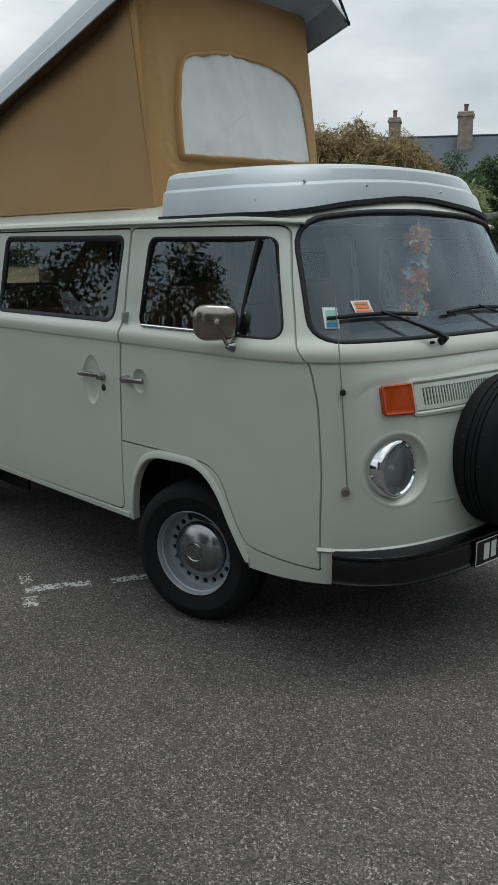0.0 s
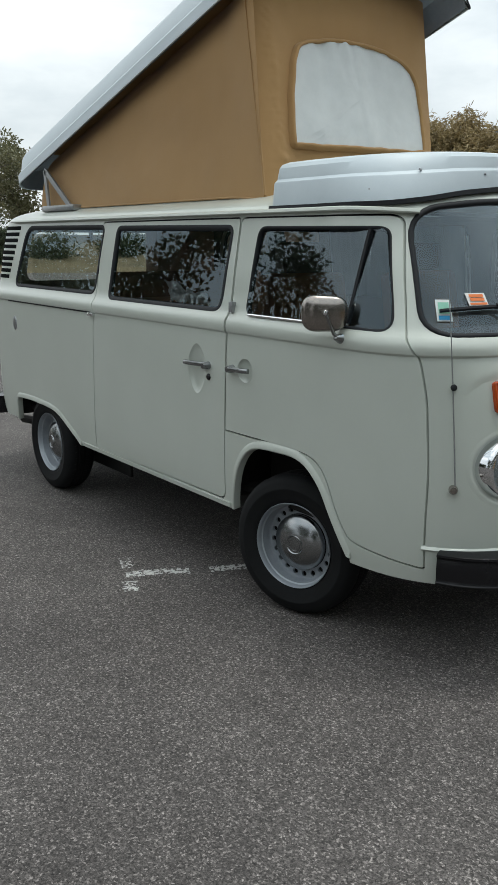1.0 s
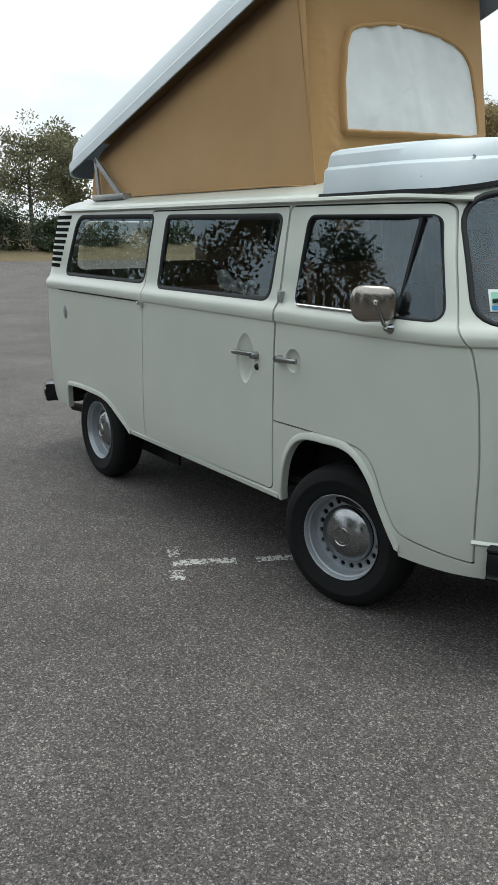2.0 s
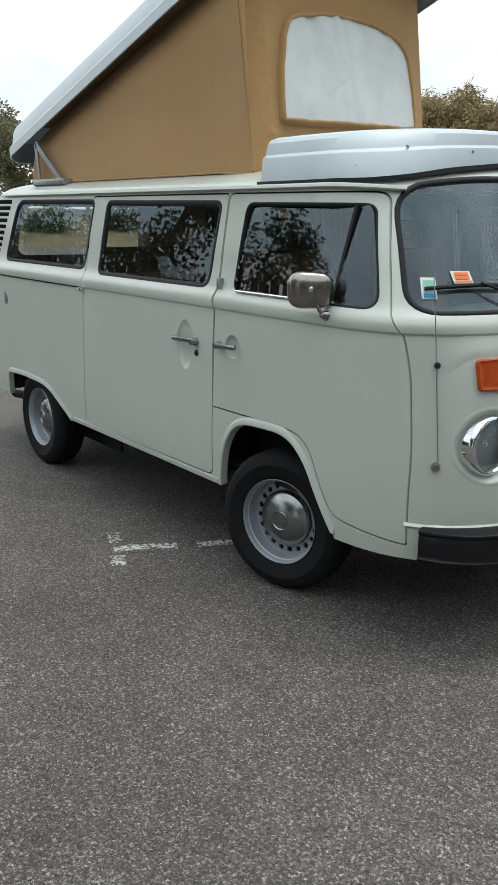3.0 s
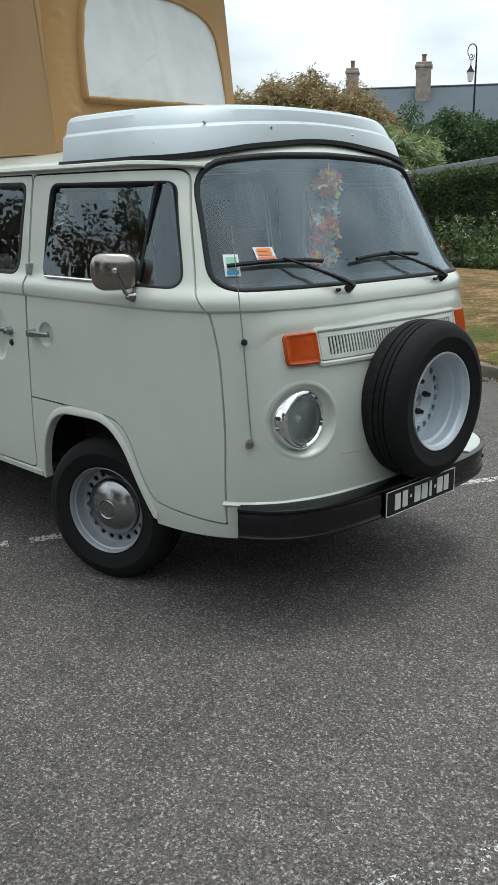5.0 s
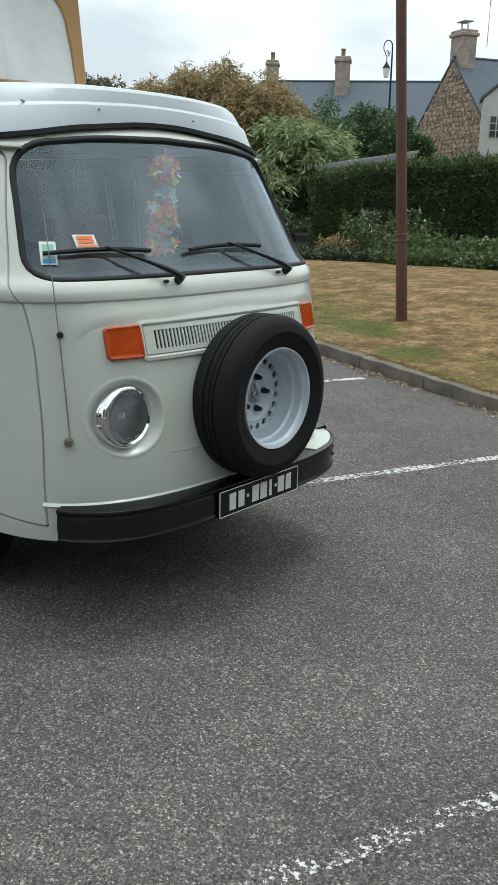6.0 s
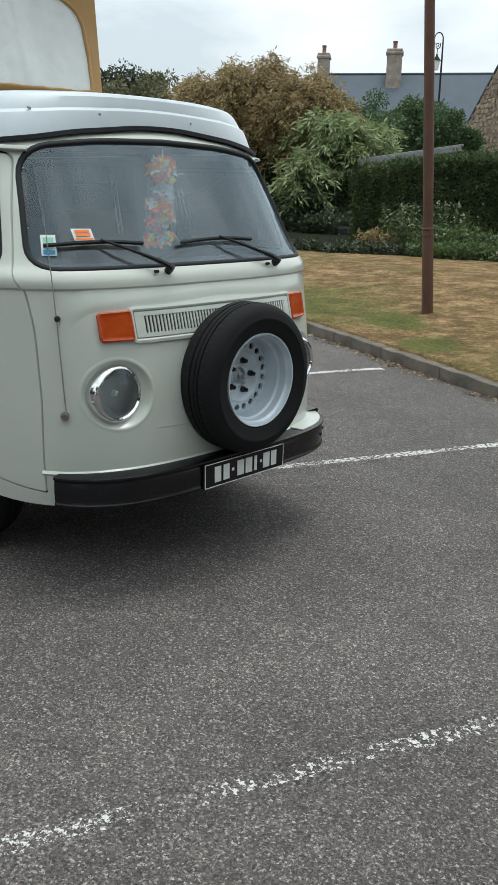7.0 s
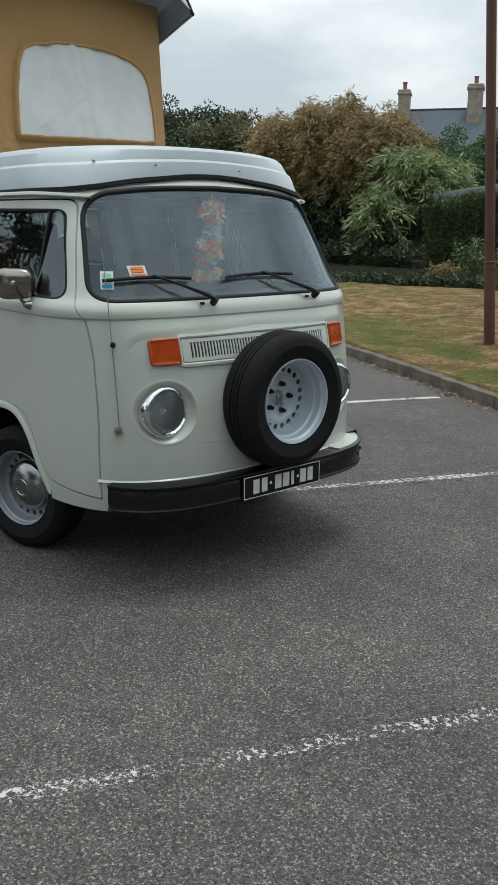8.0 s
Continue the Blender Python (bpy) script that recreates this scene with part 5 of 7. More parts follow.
for sy in (-0.40, 0.40):
    st = new("cab_seat")
    st.parent = van
    part("seat_cushion", box_bm(0.50, 0.50, 0.16, 0.05, 3, pose(-0.18, sy, 0.90)), BROWN, st)
    part("seat_back", box_bm(0.13, 0.48, 0.52, 0.05, 3, pose(-0.42, sy, 1.20, 0, -10)), BROWN, st)
    part("seat_base", box_bm(0.44, 0.44, 0.36, 0.02, 2, pose(-0.18, sy, 0.655)), UNDER, st)
    part("headrest", box_bm(0.09, 0.26, 0.16, 0.04, 3, pose(-0.47, sy, 1.52, 0, -8)), LINING, st)
bench = new("rear_bench")
bench.parent = van
part("seat_cushion", box_bm(0.55, 1.20, 0.16, 0.05, 3, pose(-1.95, 0.1, 0.92)), BROWN, bench)
part("seat_back", box_bm(0.14, 1.20, 0.50, 0.05, 3, pose(-2.24, 0.1, 1.16, 0, -8)), BROWN, bench)
part("wardrobe", box_bm(0.16, 0.46, 1.18, 0.01, 2, pose(-2.49, 0.19, 1.09)), WOOD, van, "brown wooden cabinet")
part("kitchen_cabinet", box_bm(1.10, 0.42, 0.50, 0.01, 2, pose(-1.35, 0.58, 0.74)), WOOD, van, "brown wooden kitchen cabinet")
lin_cuts = [prism(grown(o, 0.012), "y", -1.2, 1.2) for o in (WIN_FRONT, WIN_MID, WIN_REAR)] + [prism(grown(SCREEN_LINE, 0.015), "x", 0.2, 1.3), prism(REAR_GLASS, "x", -3.6, -2.8)]
for o in ([(-0.50, 0.2), (0.50, 0.2), (0.50, 0.80), (-0.50, 0.80)], [(-3.02, 0.2), (-1.95, 0.2), (-1.95, 0.66), (-3.02, 0.66)]):
    lin_cuts += [prism(o, "y", -1.2, -0.45), prism(o, "y", 0.45, 1.2)]
zs = [0.47, 0.60, 0.80, 1.0, 1.1, 1.2, 1.28, 1.35, 1.45, 1.55, 1.65, 1.70, 1.735, 1.762]
lv, lf = [], []
for inset in (0.030, 0.036):
    lv += [p for z in zs for p in skin_loop(z, inset, 0.02)]
nl = len(skin_loop(1.0))
o2 = nl * len(zs)
for k in range(len(zs) - 1):
    for i in range(nl):
        jn = (i + 1) % nl
        lf.append((k * nl + i, k * nl + jn, (k + 1) * nl + jn, (k + 1) * nl + i))
        lf.append((o2 + k * nl + jn, o2 + k * nl + i, o2 + (k + 1) * nl + i, o2 + (k + 1) * nl + jn))
for k in (0, len(zs) - 1):
    lf += [(k * nl + i, k * nl + (i + 1) % nl, o2 + k * nl + (i + 1) % nl, o2 + k * nl + i) for i in range(nl)]
lb = bmesh.new()
lb.from_mesh(from_data("lining", lv, lf))
bmesh.ops.recalc_face_normals(lb, faces=lb.faces)
lm = bpy.data.meshes.new("lining")
lb.to_mesh(lm)
lb.free()
link("cabin_lining", carve(lm, lin_cuts), LINING, van, "dark cabin wall lining", 30)
part("roof_lining", box_bm(3.2, 1.36, 0.01, 0, 1, pose(-1.25, 0, 1.752)), LINING, van)
wrap_v, wrap_f = [], []
for i in range(25):
    for jj in range(9):
        u, v = i / 24, jj / 8
        wrap_v.append((-1.36 + 0.40 * u, -0.57 - 0.04 * v + 0.03 * noise.noise(Vector((u * 7, v * 4, 1))), 1.282 + 0.17 * v * (1 - 0.62 * u) * (0.75 + 0.5 * noise.noise(Vector((u * 5, 2, 0)))) + 0.02 * noise.noise(Vector((u * 16, v * 12, 4)))))
for i in range(24):
    for jj in range(8):
        a = i * 9 + jj
        wrap_f.append((a, a + 9, a + 10, a + 1))
wrap = piece("plastic_bag", wrap_v, wrap_f, PLASTIC, None, "", 0)
tagged(wrap, "crumpled clear plastic bag lying on the camper table", "plastic bag")
cv, cf = [], []
for i in range(61):
    x = -1.56 + 1.12 * i / 60
    for z in (1.27, 1.48, 1.69):
        cv.append((x, skin_y(x, z) - 0.055 + 0.012 * math.sin(x * 62) + 0.006 * math.sin(x * 23), z))
for i in range(60):
    for k in (0, 1):
        a = i * 3 + k
        cf.append((a, a + 3, a + 4, a + 1))
curtain = piece("curtain", cv, cf, CURTAIN, van, "drawn grey-blue curtain inside the far window", 0)
table = part("folding_table", box_bm(0.88, 0.42, 0.03, 0.008, 2, pose(-1.37, -0.45, 1.262)), WOOD, van, "brown folding table under the side window")
for dy in (0.0, 0.028):
    part("pale_rod", tube([(-0.37, 0.68 + dy, 1.28), (-0.372, 0.676 + dy, 1.40), (-0.376, 0.672 + dy, 1.52)], 0.005, 6), WHITE, van, "thin pale rod behind the cab")
# windscreen papers
def sticker(y, z, w, h, cols, label, tilt=0.0, out=-0.004):
    v = []
    for a, b in ((-1, -1), (1, -1), (1, 1), (-1, 1)):
        v.append(on_front(y + a * w / 2 - b * tilt, z + b * h / 2, out)[0])
    ob = piece("windscreen_sticker", v, [(0, 1, 2, 3)], cols[0], windscreen, label)
    for y0, y1, z0, z1, c in cols[1]:
        v = [on_front(y + (aa - 0.5) * w - (bb - 0.5) * 2 * tilt, z + (bb - 0.5) * h, out + 0.003)[0] for aa, bb in ((y0, z0), (y1, z0), (y1, z1), (y0, z1))]
        piece("sticker_bar", v, [(0, 1, 2, 3)], c, windscreen)


PAPER = surface("white_paper", (0.68, 0.70, 0.68), (0.75, 0.77, 0.75), 0.7)
GREEN = surface("green_print", (0.22, 0.50, 0.38), (0.28, 0.58, 0.44), 0.7)
BLUE = surface("blue_print", (0.03, 0.30, 0.58), (0.05, 0.36, 0.64), 0.7)
ORANGE = surface("orange_print", (0.72, 0.18, 0.05), (0.80, 0.23, 0.07), 0.7)
sticker(-0.672, 1.367, 0.046, 0.074, (PAPER, [(0.15, 0.85, 0.34, 0.86, GREEN), (0.12, 0.88, 0.06, 0.25, BLUE)]), "small green and blue paper sticker", -0.010)
sticker(-0.542, 1.404, 0.076, 0.044, (PAPER, [(0.14, 0.86, 0.66, 0.88, ORANGE), (0.14, 0.86, 0.36, 0.60, ORANGE), (0.06, 0.94, 0.06, 0.22, ORANGE)]), "white sticker with orange print bars")

# two thin pale upright bars inside the cab
belt = thing("pale_cab_lines", "two thin pale upright bars in the cab", "seat belt")
for dy in (0.0, 0.022):
    strap = [(0.15, 0.026 + dy, 1.632), (0.152, 0.044 + dy, 1.50), (0.15, 0.066 + dy, 1.368)]
    part("strap", tube(strap, 0.0035, 6), WHITE, belt)

lei = thing("flower_garland", "hanging garland of pink, orange and yellow cloth flowers inside the windscreen", "garland")
rg = np.random.default_rng(21)
# bunches down the string: height on it, half length, half width, share of bright flowers
BUNCHES = ((0.16, 0.13, 0.050, 0.85), (0.43, 0.07, 0.036, 0.15), (0.64, 0.11, 0.052, 0.85), (0.83, 0.08, 0.044, 0.25), (0.97, 0.05, 0.058, 0.7))
petal_sets = {}
for k in range(210):
    b = BUNCHES[rg.choice(5, p=(0.32, 0.12, 0.30, 0.14, 0.12))]
    t = b[0] + b[1] * rg.uniform(-1, 1)
    a = rg.uniform(0, 2 * math.pi)
    tone = rg.choice(("pink", "orange", "yellow"), p=(0.34, 0.36, 0.30)) if rg.random() < b[3] else rg.choice(("white", "teal"))
    c = Vector((0.540 + 0.030 * t + 0.35 * b[2] * math.cos(a), 0.002 - 0.048 * t + 1.2 * b[2] * math.sin(a) * rg.uniform(0.3, 1.0), 1.702 - 0.345 * t))
    axis = Vector((1.0, -0.8, 0.2)) + Vector(rg.normal(0, 0.9, 3))
    rot = axis.to_track_quat("Z", "Y").to_matrix()
    r = rg.uniform(0.018, 0.036)
    vv, ff = petal_sets.setdefault(tone, ([], []))
    turn = rg.uniform(0, 1.2)
    for q in range(5):
        a = turn + 2 * math.pi * q / 5
        d, sd, lift = rot @ Vector((math.cos(a), math.sin(a), 0)), rot @ Vector((-math.sin(a), math.cos(a), 0)), rot @ Vector((0, 0, 1))
        n0 = len(vv)
        vv += [c, c + d * r * 0.45 + sd * r * 0.34 + lift * r * 0.18, c + d * r * 0.9 + sd * r * 0.20 + lift * r * 0.10, c + d * r * 1.05, c + d * r * 0.9 - sd * r * 0.20 + lift * r * 0.10, c + d * r * 0.45 - sd * r * 0.34 + lift * r * 0.18]
        ff += [(n0, n0 + 1, n0 + 2, n0 + 3), (n0, n0 + 3, n0 + 4, n0 + 5)]
for tone, c0, c1 in (("pink", (0.90, 0.13, 0.10), (0.96, 0.26, 0.19)), ("orange", (0.93, 0.25, 0.02), (0.97, 0.38, 0.05)), ("yellow", (0.90, 0.66, 0.05), (0.95, 0.78, 0.14)), ("white", (0.66, 0.70, 0.69), (0.80, 0.83, 0.82)), ("teal", (0.34, 0.52, 0.50), (0.48, 0.62, 0.60))):
    vv, ff = petal_sets[tone]
    petals = link("petals", from_data("petals", vv, ff), surface(tone + "_petals", c0, c1, 0.8, bump=0), lei, tone + " cloth petals", 0)
    petals["kind"] = "stuff"
part("garland_string", tube([(0.540, 0.004, 1.735), (0.555, -0.018, 1.55), (0.570, -0.046, 1.36)], 0.002, 5), WHITE, lei)


# ---- ground ----
ALONG, ACROSS = Vector((0.912, -0.410, 0)), Vector((0.410, 0.912, 0))  # along the kerb, and from the bays towards the lawn


def site(s, r, z=0.0):
    """A place from metres along the kerb and across towards the lawn."""
    return ALONG * s + ACROSS * r + Vector((0, 0, z))


g = 600
ground = piece("ground", [(-g, -g, 0), (g, -g, 0), (g, g, 0), (-g, g, 0)], [(0, 1, 2, 3)], ASPHALT)
tagged(ground, "worn grey asphalt of the car park", "asphalt", kind="structure")


def road_line(s0, r0, s1, r1, mat, width=0.16, up=0.004):
    a, b = site(s0, r0), site(s1, r1)
    d = (b - a)
    m = Matrix.Translation(a + Vector((0, 0, up))) @ Matrix.Rotation(math.atan2(-d.x, d.y), 4, "Z")
    h = width / 2
    n = max(4, int(d.length / 0.12))
    v = [(x, d.length * k / n, z) for k in range(n + 1) for x, z in ((-h - 0.03, -up - 0.001), (-h, 0 if 0 < k < n else -up - 0.001), (h, 0 if 0 < k < n else -up - 0.001), (h + 0.03, -up - 0.001))]
    me = from_data("road_marking", v, [(4 * k + q, 4 * k + q + 1, 4 * k + q + 5, 4 * k + q + 4) for k in range(n) for q in range(3)])
    ob = link("road_marking", me, mat, None, "", 0)
    ob.matrix_world = m
    return tagged(ob, "worn white painted parking bay line", "road marking", "parking bay lines", "structure")


road_line(-0.28, -1.43, -0.275, -1.08, ROAD_PAINT, 0.13)
road_line(-0.275, -1.02, -0.20, 3.30, ROAD_PAINT_WORN)
for a, b in ((-0.53, -0.36), (-0.20, -0.06)):
    road_line(a, -1.40, b, -1.40, ROAD_PAINT_FLECKS, 0.17)
road_line(2.355, -1.45, 2.355, 3.2, ROAD_PAINT_SPARSE)
for a, b in ((2.09, 2.255), (2.455, 2.62)):
    road_line(a, -1.36, b, -1.36, ROAD_PAINT_SPARSE)
road_line(-2.67, -1.36, -2.67, 3.30, ROAD_PAINT)
road_line(-5.1, -1.36, -5.1, 3.30, ROAD_PAINT)

KERB_R = 3.50
KERB = surface("concrete_kerb", (0.050, 0.043, 0.033), (0.168, 0.145, 0.118), 0.92, scale=6, fine=60, bump=0.9, depth=0.008, vary=0.14)
kerb = thing("kerb", "weathered grey concrete kerb along the lawn", "kerb")
kerb["kind"] = "structure"
kb = box_bm(0.988, 0.13, 0.22, 0.014, 2)
bmesh.ops.subdivide_edges(kb, edges=[e for e in kb.edges if e.calc_length() > 0.5], cuts=5)
for v in kb.verts:
    v.co += Vector((0, noise.noise(v.co * 7) * 0.009, noise.noise(v.co * 6 + Vector((3, 1, 2))) * 0.009))
kme = bpy.data.meshes.new("kerb_stone")
bmesh.ops.recalc_face_normals(kb, faces=kb.faces)
kb.to_mesh(kme)
kb.free()
kme.materials.append(KERB)
kme.polygons.foreach_set("use_smooth", [True] * len(kme.polygons))
kme.set_sharp_from_angle(angle=radians(40))
rk = random.Random(3)
for k in range(-14, 8):
    ob = new("kerb_stone", kme)
    ob.parent = kerb
    ob.matrix_world = Matrix.Translation(site(k + 0.4, KERB_R + 0.065 + rk.uniform(-0.006, 0.006), 0.0 + rk.uniform(-0.004, 0.005))) @ Matrix.Rotation(math.atan2(-0.410, 0.912) + rk.uniform(-0.006, 0.006), 4, "Z")


def lawn_z(s, r):
    """Height of the lawn: it climbs from the kerb and flattens towards the hedge."""
    d = r - KERB_R - 0.1
    base = 0.105 + 0.132 * min(d, 2.6) + 0.05 * (1 - math.exp(-max(d - 2.6, 0) / 1.5))
    fade = min(max(d / 0.5, 0), 1)
    return base + fade * (0.018 * noise.noise(Vector((s * 0.8, r * 0.8, 0))) + 0.008 * noise.noise(Vector((s * 3, r * 3, 5))))


def lawn_tint(n, l, pos):
    """Where the lawn is green: ragged streaks along the kerb, a damp hollow and a few clover spots."""
    turn = n.new("ShaderNodeMapping")
    turn.inputs["Rotation"].default_value = (0, 0, math.atan2(0.410, 0.912))
    turn.inputs["Scale"].default_value = (0.38, 1.0, 1.0)
    l.new(pos, turn.inputs["Vector"])
    a = noise_node(n, l, turn.outputs["Vector"], 0.85, 6.0, 0.66)
    ragged = noise_node(n, l, pos, 2.6, 5.0, 0.7)

    def sum_of(x, y, op="ADD"):
        q = n.new("ShaderNodeMath")
        q.operation = op
        for k, v in enumerate((x, y)):
            if isinstance(v, (int, float)):
                q.inputs[k].default_value = v
            else:
                l.new(v, q.inputs[k])
        return q.outputs[0]
    total = sum_of(sum_of(a, 0.05, "SUBTRACT"), sum_of(sum_of(ragged, 0.5, "SUBTRACT"), 0.40, "MULTIPLY"))
    for (x, y), rs, rr_, gain in (((-3.75, 6.25), 1.8, 0.60, 0.30), ((-2.05, 5.62), 0.44, 0.22, 0.64), ((-1.08, 4.82), 0.34, 0.24, 0.64), ((0.55, 5.2), 0.8, 0.3, 0.2)):
        mp = n.new("ShaderNodeMapping")
        mp.vector_type = "TEXTURE"
        mp.inputs["Location"].default_value = (x, y, 0)
        mp.inputs["Rotation"].default_value = (0, 0, math.atan2(-0.410, 0.912))
        mp.inputs["Scale"].default_value = (rs, rr_, 100)
        l.new(pos, mp.inputs["Vector"])
        ln = n.new("ShaderNodeVectorMath")
        ln.operation = "LENGTH"
        l.new(mp.outputs["Vector"], ln.inputs[0])
        fall = n.new("ShaderNodeMapRange")
        fall.inputs["From Min"].default_value, fall.inputs["From Max"].default_value = 0.35, 1.45
        fall.inputs["To Min"].default_value, fall.inputs["To Max"].default_value = gain, 0.0
        l.new(sum_of(ln.outputs["Value"], sum_of(sum_of(ragged, 0.5, "SUBTRACT"), 1.9, "MULTIPLY")), fall.inputs["Value"])
        total = sum_of(total, fall.outputs["Result"])
    return ramp_node(n, l, total, [(0.45, (0, 0, 0)), (0.56, (0.42, 0.42, 0.42)), (0.68, (0.75, 0.75, 0.75)), (0.82, (1, 1, 1))])


def lawn_material():
    m, n, l, out = material("dry_lawn")
    p = n.new("ShaderNodeBsdfPrincipled")
    pos = n.new("ShaderNodeNewGeometry").outputs["Position"]
    wide = n.new("ShaderNodeMapping")
    wide.inputs["Rotation"].default_value = (0, 0, math.atan2(0.410, 0.912))
    wide.inputs["Scale"].default_value = (0.75, 1.25, 1.0)
    l.new(pos, wide.inputs["Vector"])
    b = noise_node(n, l, wide.outputs["Vector"], 3.6, 8.0, 0.80)
    c = noise_node(n, l, pos, 26.0, 6.0, 0.74)
    straw = ramp_node(n, l, b, [(0.34, (0.062, 0.040, 0.017)), (0.48, (0.150, 0.097, 0.044)), (0.62, (0.31, 0.208, 0.110))])
    green = ramp_node(n, l, b, [(0.3, (0.050, 0.060, 0.016)), (0.7, (0.125, 0.125, 0.036))])
    col = mix_node(n, l, lawn_tint(n, l, pos), straw, green)
    col = mix_node(n, l, 0.85, col, ramp_node(n, l, c, [(0.32, (0.45, 0.45, 0.42)), (0.5, (0.98, 0.98, 0.98)), (0.68, (1.65, 1.6, 1.5))]), "MULTIPLY")
    l.new(col, p.inputs["Base Color"])
    p.inputs["Roughness"].default_value = 0.95
    p.inputs["Specular IOR Level"].default_value = 0.15
    l.new(bump_node(n, l, c, 0.9, 0.02), p.inputs["Normal"])
    l.new(p.outputs["BSDF"], out.inputs["Surface"])
    return m


LAWN = lawn_material()
verts, faces = [], []
ss, rr = np.linspace(-40, 14, 160), np.concatenate([np.linspace(KERB_R + 0.1, 8.5, 44), np.linspace(9.5, 60, 12)])
for s in ss:
    for r in rr:
        verts.append(site(s, r, lawn_z(s, r)))
nr = len(rr)
for i in range(len(ss) - 1):
    for j in range(nr - 1):
        a = i * nr + j
        faces.append((a, a + nr, a + nr + 1, a + 1))
for i in range(len(ss) - 1):
    a = len(verts)
    verts += [site(ss[i], rr[0], 0), site(ss[i + 1], rr[0], 0)]
    faces.append((i * nr, (i + 1) * nr, a + 1, a))
lawn = piece("lawn", verts, faces, LAWN, None, "", 0)
tagged(lawn, "sloping mown lawn, straw-dry with green patches", "lawn", kind="structure")


def leaves(name, centres, normals, lengths, widths, mat, parent=None, label="", droop=0.0, seed=1):
    """Many small leaves in one mesh: each a bent blade of two quads."""
    rng = np.random.default_rng(seed)
    n = len(centres)
    d = normals / (np.linalg.norm(normals, axis=1, keepdims=True) + 1e-9)
    d[:, 2] -= droop
    d /= np.linalg.norm(d, axis=1, keepdims=True) + 1e-9
    side = np.cross(d, rng.normal(size=(n, 3)))
    side /= np.linalg.norm(side, axis=1, keepdims=True) + 1e-9
    up = np.cross(side, d)
    L, W = np.asarray(lengths)[:, None], np.asarray(widths)[:, None]
    a = centres
    b = centres + d * L * 0.45 + side * W * 0.5 + up * L * 0.06
    c = centres + d * L
    e = centres + d * L * 0.45 - side * W * 0.5 + up * L * 0.06
    v = np.stack([a, b, c, e], axis=1).reshape(-1, 3)
    me = bpy.data.meshes.new(name)
    me.vertices.add(4 * n)
    me.vertices.foreach_set("co", v.astype(np.float32).ravel())
    me.loops.add(4 * n)
    me.loops.foreach_set("vertex_index", np.arange(4 * n, dtype=np.int32))
    me.polygons.add(n)
    me.polygons.foreach_set("loop_start", np.arange(0, 4 * n, 4, dtype=np.int32))
    me.polygons.foreach_set("loop_total", np.full(n, 4, dtype=np.int32))
    me.update(calc_edges=True)
    me.validate()
    return link(name, me, mat, parent, label, 0)


def foliage(name, stops, trans=0.35, rough=0.5):
    """Leaf surface whose tone runs from leaf to leaf and from clump to clump."""
    m, n, l, out = material(name)
    p = n.new("ShaderNodeBsdfPrincipled")
    geo = n.new("ShaderNodeNewGeometry")
    clump = noise_node(n, l, geo.outputs["Position"], 1.6, 3.0)
    mx = n.new("ShaderNodeMath")
    mx.operation = "MULTIPLY_ADD"
    mx.inputs[1].default_value = 0.45
    l.new(geo.outputs["Random Per Island"], mx.inputs[0])
    mul = n.new("ShaderNodeMath")
    mul.operation = "MULTIPLY"
    mul.inputs[1].default_value = 0.6
    l.new(clump, mul.inputs[0])
    l.new(mul.outputs[0], mx.inputs[2])
    col = ramp_node(n, l, mx.outputs[0], stops)
    l.new(col, p.inputs["Base Color"])
    p.inputs["Roughness"].default_value = rough
    t = n.new("ShaderNodeBsdfTranslucent")
    l.new(col, t.inputs["Color"])
    ms = n.new("ShaderNodeMixShader")
    ms.inputs["Fac"].default_value = trans
    l.new(p.outputs["BSDF"], ms.inputs[1])
    l.new(t.outputs["BSDF"], ms.inputs[2])
    l.new(ms.outputs["Shader"], out.inputs["Surface"])
    return m


def grass_material():
    """Blades that are green where the lawn is green, and straw elsewhere."""
    m, n, l, out = material("grass_blades")
    p = n.new("ShaderNodeBsdfPrincipled")
    geo = n.new("ShaderNodeNewGeometry")
    rnd = geo.outputs["Random Per Island"]
    straw = ramp_node(n, l, rnd, [(0.0, (0.20, 0.130, 0.062)), (0.7, (0.34, 0.23, 0.115)), (1.0, (0.50, 0.37, 0.21))])
    green = ramp_node(n, l, rnd, [(0.0, (0.075, 0.10, 0.026)), (0.75, (0.135, 0.165, 0.046)), (1.0, (0.28, 0.23, 0.10))])
    l.new(mix_node(n, l, lawn_tint(n, l, geo.outputs["Position"]), straw, green), p.inputs["Base Color"])
    p.inputs["Roughness"].default_value = 0.85
    p.inputs["Specular IOR Level"].default_value = 0.2
    t = n.new("ShaderNodeBsdfTranslucent")
    l.new(p.inputs["Base Color"].links[0].from_socket, t.inputs["Color"])
    ms = n.new("ShaderNodeMixShader")
    ms.inputs["Fac"].default_value = 0.4
    l.new(p.outputs["BSDF"], ms.inputs[1])
    l.new(t.outputs["BSDF"], ms.inputs[2])
    l.new(ms.outputs["Shader"], out.inputs["Surface"])
    return m


GRASS = grass_material()
HEDGE = foliage("hedge_leaves", [(0.1, (0.030, 0.052, 0.021)), (0.5, (0.058, 0.095, 0.032)), (0.9, (0.115, 0.150, 0.045))], 0.3)
LAUREL = foliage("dark_green_leaves", [(0.1, (0.030, 0.060, 0.024)), (0.5, (0.055, 0.105, 0.040)), (0.9, (0.10, 0.16, 0.06))], 0.3)
BAMBOO = foliage("bamboo_leaves", [(0.1, (0.07, 0.12, 0.045)), (0.5, (0.22, 0.29, 0.12)), (0.9, (0.50, 0.56, 0.33))], 0.35)
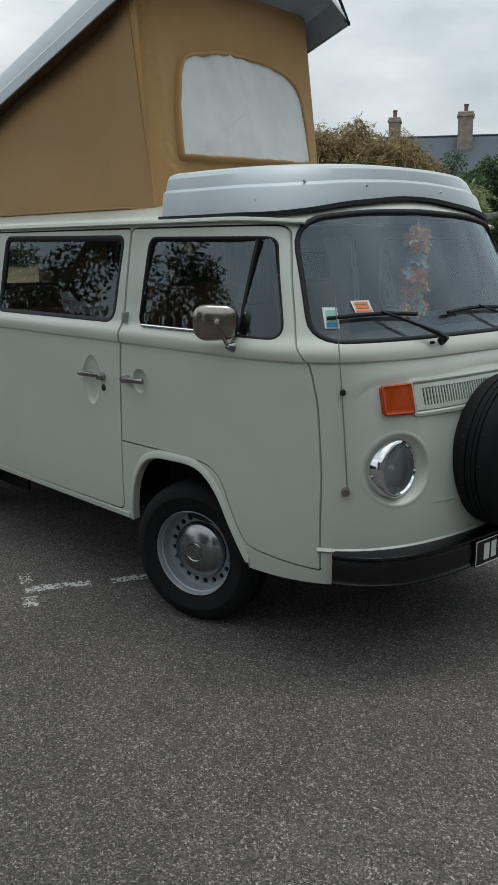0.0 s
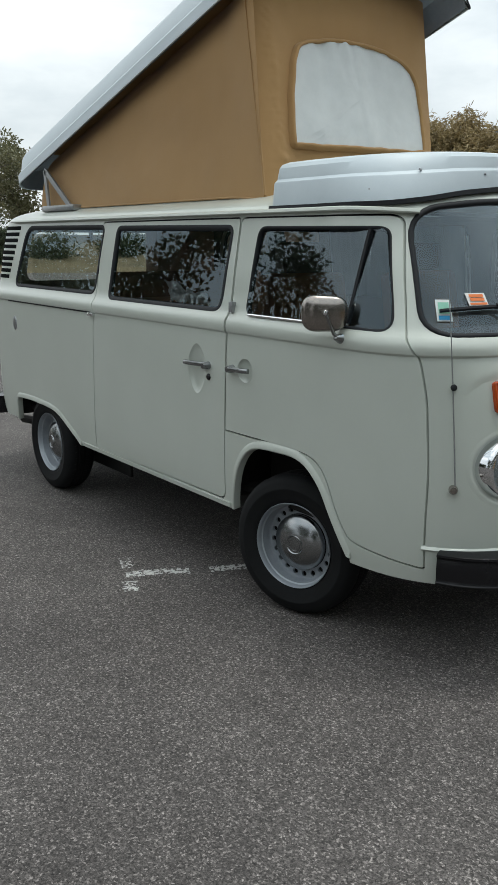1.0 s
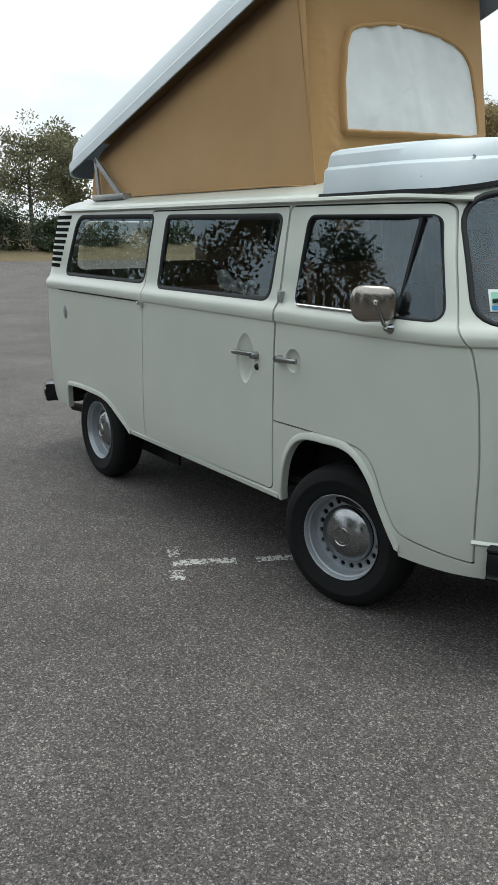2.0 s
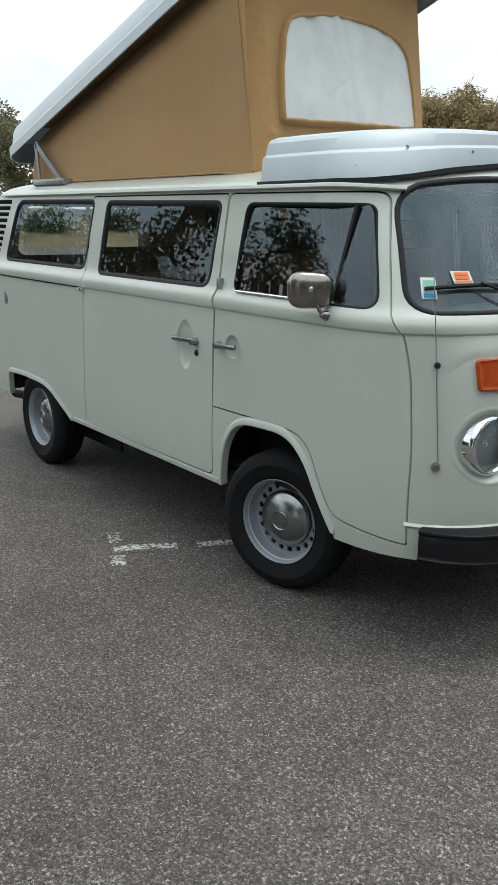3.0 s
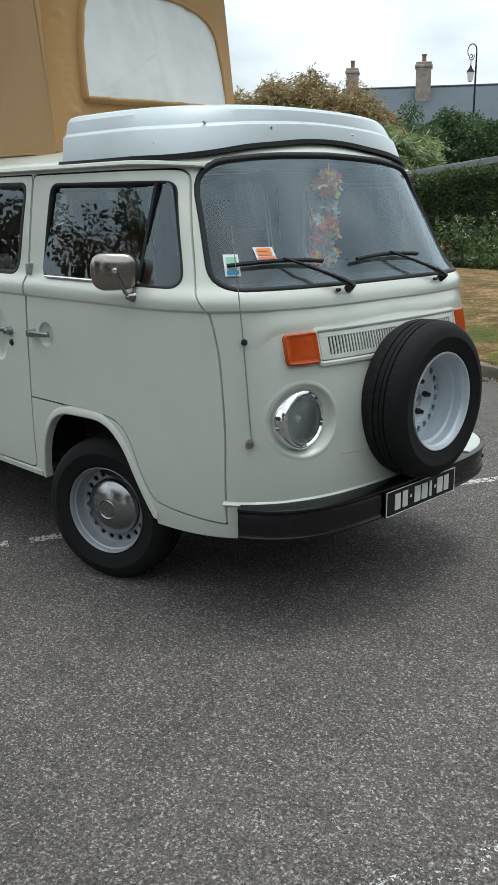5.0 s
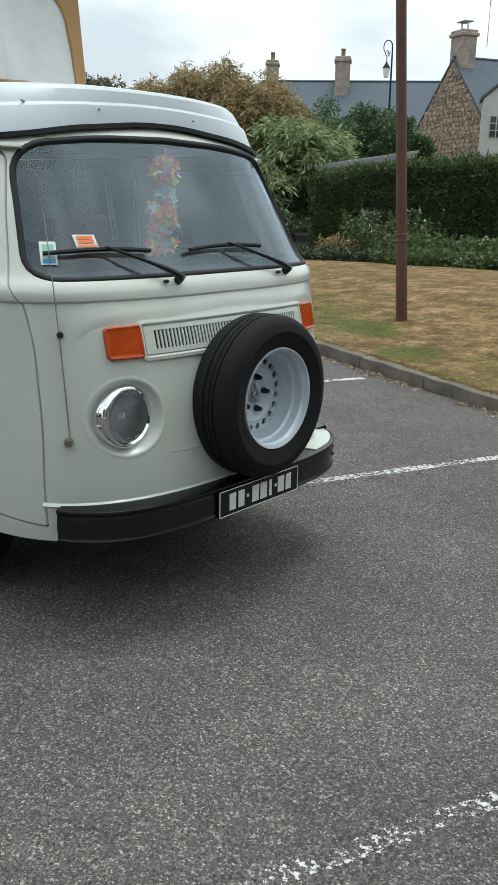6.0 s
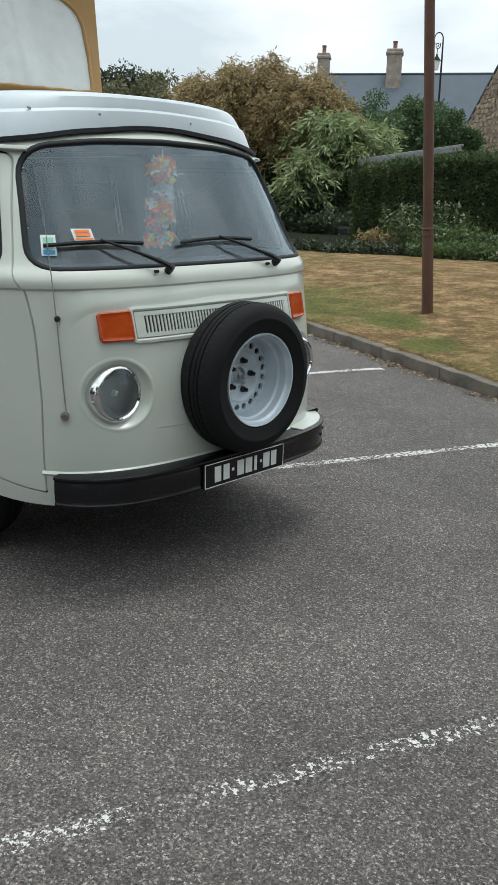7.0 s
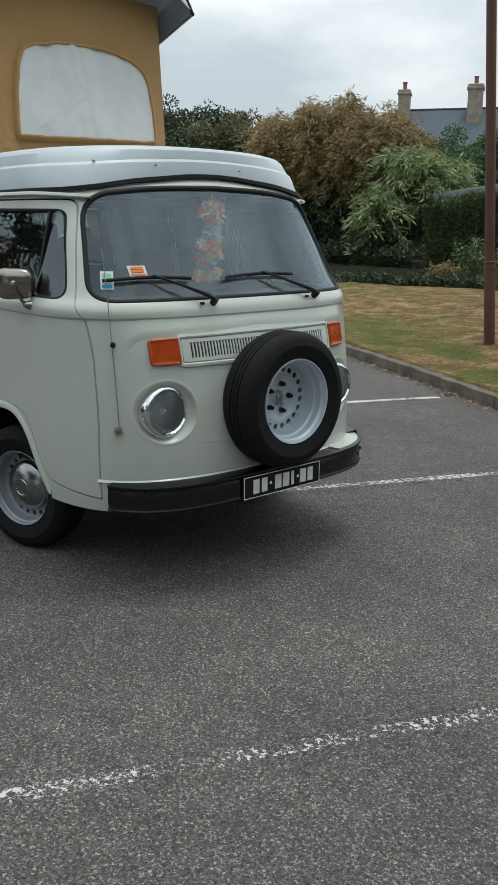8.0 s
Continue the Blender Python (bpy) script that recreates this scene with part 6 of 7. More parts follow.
BAMBOO_DRY = foliage("dry_bamboo_leaves", [(0.1, (0.10, 0.074, 0.032)), (0.45, (0.26, 0.195, 0.088)), (0.9, (0.52, 0.41, 0.21))], 0.35)
TREE_DARK = foliage("tree_and_shade_leaves", [(0.1, (0.018, 0.030, 0.014)), (0.5, (0.034, 0.052, 0.022)), (0.9, (0.07, 0.085, 0.034))], 0.25)
TREE_PALE = foliage("pale_tree_leaves", [(0.1, (0.07, 0.075, 0.035)), (0.5, (0.13, 0.13, 0.065)), (0.9, (0.22, 0.20, 0.11))], 0.35)
BARK = surface("bark", (0.05, 0.042, 0.034), (0.11, 0.095, 0.08), 0.95, scale=12, fine=70, bump=0.6, depth=0.01)
# culm colour darkened for the shade inside the clumps
CULM = surface("bamboo_culm", (0.018, 0.020, 0.012), (0.045, 0.044, 0.024), 0.6, scale=5, fine=60, bump=0.2, vary=0.2)

# ragged grass over the kerb
rng = np.random.default_rng(11)
n = 16000
gs = rng.uniform(-13, 3.6, n)
gr = KERB_R + 0.135 + rng.normal(0, 0.022, n) + 0.035 * np.array([noise.noise(Vector((a * 2.2, 0, 3))) for a in gs])
gc = np.array([site(a, b, 0.098) for a, b in zip(gs, gr)])
gn = np.stack([rng.normal(-ACROSS.x * 0.5, 0.6, n), rng.normal(-ACROSS.y * 0.5, 0.6, n), rng.uniform(0.1, 0.8, n)], 1)
fringe = leaves("grass_fringe", gc, gn, rng.uniform(0.02, 0.050, n), rng.uniform(0.004, 0.008, n), GRASS, seed=3)
tagged(fringe, "ragged dry grass hanging over the kerb", "grass", kind="stuff")

# ---- lamp posts ----
POST = surface("brown_post_paint", (0.062, 0.025, 0.013), (0.098, 0.042, 0.023), 0.6, scale=6, fine=80, bump=0.2)
lp = thing("lamp_post", "tall brown painted steel lamp post on the lawn", "lamp post", (-1.895, 6.06, lawn_z(*[Vector((-1.88, 6.07, 0)).dot(q) for q in (ALONG, ACROSS)]) - 0.02))
lp.matrix_world = lp.matrix_world @ Matrix.Rotation(radians(3.7), 4, Vector((0.64, -0.76, 0)))
part("post_shaft", lathe([(0.066, 0.0), (0.064, 0.02), (0.0615, 0.94), (0.058, 0.96), (0.0565, 0.98), (0.054, 4.0), (0.045, 7.4), (0.0, 7.4)], 24), POST, lp)
for z in (0.87, 0.935):
    part("post_collar", lathe([(0.060, z), (0.065, z + 0.004), (0.065, z + 0.022), (0.058, z + 0.028)], 24), POST, lp)
# the head lies over the view; it is shaped all the same
part("post_head", box_bm(0.5, 0.2, 0.09, 0.03, 2, pose(-0.2, 0, 7.42)), POST, lp)


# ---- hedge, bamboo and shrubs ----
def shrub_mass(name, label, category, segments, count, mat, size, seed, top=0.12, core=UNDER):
    """A clipped or loose hedge: a near-black core painted as its inner shade and a skin of leaves. segments: (s, r,
    half depth, z0, z1) along its line.
    """
    th = thing(name, label, category)
    rng = np.random.default_rng(seed)
    pts, nor = [], []
    tot = [math.dist(a[:2], b[:2]) * (a[4] - a[3] + 0.8) for a, b in zip(segments, segments[1:])]
    for (a, b), w in zip(zip(segments, segments[1:]), tot):
        m = int(count * w / sum(tot))
        t = rng.random(m)
        s, r, hd, z0, z1 = [a[k] + (b[k] - a[k]) * t for k in range(5)]
        on_top = rng.random(m) < 0.3
        u = rng.random(m)
        z = np.where(on_top, z1 + rng.normal(0, top * 0.5, m), z0 + (z1 - z0) * u)
        off = np.where(on_top, rng.uniform(-1, 1, m), -1.0) * hd
        bulge = np.array([0.16 * noise.noise(Vector((x * 1.1, zz * 1.4, seed))) + 0.07 * noise.noise(Vector((x * 4, zz * 4, seed + 3))) for x, zz in zip(s, z)])
        depth = np.abs(rng.normal(0, 0.06, m))
        rr_ = r + off - np.where(on_top, 0, bulge) + np.where(on_top, 0, depth)
        z = z + np.where(on_top, bulge * 1.2, 0)
        pts.append(np.stack([ALONG.x * s + ACROSS.x * rr_, ALONG.y * s + ACROSS.y * rr_, z], 1))
        q = np.where(on_top[:, None], np.array([[0, 0, 1.0]]), np.array([[-ACROSS.x, -ACROSS.y, 0.25]]))
        nor.append(q + rng.normal(0, 0.6, (m, 3)))
    pts, nor = np.concatenate(pts), np.concatenate(nor)
    k = len(pts)
    leaves("leaves", pts, nor, rng.uniform(0.7, 1.4, k) * size, rng.uniform(0.35, 0.6, k) * size, mat, th, seed=seed)
    # solid near-black core in place of the shade between the twigs
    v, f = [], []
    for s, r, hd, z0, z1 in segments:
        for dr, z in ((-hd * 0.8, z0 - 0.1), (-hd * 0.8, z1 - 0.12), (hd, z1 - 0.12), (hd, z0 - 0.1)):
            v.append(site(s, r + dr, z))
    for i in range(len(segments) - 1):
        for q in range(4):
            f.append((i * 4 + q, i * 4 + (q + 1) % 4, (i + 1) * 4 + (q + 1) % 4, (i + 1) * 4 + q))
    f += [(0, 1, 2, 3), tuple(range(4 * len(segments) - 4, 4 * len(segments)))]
    piece("shade_core", v, f, core, th, "near-black core painted as the shade inside the leaves")
    return th


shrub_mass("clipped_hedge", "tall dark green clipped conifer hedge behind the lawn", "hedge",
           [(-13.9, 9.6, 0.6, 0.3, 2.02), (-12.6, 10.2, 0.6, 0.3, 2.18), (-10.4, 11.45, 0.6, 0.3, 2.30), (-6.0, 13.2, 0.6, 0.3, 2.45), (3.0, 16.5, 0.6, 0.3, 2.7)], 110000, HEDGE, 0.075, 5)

# dark leaf mass added to stand in for the shade under the bamboo
shrub_mass("undergrowth", "dark low undergrowth added as shade at the foot of the bamboo", "shrub",
           [(-26.0, 6.6, 0.5, 0.2, 0.9), (-21.6, 7.4, 0.5, 0.25, 0.95), (-19.7, 8.9, 0.5, 0.3, 0.9), (-15.5, 9.9, 0.5, 0.3, 0.8)], 16000, TREE_DARK, 0.11, 15)


def bamboo(at, height, spread, culms, count, mats, seed, label, reach=1.6):
    th = thing("bamboo_clump", label, "bamboo", at)
    rng = np.random.default_rng(seed)
    tips = []
    for k in range(culms):
        a, r = rng.uniform(0, 2 * math.pi), spread * math.sqrt(rng.random())
        h = height * rng.uniform(0.88, 0.98) * (1 - 0.22 * (r / spread) ** 2)
        bx, by = r * 0.75 * math.cos(a), r * 0.75 * math.sin(a)
        lean = spread * rng.uniform(0.15, 0.5)
        pts = []
        for q in range(8):
            t = q / 7
            pts.append(Vector((bx + lean * math.cos(a) * t ** 2.4, by + lean * math.sin(a) * t ** 2.4, h * (t - 0.10 * t ** 4))))
        part("culm", tube(pts[:7], [0.022 * (1 - 0.9 * q / 6) + 0.003 for q in range(7)], 5), CULM, th, "", 0)
        tips.append(pts)
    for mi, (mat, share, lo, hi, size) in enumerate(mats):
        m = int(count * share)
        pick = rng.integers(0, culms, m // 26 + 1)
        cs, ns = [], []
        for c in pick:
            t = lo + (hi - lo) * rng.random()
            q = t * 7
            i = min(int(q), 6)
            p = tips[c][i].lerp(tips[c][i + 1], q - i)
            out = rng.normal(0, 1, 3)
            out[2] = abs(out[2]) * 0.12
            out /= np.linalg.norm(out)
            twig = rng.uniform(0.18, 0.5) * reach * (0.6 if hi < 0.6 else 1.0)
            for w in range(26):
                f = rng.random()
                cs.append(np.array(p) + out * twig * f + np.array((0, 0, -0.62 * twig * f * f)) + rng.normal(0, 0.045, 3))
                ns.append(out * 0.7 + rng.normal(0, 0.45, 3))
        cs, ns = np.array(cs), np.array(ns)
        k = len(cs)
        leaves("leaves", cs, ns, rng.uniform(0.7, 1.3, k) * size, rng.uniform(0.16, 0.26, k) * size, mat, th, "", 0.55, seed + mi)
    return th


def tree(name, label, at, height, trunk_r, crown_r, crown_z, count, mat, leaf, seed, stretch=1.0, clear=0.3, category="tree"):
    """A tapered trunk, limbs and a crown of leaf clumps with gaps."""
    th = thing(name, label, category, at)
    rng = np.random.default_rng(seed)
    bm = bmesh.new()

    def add(pts, rad):
        b = tube(pts, rad, 7)
        me = bpy.data.meshes.new("limb")
        b.to_mesh(me)
        b.free()
        bm.from_mesh(me)
    trunk = [Vector((rng.normal(0, 0.02) * height * k / 6, rng.normal(0, 0.02) * height * k / 6, height * 0.9 * k / 6)) for k in range(7)]
    add(trunk, [trunk_r * (1 - 0.85 * k / 6) for k in range(7)])
    clumps = []
    limbs = 16
    for k in range(limbs):
        t = clear + (0.95 - clear) * (k + rng.random()) / limbs
        i = min(int(t * 6 / 0.9 * 0.9), 5)
        p = trunk[i].lerp(trunk[i + 1], t * 6 - i if t * 6 - i <= 1 else 1)
        a = rng.uniform(0, 2 * math.pi)
        reach = crown_r * rng.uniform(0.55, 1.0) * math.sqrt(max(0.08, 1 - ((t * height - crown_z) / (height * 0.62)) ** 2))
        end = p + Vector((math.cos(a) * reach, math.sin(a) * reach, reach * rng.uniform(0.05, 0.5) * stretch))
        mid = p.lerp(end, 0.5) + Vector((0, 0, 0.08 * reach))
        add([p, mid, end], [trunk_r * 0.32, trunk_r * 0.2, trunk_r * 0.06])
        for f in (0.45, 0.75, 1.0):
            for _ in range(2):
                clumps.append((p.lerp(end, f) + Vector(rng.normal(0, 0.13 * crown_r, 3)), crown_r * rng.uniform(0.16, 0.30)))
    for _ in range(10):
        clumps.append((trunk[-1] + Vector(rng.normal(0, 0.22 * crown_r, 3)), crown_r * rng.uniform(0.16, 0.28)))
    part("trunk", bm, BARK, th, "dark bark trunk and limbs", 0)
    per = count // len(clumps)
    cs, ns = [], []
    for c, r in clumps:
        d = rng.normal(0, 1, (per, 3))
        d /= np.linalg.norm(d, axis=1, keepdims=True)
        rad = r * rng.random(per) ** 0.45
        cs.append(np.array(c) + d * rad[:, None] * np.array([1, 1, 0.75]))
        ns.append(d + rng.normal(0, 0.5, (per, 3)))
    cs, ns = np.concatenate(cs), np.concatenate(ns)
    k = len(cs)
    leaves("crown", cs, ns, rng.uniform(0.7, 1.3, k) * leaf, rng.uniform(0.4, 0.65, k) * leaf, mat, th, "", 0.15, seed)
    return th


def lawn_at(x, y):
    p = Vector((x, y, 0))
    return lawn_z(p.dot(ALONG), p.dot(ACROSS))


# the low TREE_DARK leaves paint the deep shade inside each clump
for x, y, h, sp, seed in ((-16.35, 16.4, 5.4, 0.85, 1), (-15.1, 17.0, 5.8, 1.15, 2), (-13.75, 17.7, 5.45, 1.15, 4)):
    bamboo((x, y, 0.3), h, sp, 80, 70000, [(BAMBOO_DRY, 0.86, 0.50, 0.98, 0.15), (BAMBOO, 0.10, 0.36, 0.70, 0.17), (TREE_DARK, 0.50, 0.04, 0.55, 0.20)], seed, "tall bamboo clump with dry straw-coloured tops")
# here too dark inner leaves stand in for shade below the pale ones
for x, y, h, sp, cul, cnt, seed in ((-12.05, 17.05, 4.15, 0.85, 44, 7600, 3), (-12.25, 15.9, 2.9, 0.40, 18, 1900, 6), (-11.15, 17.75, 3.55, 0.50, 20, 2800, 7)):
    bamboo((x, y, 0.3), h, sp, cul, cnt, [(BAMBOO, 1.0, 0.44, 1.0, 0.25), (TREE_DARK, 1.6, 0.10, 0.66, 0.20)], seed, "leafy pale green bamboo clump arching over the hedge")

# weedy border at the hedge's foot
WEED = foliage("border_leaves", [(0.1, (0.035, 0.065, 0.022)), (0.5, (0.07, 0.12, 0.035)), (0.9, (0.15, 0.20, 0.06))], 0.3)
FLOWER = foliage("pale_flower_heads", [(0.1, (0.40, 0.36, 0.26)), (0.9, (0.60, 0.56, 0.46))], 0.3)
rng = np.random.default_rng(31)


def border(name, label, cx, cy, radius, height, stems, per, mat, seed, heads=0):
    th = thing(name, label, "weeds", (cx, cy, lawn_at(cx, cy) - 0.02))
    rng = np.random.default_rng(seed)
    bm = bmesh.new()
    cs, ns, hs = [], [], []
    for k in range(stems):
        a, r = rng.uniform(0, 2 * math.pi), radius * math.sqrt(rng.random())
        b0 = Vector((r * math.cos(a), r * math.sin(a) * 0.6, 0))
        h = height * rng.uniform(0.45, 1.0)
        tip = b0 + Vector((rng.normal(0, 0.12) * h, rng.normal(0, 0.12) * h, h))
        t = tube([b0, b0.lerp(tip, 0.5) + Vector((rng.normal(0, 0.02), rng.normal(0, 0.02), 0)), tip], [0.006, 0.004, 0.002], 4)
        me = bpy.data.meshes.new("stem")
        t.to_mesh(me)
        t.free()
        bm.from_mesh(me)
        for q in range(per):
            f = rng.random() ** 0.8
            cs.append(np.array(b0.lerp(tip, f)) + rng.normal(0, 0.02, 3))
            ns.append(rng.normal(0, 1, 3) + np.array((0, 0, 0.5)))
        if k < heads:
            for q in range(9):
                hs.append(np.array(tip) + rng.normal(0, 0.022, 3))
    part("stems", bm, CULM, th, "", 0)["kind"] = "stuff"
    k = len(cs)
    leaves("leaves", np.array(cs), np.array(ns), rng.uniform(0.06, 0.14, k), rng.uniform(0.024, 0.048, k), mat, th, "", 0.2, seed)
    if hs:
        k = len(hs)
        leaves("flower_heads", np.array(hs), rng.normal(0, 1, (k, 3)), rng.uniform(0.025, 0.05, k), rng.uniform(0.02, 0.03, k), FLOWER, th, "pale flower heads", 0, seed)
    return th


border("tall_weeds", "tall straggly green weeds beside the hedge", -6.20, 12.25, 0.62, 0.90, 64, 20, WEED, 41, 6)
border("tall_weeds", "tall straggly green weeds beside the hedge", -5.45, 12.50, 0.40, 0.98, 24, 18, WEED, 43, 8)
border("dry_weeds", "low dry brown weeds at the hedge's foot", -6.85, 11.95, 0.42, 0.40, 60, 16, BAMBOO_DRY, 42)
for k in range(8):
    x, y = -5.25 + 0.95 * k, 12.0 + 0.12 * k
    border("border_plants", "leafy border plants with pale flowers at the hedge's foot", x, y, 0.85, 0.52 - 0.04 * (k % 3), 120, 24, WEED, 50 + k, 10)
for k in range(13):
    q = site(-12.9 + 0.62 * k, 8.05 + 0.55 * (-4.7 + 0.62 * k) + 0.55)
    border("border_plants", "low leafy plants at the lawn's edge", q.x, q.y, 0.62, 0.13 + 0.022 * k, 34 + 5 * k, 14, TREE_DARK if k < 6 else WEED, 70 + k, 0 if k < 8 else 6)
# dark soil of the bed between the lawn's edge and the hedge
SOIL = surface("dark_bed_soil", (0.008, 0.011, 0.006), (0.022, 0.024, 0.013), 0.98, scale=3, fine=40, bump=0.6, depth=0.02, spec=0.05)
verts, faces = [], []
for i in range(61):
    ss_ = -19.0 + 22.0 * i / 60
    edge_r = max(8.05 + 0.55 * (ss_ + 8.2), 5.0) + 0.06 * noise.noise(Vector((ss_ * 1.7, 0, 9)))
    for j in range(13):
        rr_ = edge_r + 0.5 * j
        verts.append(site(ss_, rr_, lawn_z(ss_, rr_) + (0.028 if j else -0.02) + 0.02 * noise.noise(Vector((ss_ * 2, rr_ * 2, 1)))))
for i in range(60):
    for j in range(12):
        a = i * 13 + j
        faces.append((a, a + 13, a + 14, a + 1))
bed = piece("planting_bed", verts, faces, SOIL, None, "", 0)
tagged(bed, "dark soil bed between the lawn and the hedge", "planting bed", kind="structure")
# fallen leaves along the kerb
LITTER = foliage("fallen_leaves", [(0.1, (0.15, 0.095, 0.050)), (0.6, (0.31, 0.22, 0.13)), (0.9, (0.55, 0.46, 0.34))], 0.1, 0.8)
n = 460
ls = np.where(rng.random(n) < 0.55, rng.choice((-3.9, -3.35, -2.75, -2.3, -1.2, 0.4), n) + rng.normal(0, 0.16, n), rng.uniform(-7, 3.5, n))
lr = KERB_R - 0.02 - np.abs(rng.normal(0, 0.06, n))
pts = np.array([site(a, b, 0.006 + 0.012 * rng.random()) for a, b in zip(ls, lr)])
lit = leaves("leaf_litter", pts, np.stack([rng.normal(0, 1, n), rng.normal(0, 1, n), rng.normal(0, 0.15, n)], 1), rng.uniform(0.02, 0.055, n), rng.uniform(0.012, 0.03, n), LITTER, seed=9)
tagged(lit, "dry fallen leaves along the kerb", "leaf litter", kind="stuff")


# ---- houses beyond the hedge ----
SLATE = surface("blue_grey_slate", (0.046, 0.066, 0.084), (0.076, 0.102, 0.126), 0.75, scale=1.2, fine=12, bump=0.4, depth=0.01)
STONE = surface("rubble_stone", (0.15, 0.117, 0.087), (0.35, 0.287, 0.22), 0.9, scale=4.5, fine=18, bump=0.6, depth=0.03, vary=0.3)
RENDER = surface("grey_render", (0.34, 0.35, 0.34), (0.44, 0.45, 0.44), 0.9, scale=1.5, fine=30)
CHIM = surface("chimney_stone", (0.17, 0.15, 0.13), (0.36, 0.31, 0.26), 0.9, scale=3.5, fine=14, bump=0.4)
TERRA = surface("terracotta_pot", (0.16, 0.085, 0.065), (0.24, 0.13, 0.10), 0.85, scale=6)
DARKGLASS = surface("dark_window", (0.02, 0.024, 0.028), (0.04, 0.045, 0.05), 0.08)


def gabled_house(name, label, origin, axis, length, half, eave, ridge, wall_mat, verge=0.25):
    """A house with its ridge along an axis; origin is the ridge's first end on the ground."""
    th = thing(name, label, "house", origin, "", math.degrees(math.atan2(axis[1], axis[0])))
    v = [(0, -half, -1), (length, -half, -1), (length, half, -1), (0, half, -1), (0, -half, eave), (length, -half, eave), (length, half, eave), (0, half, eave), (0, 0, ridge), (length, 0, ridge)]
    piece("wall", v, [(0, 1, 5, 4), (2, 3, 7, 6), (3, 0, 4, 8, 7), (1, 2, 6, 9, 5)], wall_mat, th)
    o, t = 0.2, 0.12
    k = (ridge - eave) / half
    for s in (-1, 1):
        rv = [(-verge, 0, ridge + 0.05), (length + verge, 0, ridge + 0.05), (length + verge, s * (half + o), eave - o * k + 0.05), (-verge, s * (half + o), eave - o * k + 0.05)]
        rv += [(x, y, z + t) for x, y, z in rv]
        piece("roof", rv, [(0, 1, 2, 3), (4, 5, 6, 7), (0, 1, 5, 4), (1, 2, 6, 5), (2, 3, 7, 6), (3, 0, 4, 7)], SLATE, th, "blue-grey slate roof slope")
    part("ridge_cap", tube([(-verge, 0, ridge + 0.2), (length + verge, 0, ridge + 0.2)], 0.05, 8), SLATE, th)
    return th


def chimney(th, x, y, z0, z1, w, d, pots=1, cap=0.12):
    c = part("chimney", box_bm(w, d, z1 - z0, 0.03, 1, pose(x, y, (z0 + z1) / 2)), CHIM, th, "stone chimney stack")
    part("chimney_cap", box_bm(w + cap, d + cap, 0.16, 0.03, 1, pose(x, y, z1 - 0.02)), CHIM, c)
    part("chimney_cap", box_bm(w + cap * 0.3, d + cap * 0.3, 0.14, 0.03, 1, pose(x, y, z1 + 0.12)), CHIM, c)
    for k in range(pots):
        part("chimney_pot", lathe([(0.13, 0), (0.14, 0.03), (0.11, 0.08), (0.11, 0.34), (0.13, 0.37), (0.13, 0.42), (0.09, 0.42), (0.09, 0.1)], 14, pose(x, y + (k - (pots - 1) / 2) * 0.42, z1 + 0.18)), TERRA, c)
    return c


# far house: ridge across the view
far = gabled_house("far_house", "long house with blue-grey slate roof and two chimneys", (-29.8, 37.7, 0), (0.83, 0.558), 14.9, 3.8, 4.4, 7.55, RENDER)
chimney(far, 0.30, 0, 6.8, 8.6, 0.62, 0.80, 1)
chimney(far, 4.15, -0.55, 6.3, 8.7, 0.80, 0.85, 1)

# nearer stone house, gable towards the lawn
near = gabled_house("stone_house", "old rubble-stone house with slate roof and chimney at the gable", (-18.15, 37.12, 0), (0.477, 0.879), 11.0, 3.6, 4.1, 7.8, STONE, 0.03)
chimney(near, 0.50, 0, 7.0, 8.95, 0.80, 0.95, 0, 0.16)
part("chimney_cowl", box_bm(0.5, 0.7, 0.05, 0.01, 1, pose(0.50, 0, 9.52)), STEEL, near)
for y in (-0.25, 0.25):
    part("cowl_leg", box_bm(0.06, 0.06, 0.36, 0.005, 1, pose(0.50, y, 9.32)), STEEL, near)
part("television_aerial", tube([(1.3, -0.7, 8.4), (1.3, -0.7, 10.6)], 0.02, 6), STEEL, near)
for z in (10.2, 10.4):
    part("television_aerial", tube([(1.0, -1.0, z), (1.6, -0.4, z)], 0.012, 5), STEEL, near)
rs = random.Random(8)
# rubble stones of the gable wall
stone_meshes = []
for k in range(8):
    bm = box_bm(0.05, 0.30 * rs.uniform(0.6, 1.15), 0.18 * rs.uniform(0.65, 1.2), 0.03, 1)
    for v in bm.verts:
        v.co += Vector((rs.uniform(-0.01, 0.01), rs.uniform(-0.03, 0.03), rs.uniform(-0.03, 0.03)))
    me = bpy.data.meshes.new("stone")
    bmesh.ops.recalc_face_normals(bm, faces=bm.faces)
    bm.to_mesh(me)
    bm.free()
    me.materials.append(STONE)
    stone_meshes.append(me)
z = 3.2
while z < 7.5:
    w = 3.6 * min(1.0, (7.8 - z) / 3.7)
    y = -w + 0.15
    while y < w - 0.1:
        ob = new("stone", rs.choice(stone_meshes))
        ob.parent = near
        ob.matrix_parent_inverse = Matrix.Identity(4)
        ob.matrix_basis = pose(-0.012 - rs.uniform(0, 0.015), y, z + rs.uniform(-0.045, 0.045), rs.uniform(-14, 14))
        y += rs.uniform(0.26, 0.42)
    z += 0.20
wing = thing("house_wing", "low grey-rendered house wing with slate roof and small window", "house", (-15.05, 34.25, 0), "", 28)
v = [(0, 0, -1), (4.8, 0, -1), (4.8, 0, 5.75), (2.4, 0, 7.75), (0, 0, 5.75)]
v += [(a, 1.6, c) for a, b, c in v]
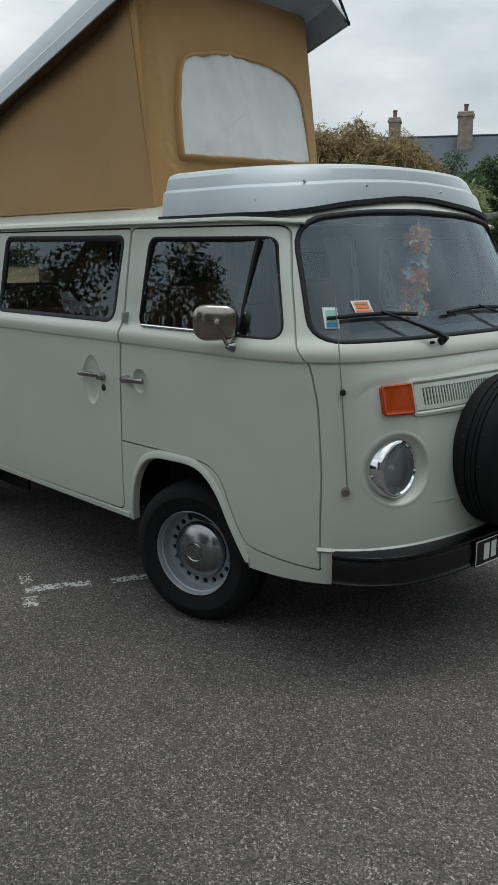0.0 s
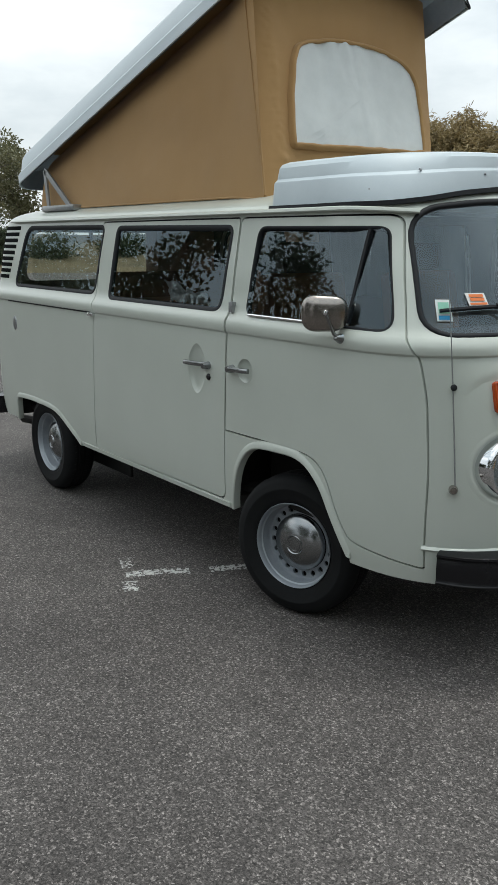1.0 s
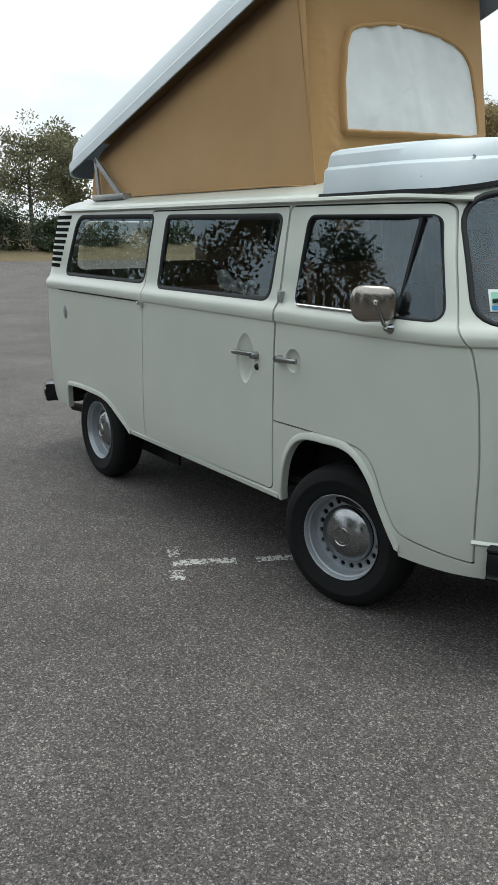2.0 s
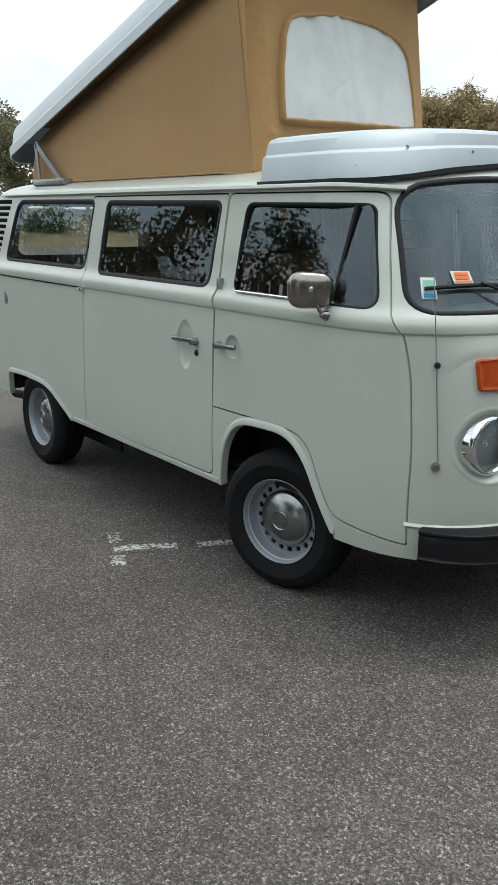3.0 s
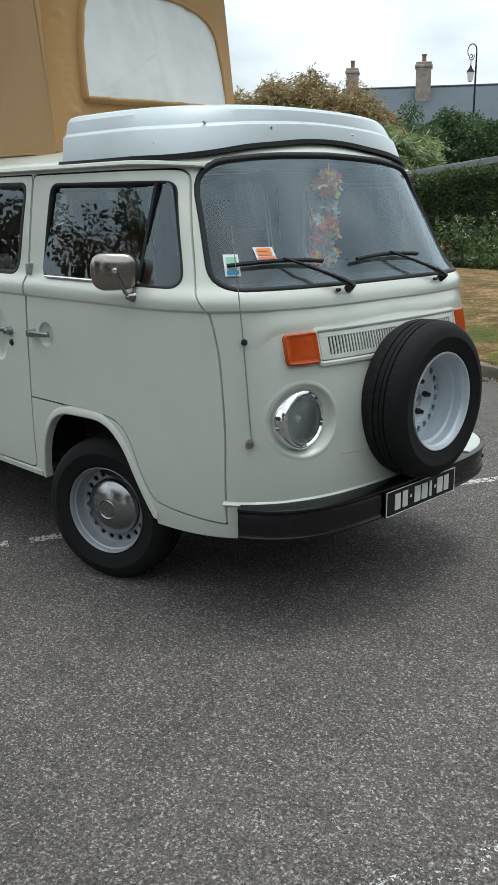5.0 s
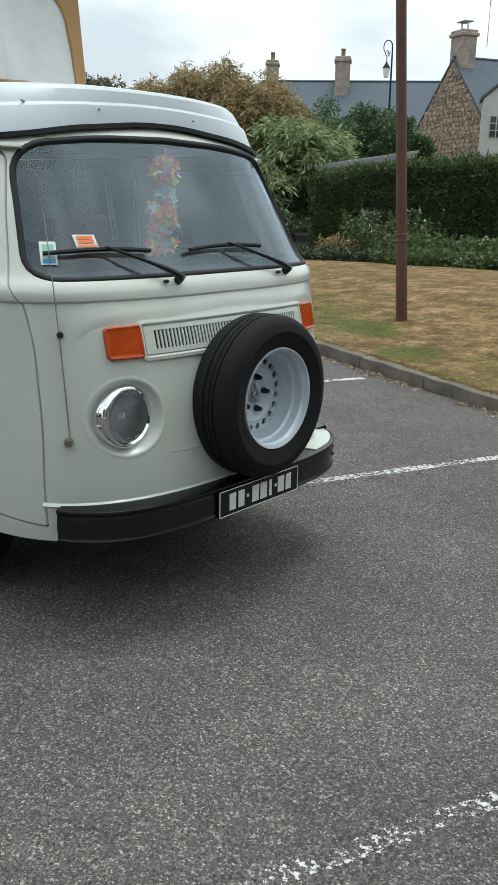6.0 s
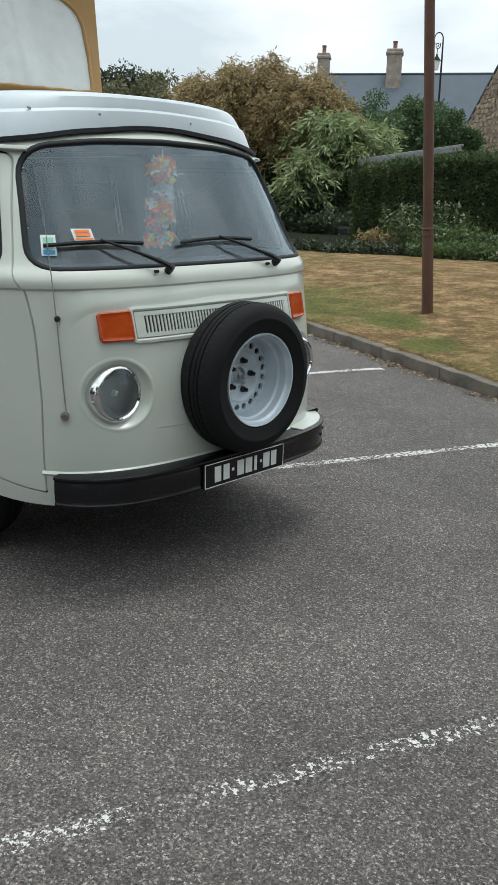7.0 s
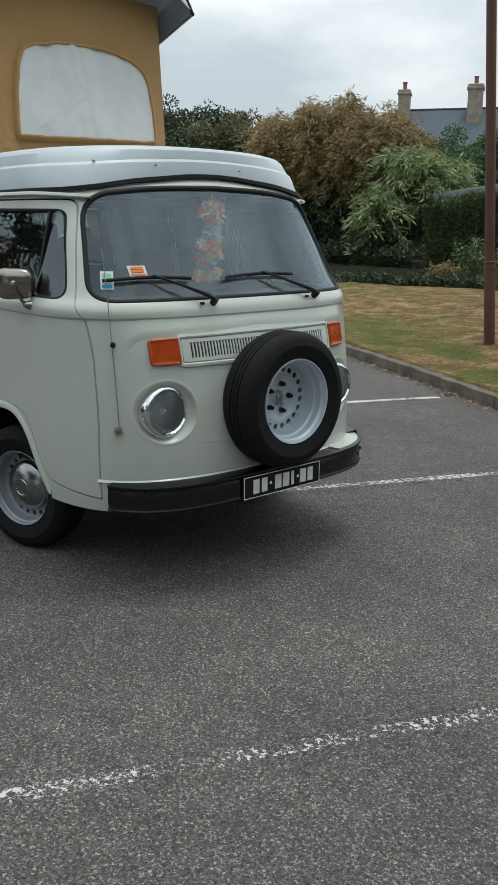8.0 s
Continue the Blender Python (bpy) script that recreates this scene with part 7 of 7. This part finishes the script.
piece("wall", v, [(0, 1, 2, 3, 4), (5, 6, 7, 8, 9), (0, 1, 6, 5), (1, 2, 7, 6), (4, 0, 5, 9)], RENDER, wing, "grey rendered wall")
for x0, x1 in ((-0.12, 2.4), (4.92, 2.4)):
    v = [(x0, -0.1, 5.68), (x1, -0.1, 7.78), (x1, 1.7, 7.78), (x0, 1.7, 5.68)]
    v += [(a, b, c + 0.13) for a, b, c in v]
    piece("roof", v, [(0, 1, 2, 3), (4, 5, 6, 7), (0, 1, 5, 4), (1, 2, 6, 5), (2, 3, 7, 6), (3, 0, 4, 7)], SLATE, wing, "slate roof slope")
win = part("window", box_bm(0.56, 0.06, 0.88, 0.01, 1, pose(0.62, -0.02, 4.62)), RENDER, wing, "small white-framed window")
for a in (-0.14, 0.14):
    for b in (-0.29, 0.0, 0.29):
        part("pane", box_bm(0.23, 0.02, 0.25, 0, 1, pose(0.62 + a, -0.055, 4.62 + b)), DARKGLASS, win)

# low shed roof over the hedge
shed = thing("garden_shed", "low garden shed with pale metal roof edge behind the hedge", "shed", (-10.75, 16.75, 0.25), "", math.degrees(math.atan2(1.17, 1.75)))
SHED_SHEET = surface("weathered_roof_sheet", (0.14, 0.15, 0.155), (0.22, 0.23, 0.235), 0.7, scale=3, fine=40, bump=0.2)
part("roof", box_bm(2.7, 1.8, 0.06, 0.01, 1, pose(1.1, 0.85, 2.29, 0, -8.5)), SHED_SHEET, shed, "pale metal roof sheet")
part("fascia", box_bm(2.6, 0.03, 0.13, 0.005, 1, pose(1.1, -0.07, 2.22, 0, -8.5)), SHED_SHEET, shed)
part("wall", box_bm(2.3, 1.6, 2.1, 0.01, 1, pose(1.2, 0.85, 0.9)), RENDER, shed)

# swan-neck street lantern
lan = thing("street_lantern", "old black swan-neck street lantern beyond the hedge", "street lamp", (-16.79, 29.56, 0))
LANE = Vector((-0.845, -0.535, 0))
up = Vector((0, 0, 1))
neck = [up * 0.0, up * 3.4, up * 6.6, up * 7.2]
for k in range(1, 17):
    a = math.pi * 1.25 * k / 16
    neck.append(LANE * (0.17 - 0.17 * math.cos(a)) + up * (7.33 + 0.25 * math.sin(a)))
part("lantern_pole", tube(neck, [0.055, 0.05, 0.036, 0.030] + [0.026 - 0.0006 * k for k in range(16)], 8), RUBBER, lan)
curl = [LANE * (0.19 + 0.11 * (1 - k / 20) * math.cos(2.6 + k * 0.55)) + up * (7.12 + 0.15 * (1 - k / 20) * math.sin(2.6 + k * 0.55)) for k in range(18)]
part("lantern_scroll", tube(curl, 0.017, 6), RUBBER, lan)
drop_at = LANE * 0.20
part("lantern_rod", tube([drop_at + up * 7.02, drop_at + up * 6.78], 0.016, 6), RUBBER, lan)
part("lantern_hood", lathe([(0.0, 0.26), (0.03, 0.24), (0.05, 0.16), (0.15, 0.03), (0.16, 0.0)], 12, Matrix.Translation(drop_at + up * 6.56)), RUBBER, lan)
part("lantern_glass", lathe([(0.14, 0.0), (0.09, -0.34), (0.0, -0.36)], 8, Matrix.Translation(drop_at + up * 6.56)), WHITE, lan, "pale lantern glass")

# ---- trees ----
for x, y, h, r, seed in ((-18.0, 26.3, 4.0, 2.2, 1), (-16.7, 27.2, 4.1, 2.3, 2), (-15.9, 27.4, 4.25, 2.0, 3), (-15.0, 27.3, 3.7, 1.6, 4), (-19.4, 25.4, 3.8, 2.2, 5)):
    tree("garden_shrub", "tall dark green garden shrub behind the hedge", (x, y, 0.3), h, 0.10, r, h * 0.55, 38000, LAUREL, 0.12, 100 + seed, 1.0, 0.08, "shrub")
for x, y, h, r, seed in ((-52.6, 38.6, 10.0, 4.2, 1), (-50.8, 41.0, 9.2, 3.8, 2), (-48.8, 43.6, 7.8, 3.2, 3), (-56.0, 34.0, 9.5, 4.0, 4)):
    tree("far_tree", "dark leafy tree far behind the lawn", (x, y, 0), h, 0.3, r, h * 0.62, 26000, TREE_DARK, 0.26, 120 + seed, 1.0, 0.3)

# grassy bank at the end of the car park
HEAD = Vector((-0.945, 0.327, 0)).normalized()
WIDE = Vector((HEAD.y, -HEAD.x, 0))
verts, faces = [], []
ds, ws = np.concatenate([np.linspace(46.5, 66, 24), np.linspace(70, 160, 6)]), np.linspace(-40, 45, 60)
for d in ds:
    for w in ws:
        p = HEAD * d + WIDE * w
        z = 2.0 * min(max((d - 46.5) / 16, 0), 1) ** 0.8 + 0.15 * noise.noise(Vector((d * 0.2, w * 0.2, 0)))
        verts.append((2.8 + p.x, -3.1 + p.y, z if d > 46.6 else -0.05))
nw = len(ws)
for i in range(len(ds) - 1):
    for j in range(nw - 1):
        a = i * nw + j
        faces.append((a, a + nw, a + nw + 1, a + 1))
BANK = surface("dry_bank_grass", (0.085, 0.068, 0.034), (0.165, 0.125, 0.066), 0.95, scale=0.5, fine=9, bump=0.5, depth=0.05)
bank = piece("grass_bank", verts, faces, BANK, None, "", 0)
tagged(bank, "dry grassy bank at the end of the car park", "grass bank", kind="structure")


def on_bank(d, w, z):
    p = HEAD * d + WIDE * w
    return (2.8 + p.x, -3.1 + p.y, z)


for d, w, h, r, mat, leaf, seed, lab in ((52, -2.4, 5.3, 2.1, TREE_PALE, 0.15, 1, "thin-leaved pale tree on the grassy bank"), (56, 0.4, 6.2, 2.4, TREE_PALE, 0.17, 2, "olive-brown tree on the grassy bank"),
                                         (60, 2.6, 6.6, 2.6, TREE_PALE, 0.24, 3, "olive-brown tree on the grassy bank"), (60, 7.5, 6.6, 2.8, TREE_DARK, 0.3, 4, "dark leafy tree on the grassy bank"), (62, 13.0, 7.5, 3.0, TREE_PALE, 0.3, 5, "olive-brown tree on the grassy bank"),
                                         (60, 18.5, 7.0, 3.0, TREE_DARK, 0.3, 6, "dark leafy tree on the grassy bank"), (61, 24.0, 7.5, 3.0, TREE_PALE, 0.3, 7, "olive-brown tree on the grassy bank"), (56, -6.5, 6.0, 2.4, TREE_DARK, 0.28, 8, "dark leafy tree on the grassy bank")):
    tree("bank_tree", lab, on_bank(d, w, 1.2), h, 0.16, r, h * 0.62, 7000, mat, leaf, 140 + seed, 1.0, 0.28)
for d, w, h, r, seed in ((49, -1.2, 2.3, 1.7, 1), (49.5, 1.3, 2.0, 1.5, 2), (50, -4.0, 2.0, 1.6, 3), (51, 4.4, 1.6, 1.5, 4), (52, 8.6, 1.8, 1.7, 5)):
    tree("bank_bush", "dark rounded bush at the foot of the bank", on_bank(d, w, 0.2), h, 0.06, r, h * 0.5, 5000, TREE_DARK, 0.16, 160 + seed, 0.6, 0.05, "bush")

# trees on the near side of the car park, seen in the side windows
for x, y, h, r, n_, seed in ((-8.7, -5.5, 4.3, 1.3, 6500, 1), (-12.6, -7.4, 2.9, 1.0, 2400, 2), (-17.0, -8.6, 4.3, 1.5, 2800, 3), (-9.3, -8.5, 4.9, 1.35, 7000, 4), (-7.2, -9.6, 4.2, 1.1, 5000, 5)):
    tree("car_park_tree", "leafy young tree standing in the car park", (x, y, 0), h, 0.09, r, h * 0.45, n_, TREE_DARK, 0.10, 180 + seed, 0.6, 0.16)
for k in range(7):
    a = radians(-143.5 + 5.2 * k)
    tree("roadside_tree", "broad dark tree across the car park", (21.0 * math.cos(a), -0.8 + 21.0 * math.sin(a), 0), 3.6 + 0.4 * ((k * 2) % 3), 0.16, 1.9, 1.7, 5200, TREE_DARK, 0.20, 260 + k, 0.6, 0.08)
for x, y, h, r, seed in ((-14.6, -6.4, 3.1, 1.3, 1), (-19.0, -7.6, 3.7, 1.6, 2)):
    tree("car_park_bush", "olive-green leafy bush at the edge of the car park", (x, y, 0), h, 0.07, r, h * 0.5, 3500, TREE_PALE, 0.13, 200 + seed, 1.0, 0.08, "bush")
# unseen trees added round the rest of the car park to block low sky light
for k in range(11):
    a = radians(-100 + 13.5 * k)
    x, y = 2.0 + (14.5 + 1.5 * (k % 2)) * math.cos(a), -2.0 + (14.5 + 1.5 * (k % 3)) * math.sin(a)
    tree("light_blocking_tree", "unseen broad leafy tree added to block low sky light", (x, y, 0), 8.6 + 0.6 * (k % 3), 0.16, 2.8, 4.6, 4200, TREE_DARK, 0.42, 220 + k, 0.8, 0.10)

# white van parked further along the bays
pv_ = thing("parked_van", "white panel van with dark windows parked along the bays", "van", tuple(site(-17.4, 2.55, 0.0)), "", math.degrees(math.atan2(ALONG.y, ALONG.x)))
side_line = rounded([(-2.2, 0.35, 0.08), (-2.25, 1.1, 0.1), (-2.15, 1.95, 0.15), (1.0, 1.95, 0.25), (1.55, 1.20, 0.15), (2.25, 1.0, 0.2), (2.3, 0.35, 0.1)])
shell_bm = bmesh.new()
shell_bm.from_mesh(prism(side_line, "y", -0.88, 0.88))
bmesh.ops.bevel(shell_bm, geom=[e for e in shell_bm.edges if abs(e.verts[0].co.y - e.verts[1].co.y) < 0.01], offset=0.06, segments=3, affect="EDGES")
part("body", shell_bm, WHITE, pv_)
DARK_GLASS = surface("dark_car_glass", (0.02, 0.025, 0.03), (0.03, 0.035, 0.04), 0.08, scale=3, bump=0)
for y in (-0.885, 0.885):
    for x0, x1 in ((-2.0, -0.95), (-0.85, 0.15), (0.25, 0.95)):
        part("side_window", box_bm(x1 - x0, 0.014, 0.52, 0.005, 1, pose((x0 + x1) / 2, y, 1.50)), DARK_GLASS, pv_, "dark side window")
part("rear_window", box_bm(0.014, 1.4, 0.5, 0.005, 1, pose(-2.215, 0, 1.55, 0, 6)), DARK_GLASS, pv_)
for x in (-1.4, 1.45):
    for y in (-0.80, 0.80):
        part("wheel", lathe([(0.0, 0.09), (0.19, 0.09), (0.21, 0.10), (0.29, 0.09), (0.315, 0.05), (0.315, -0.08), (0.2, -0.1)], 28, Matrix.Translation((x, y, 0.315)) @ Matrix.Rotation(radians(90 if y < 0 else -90), 4, "X")), TYRE, pv_)
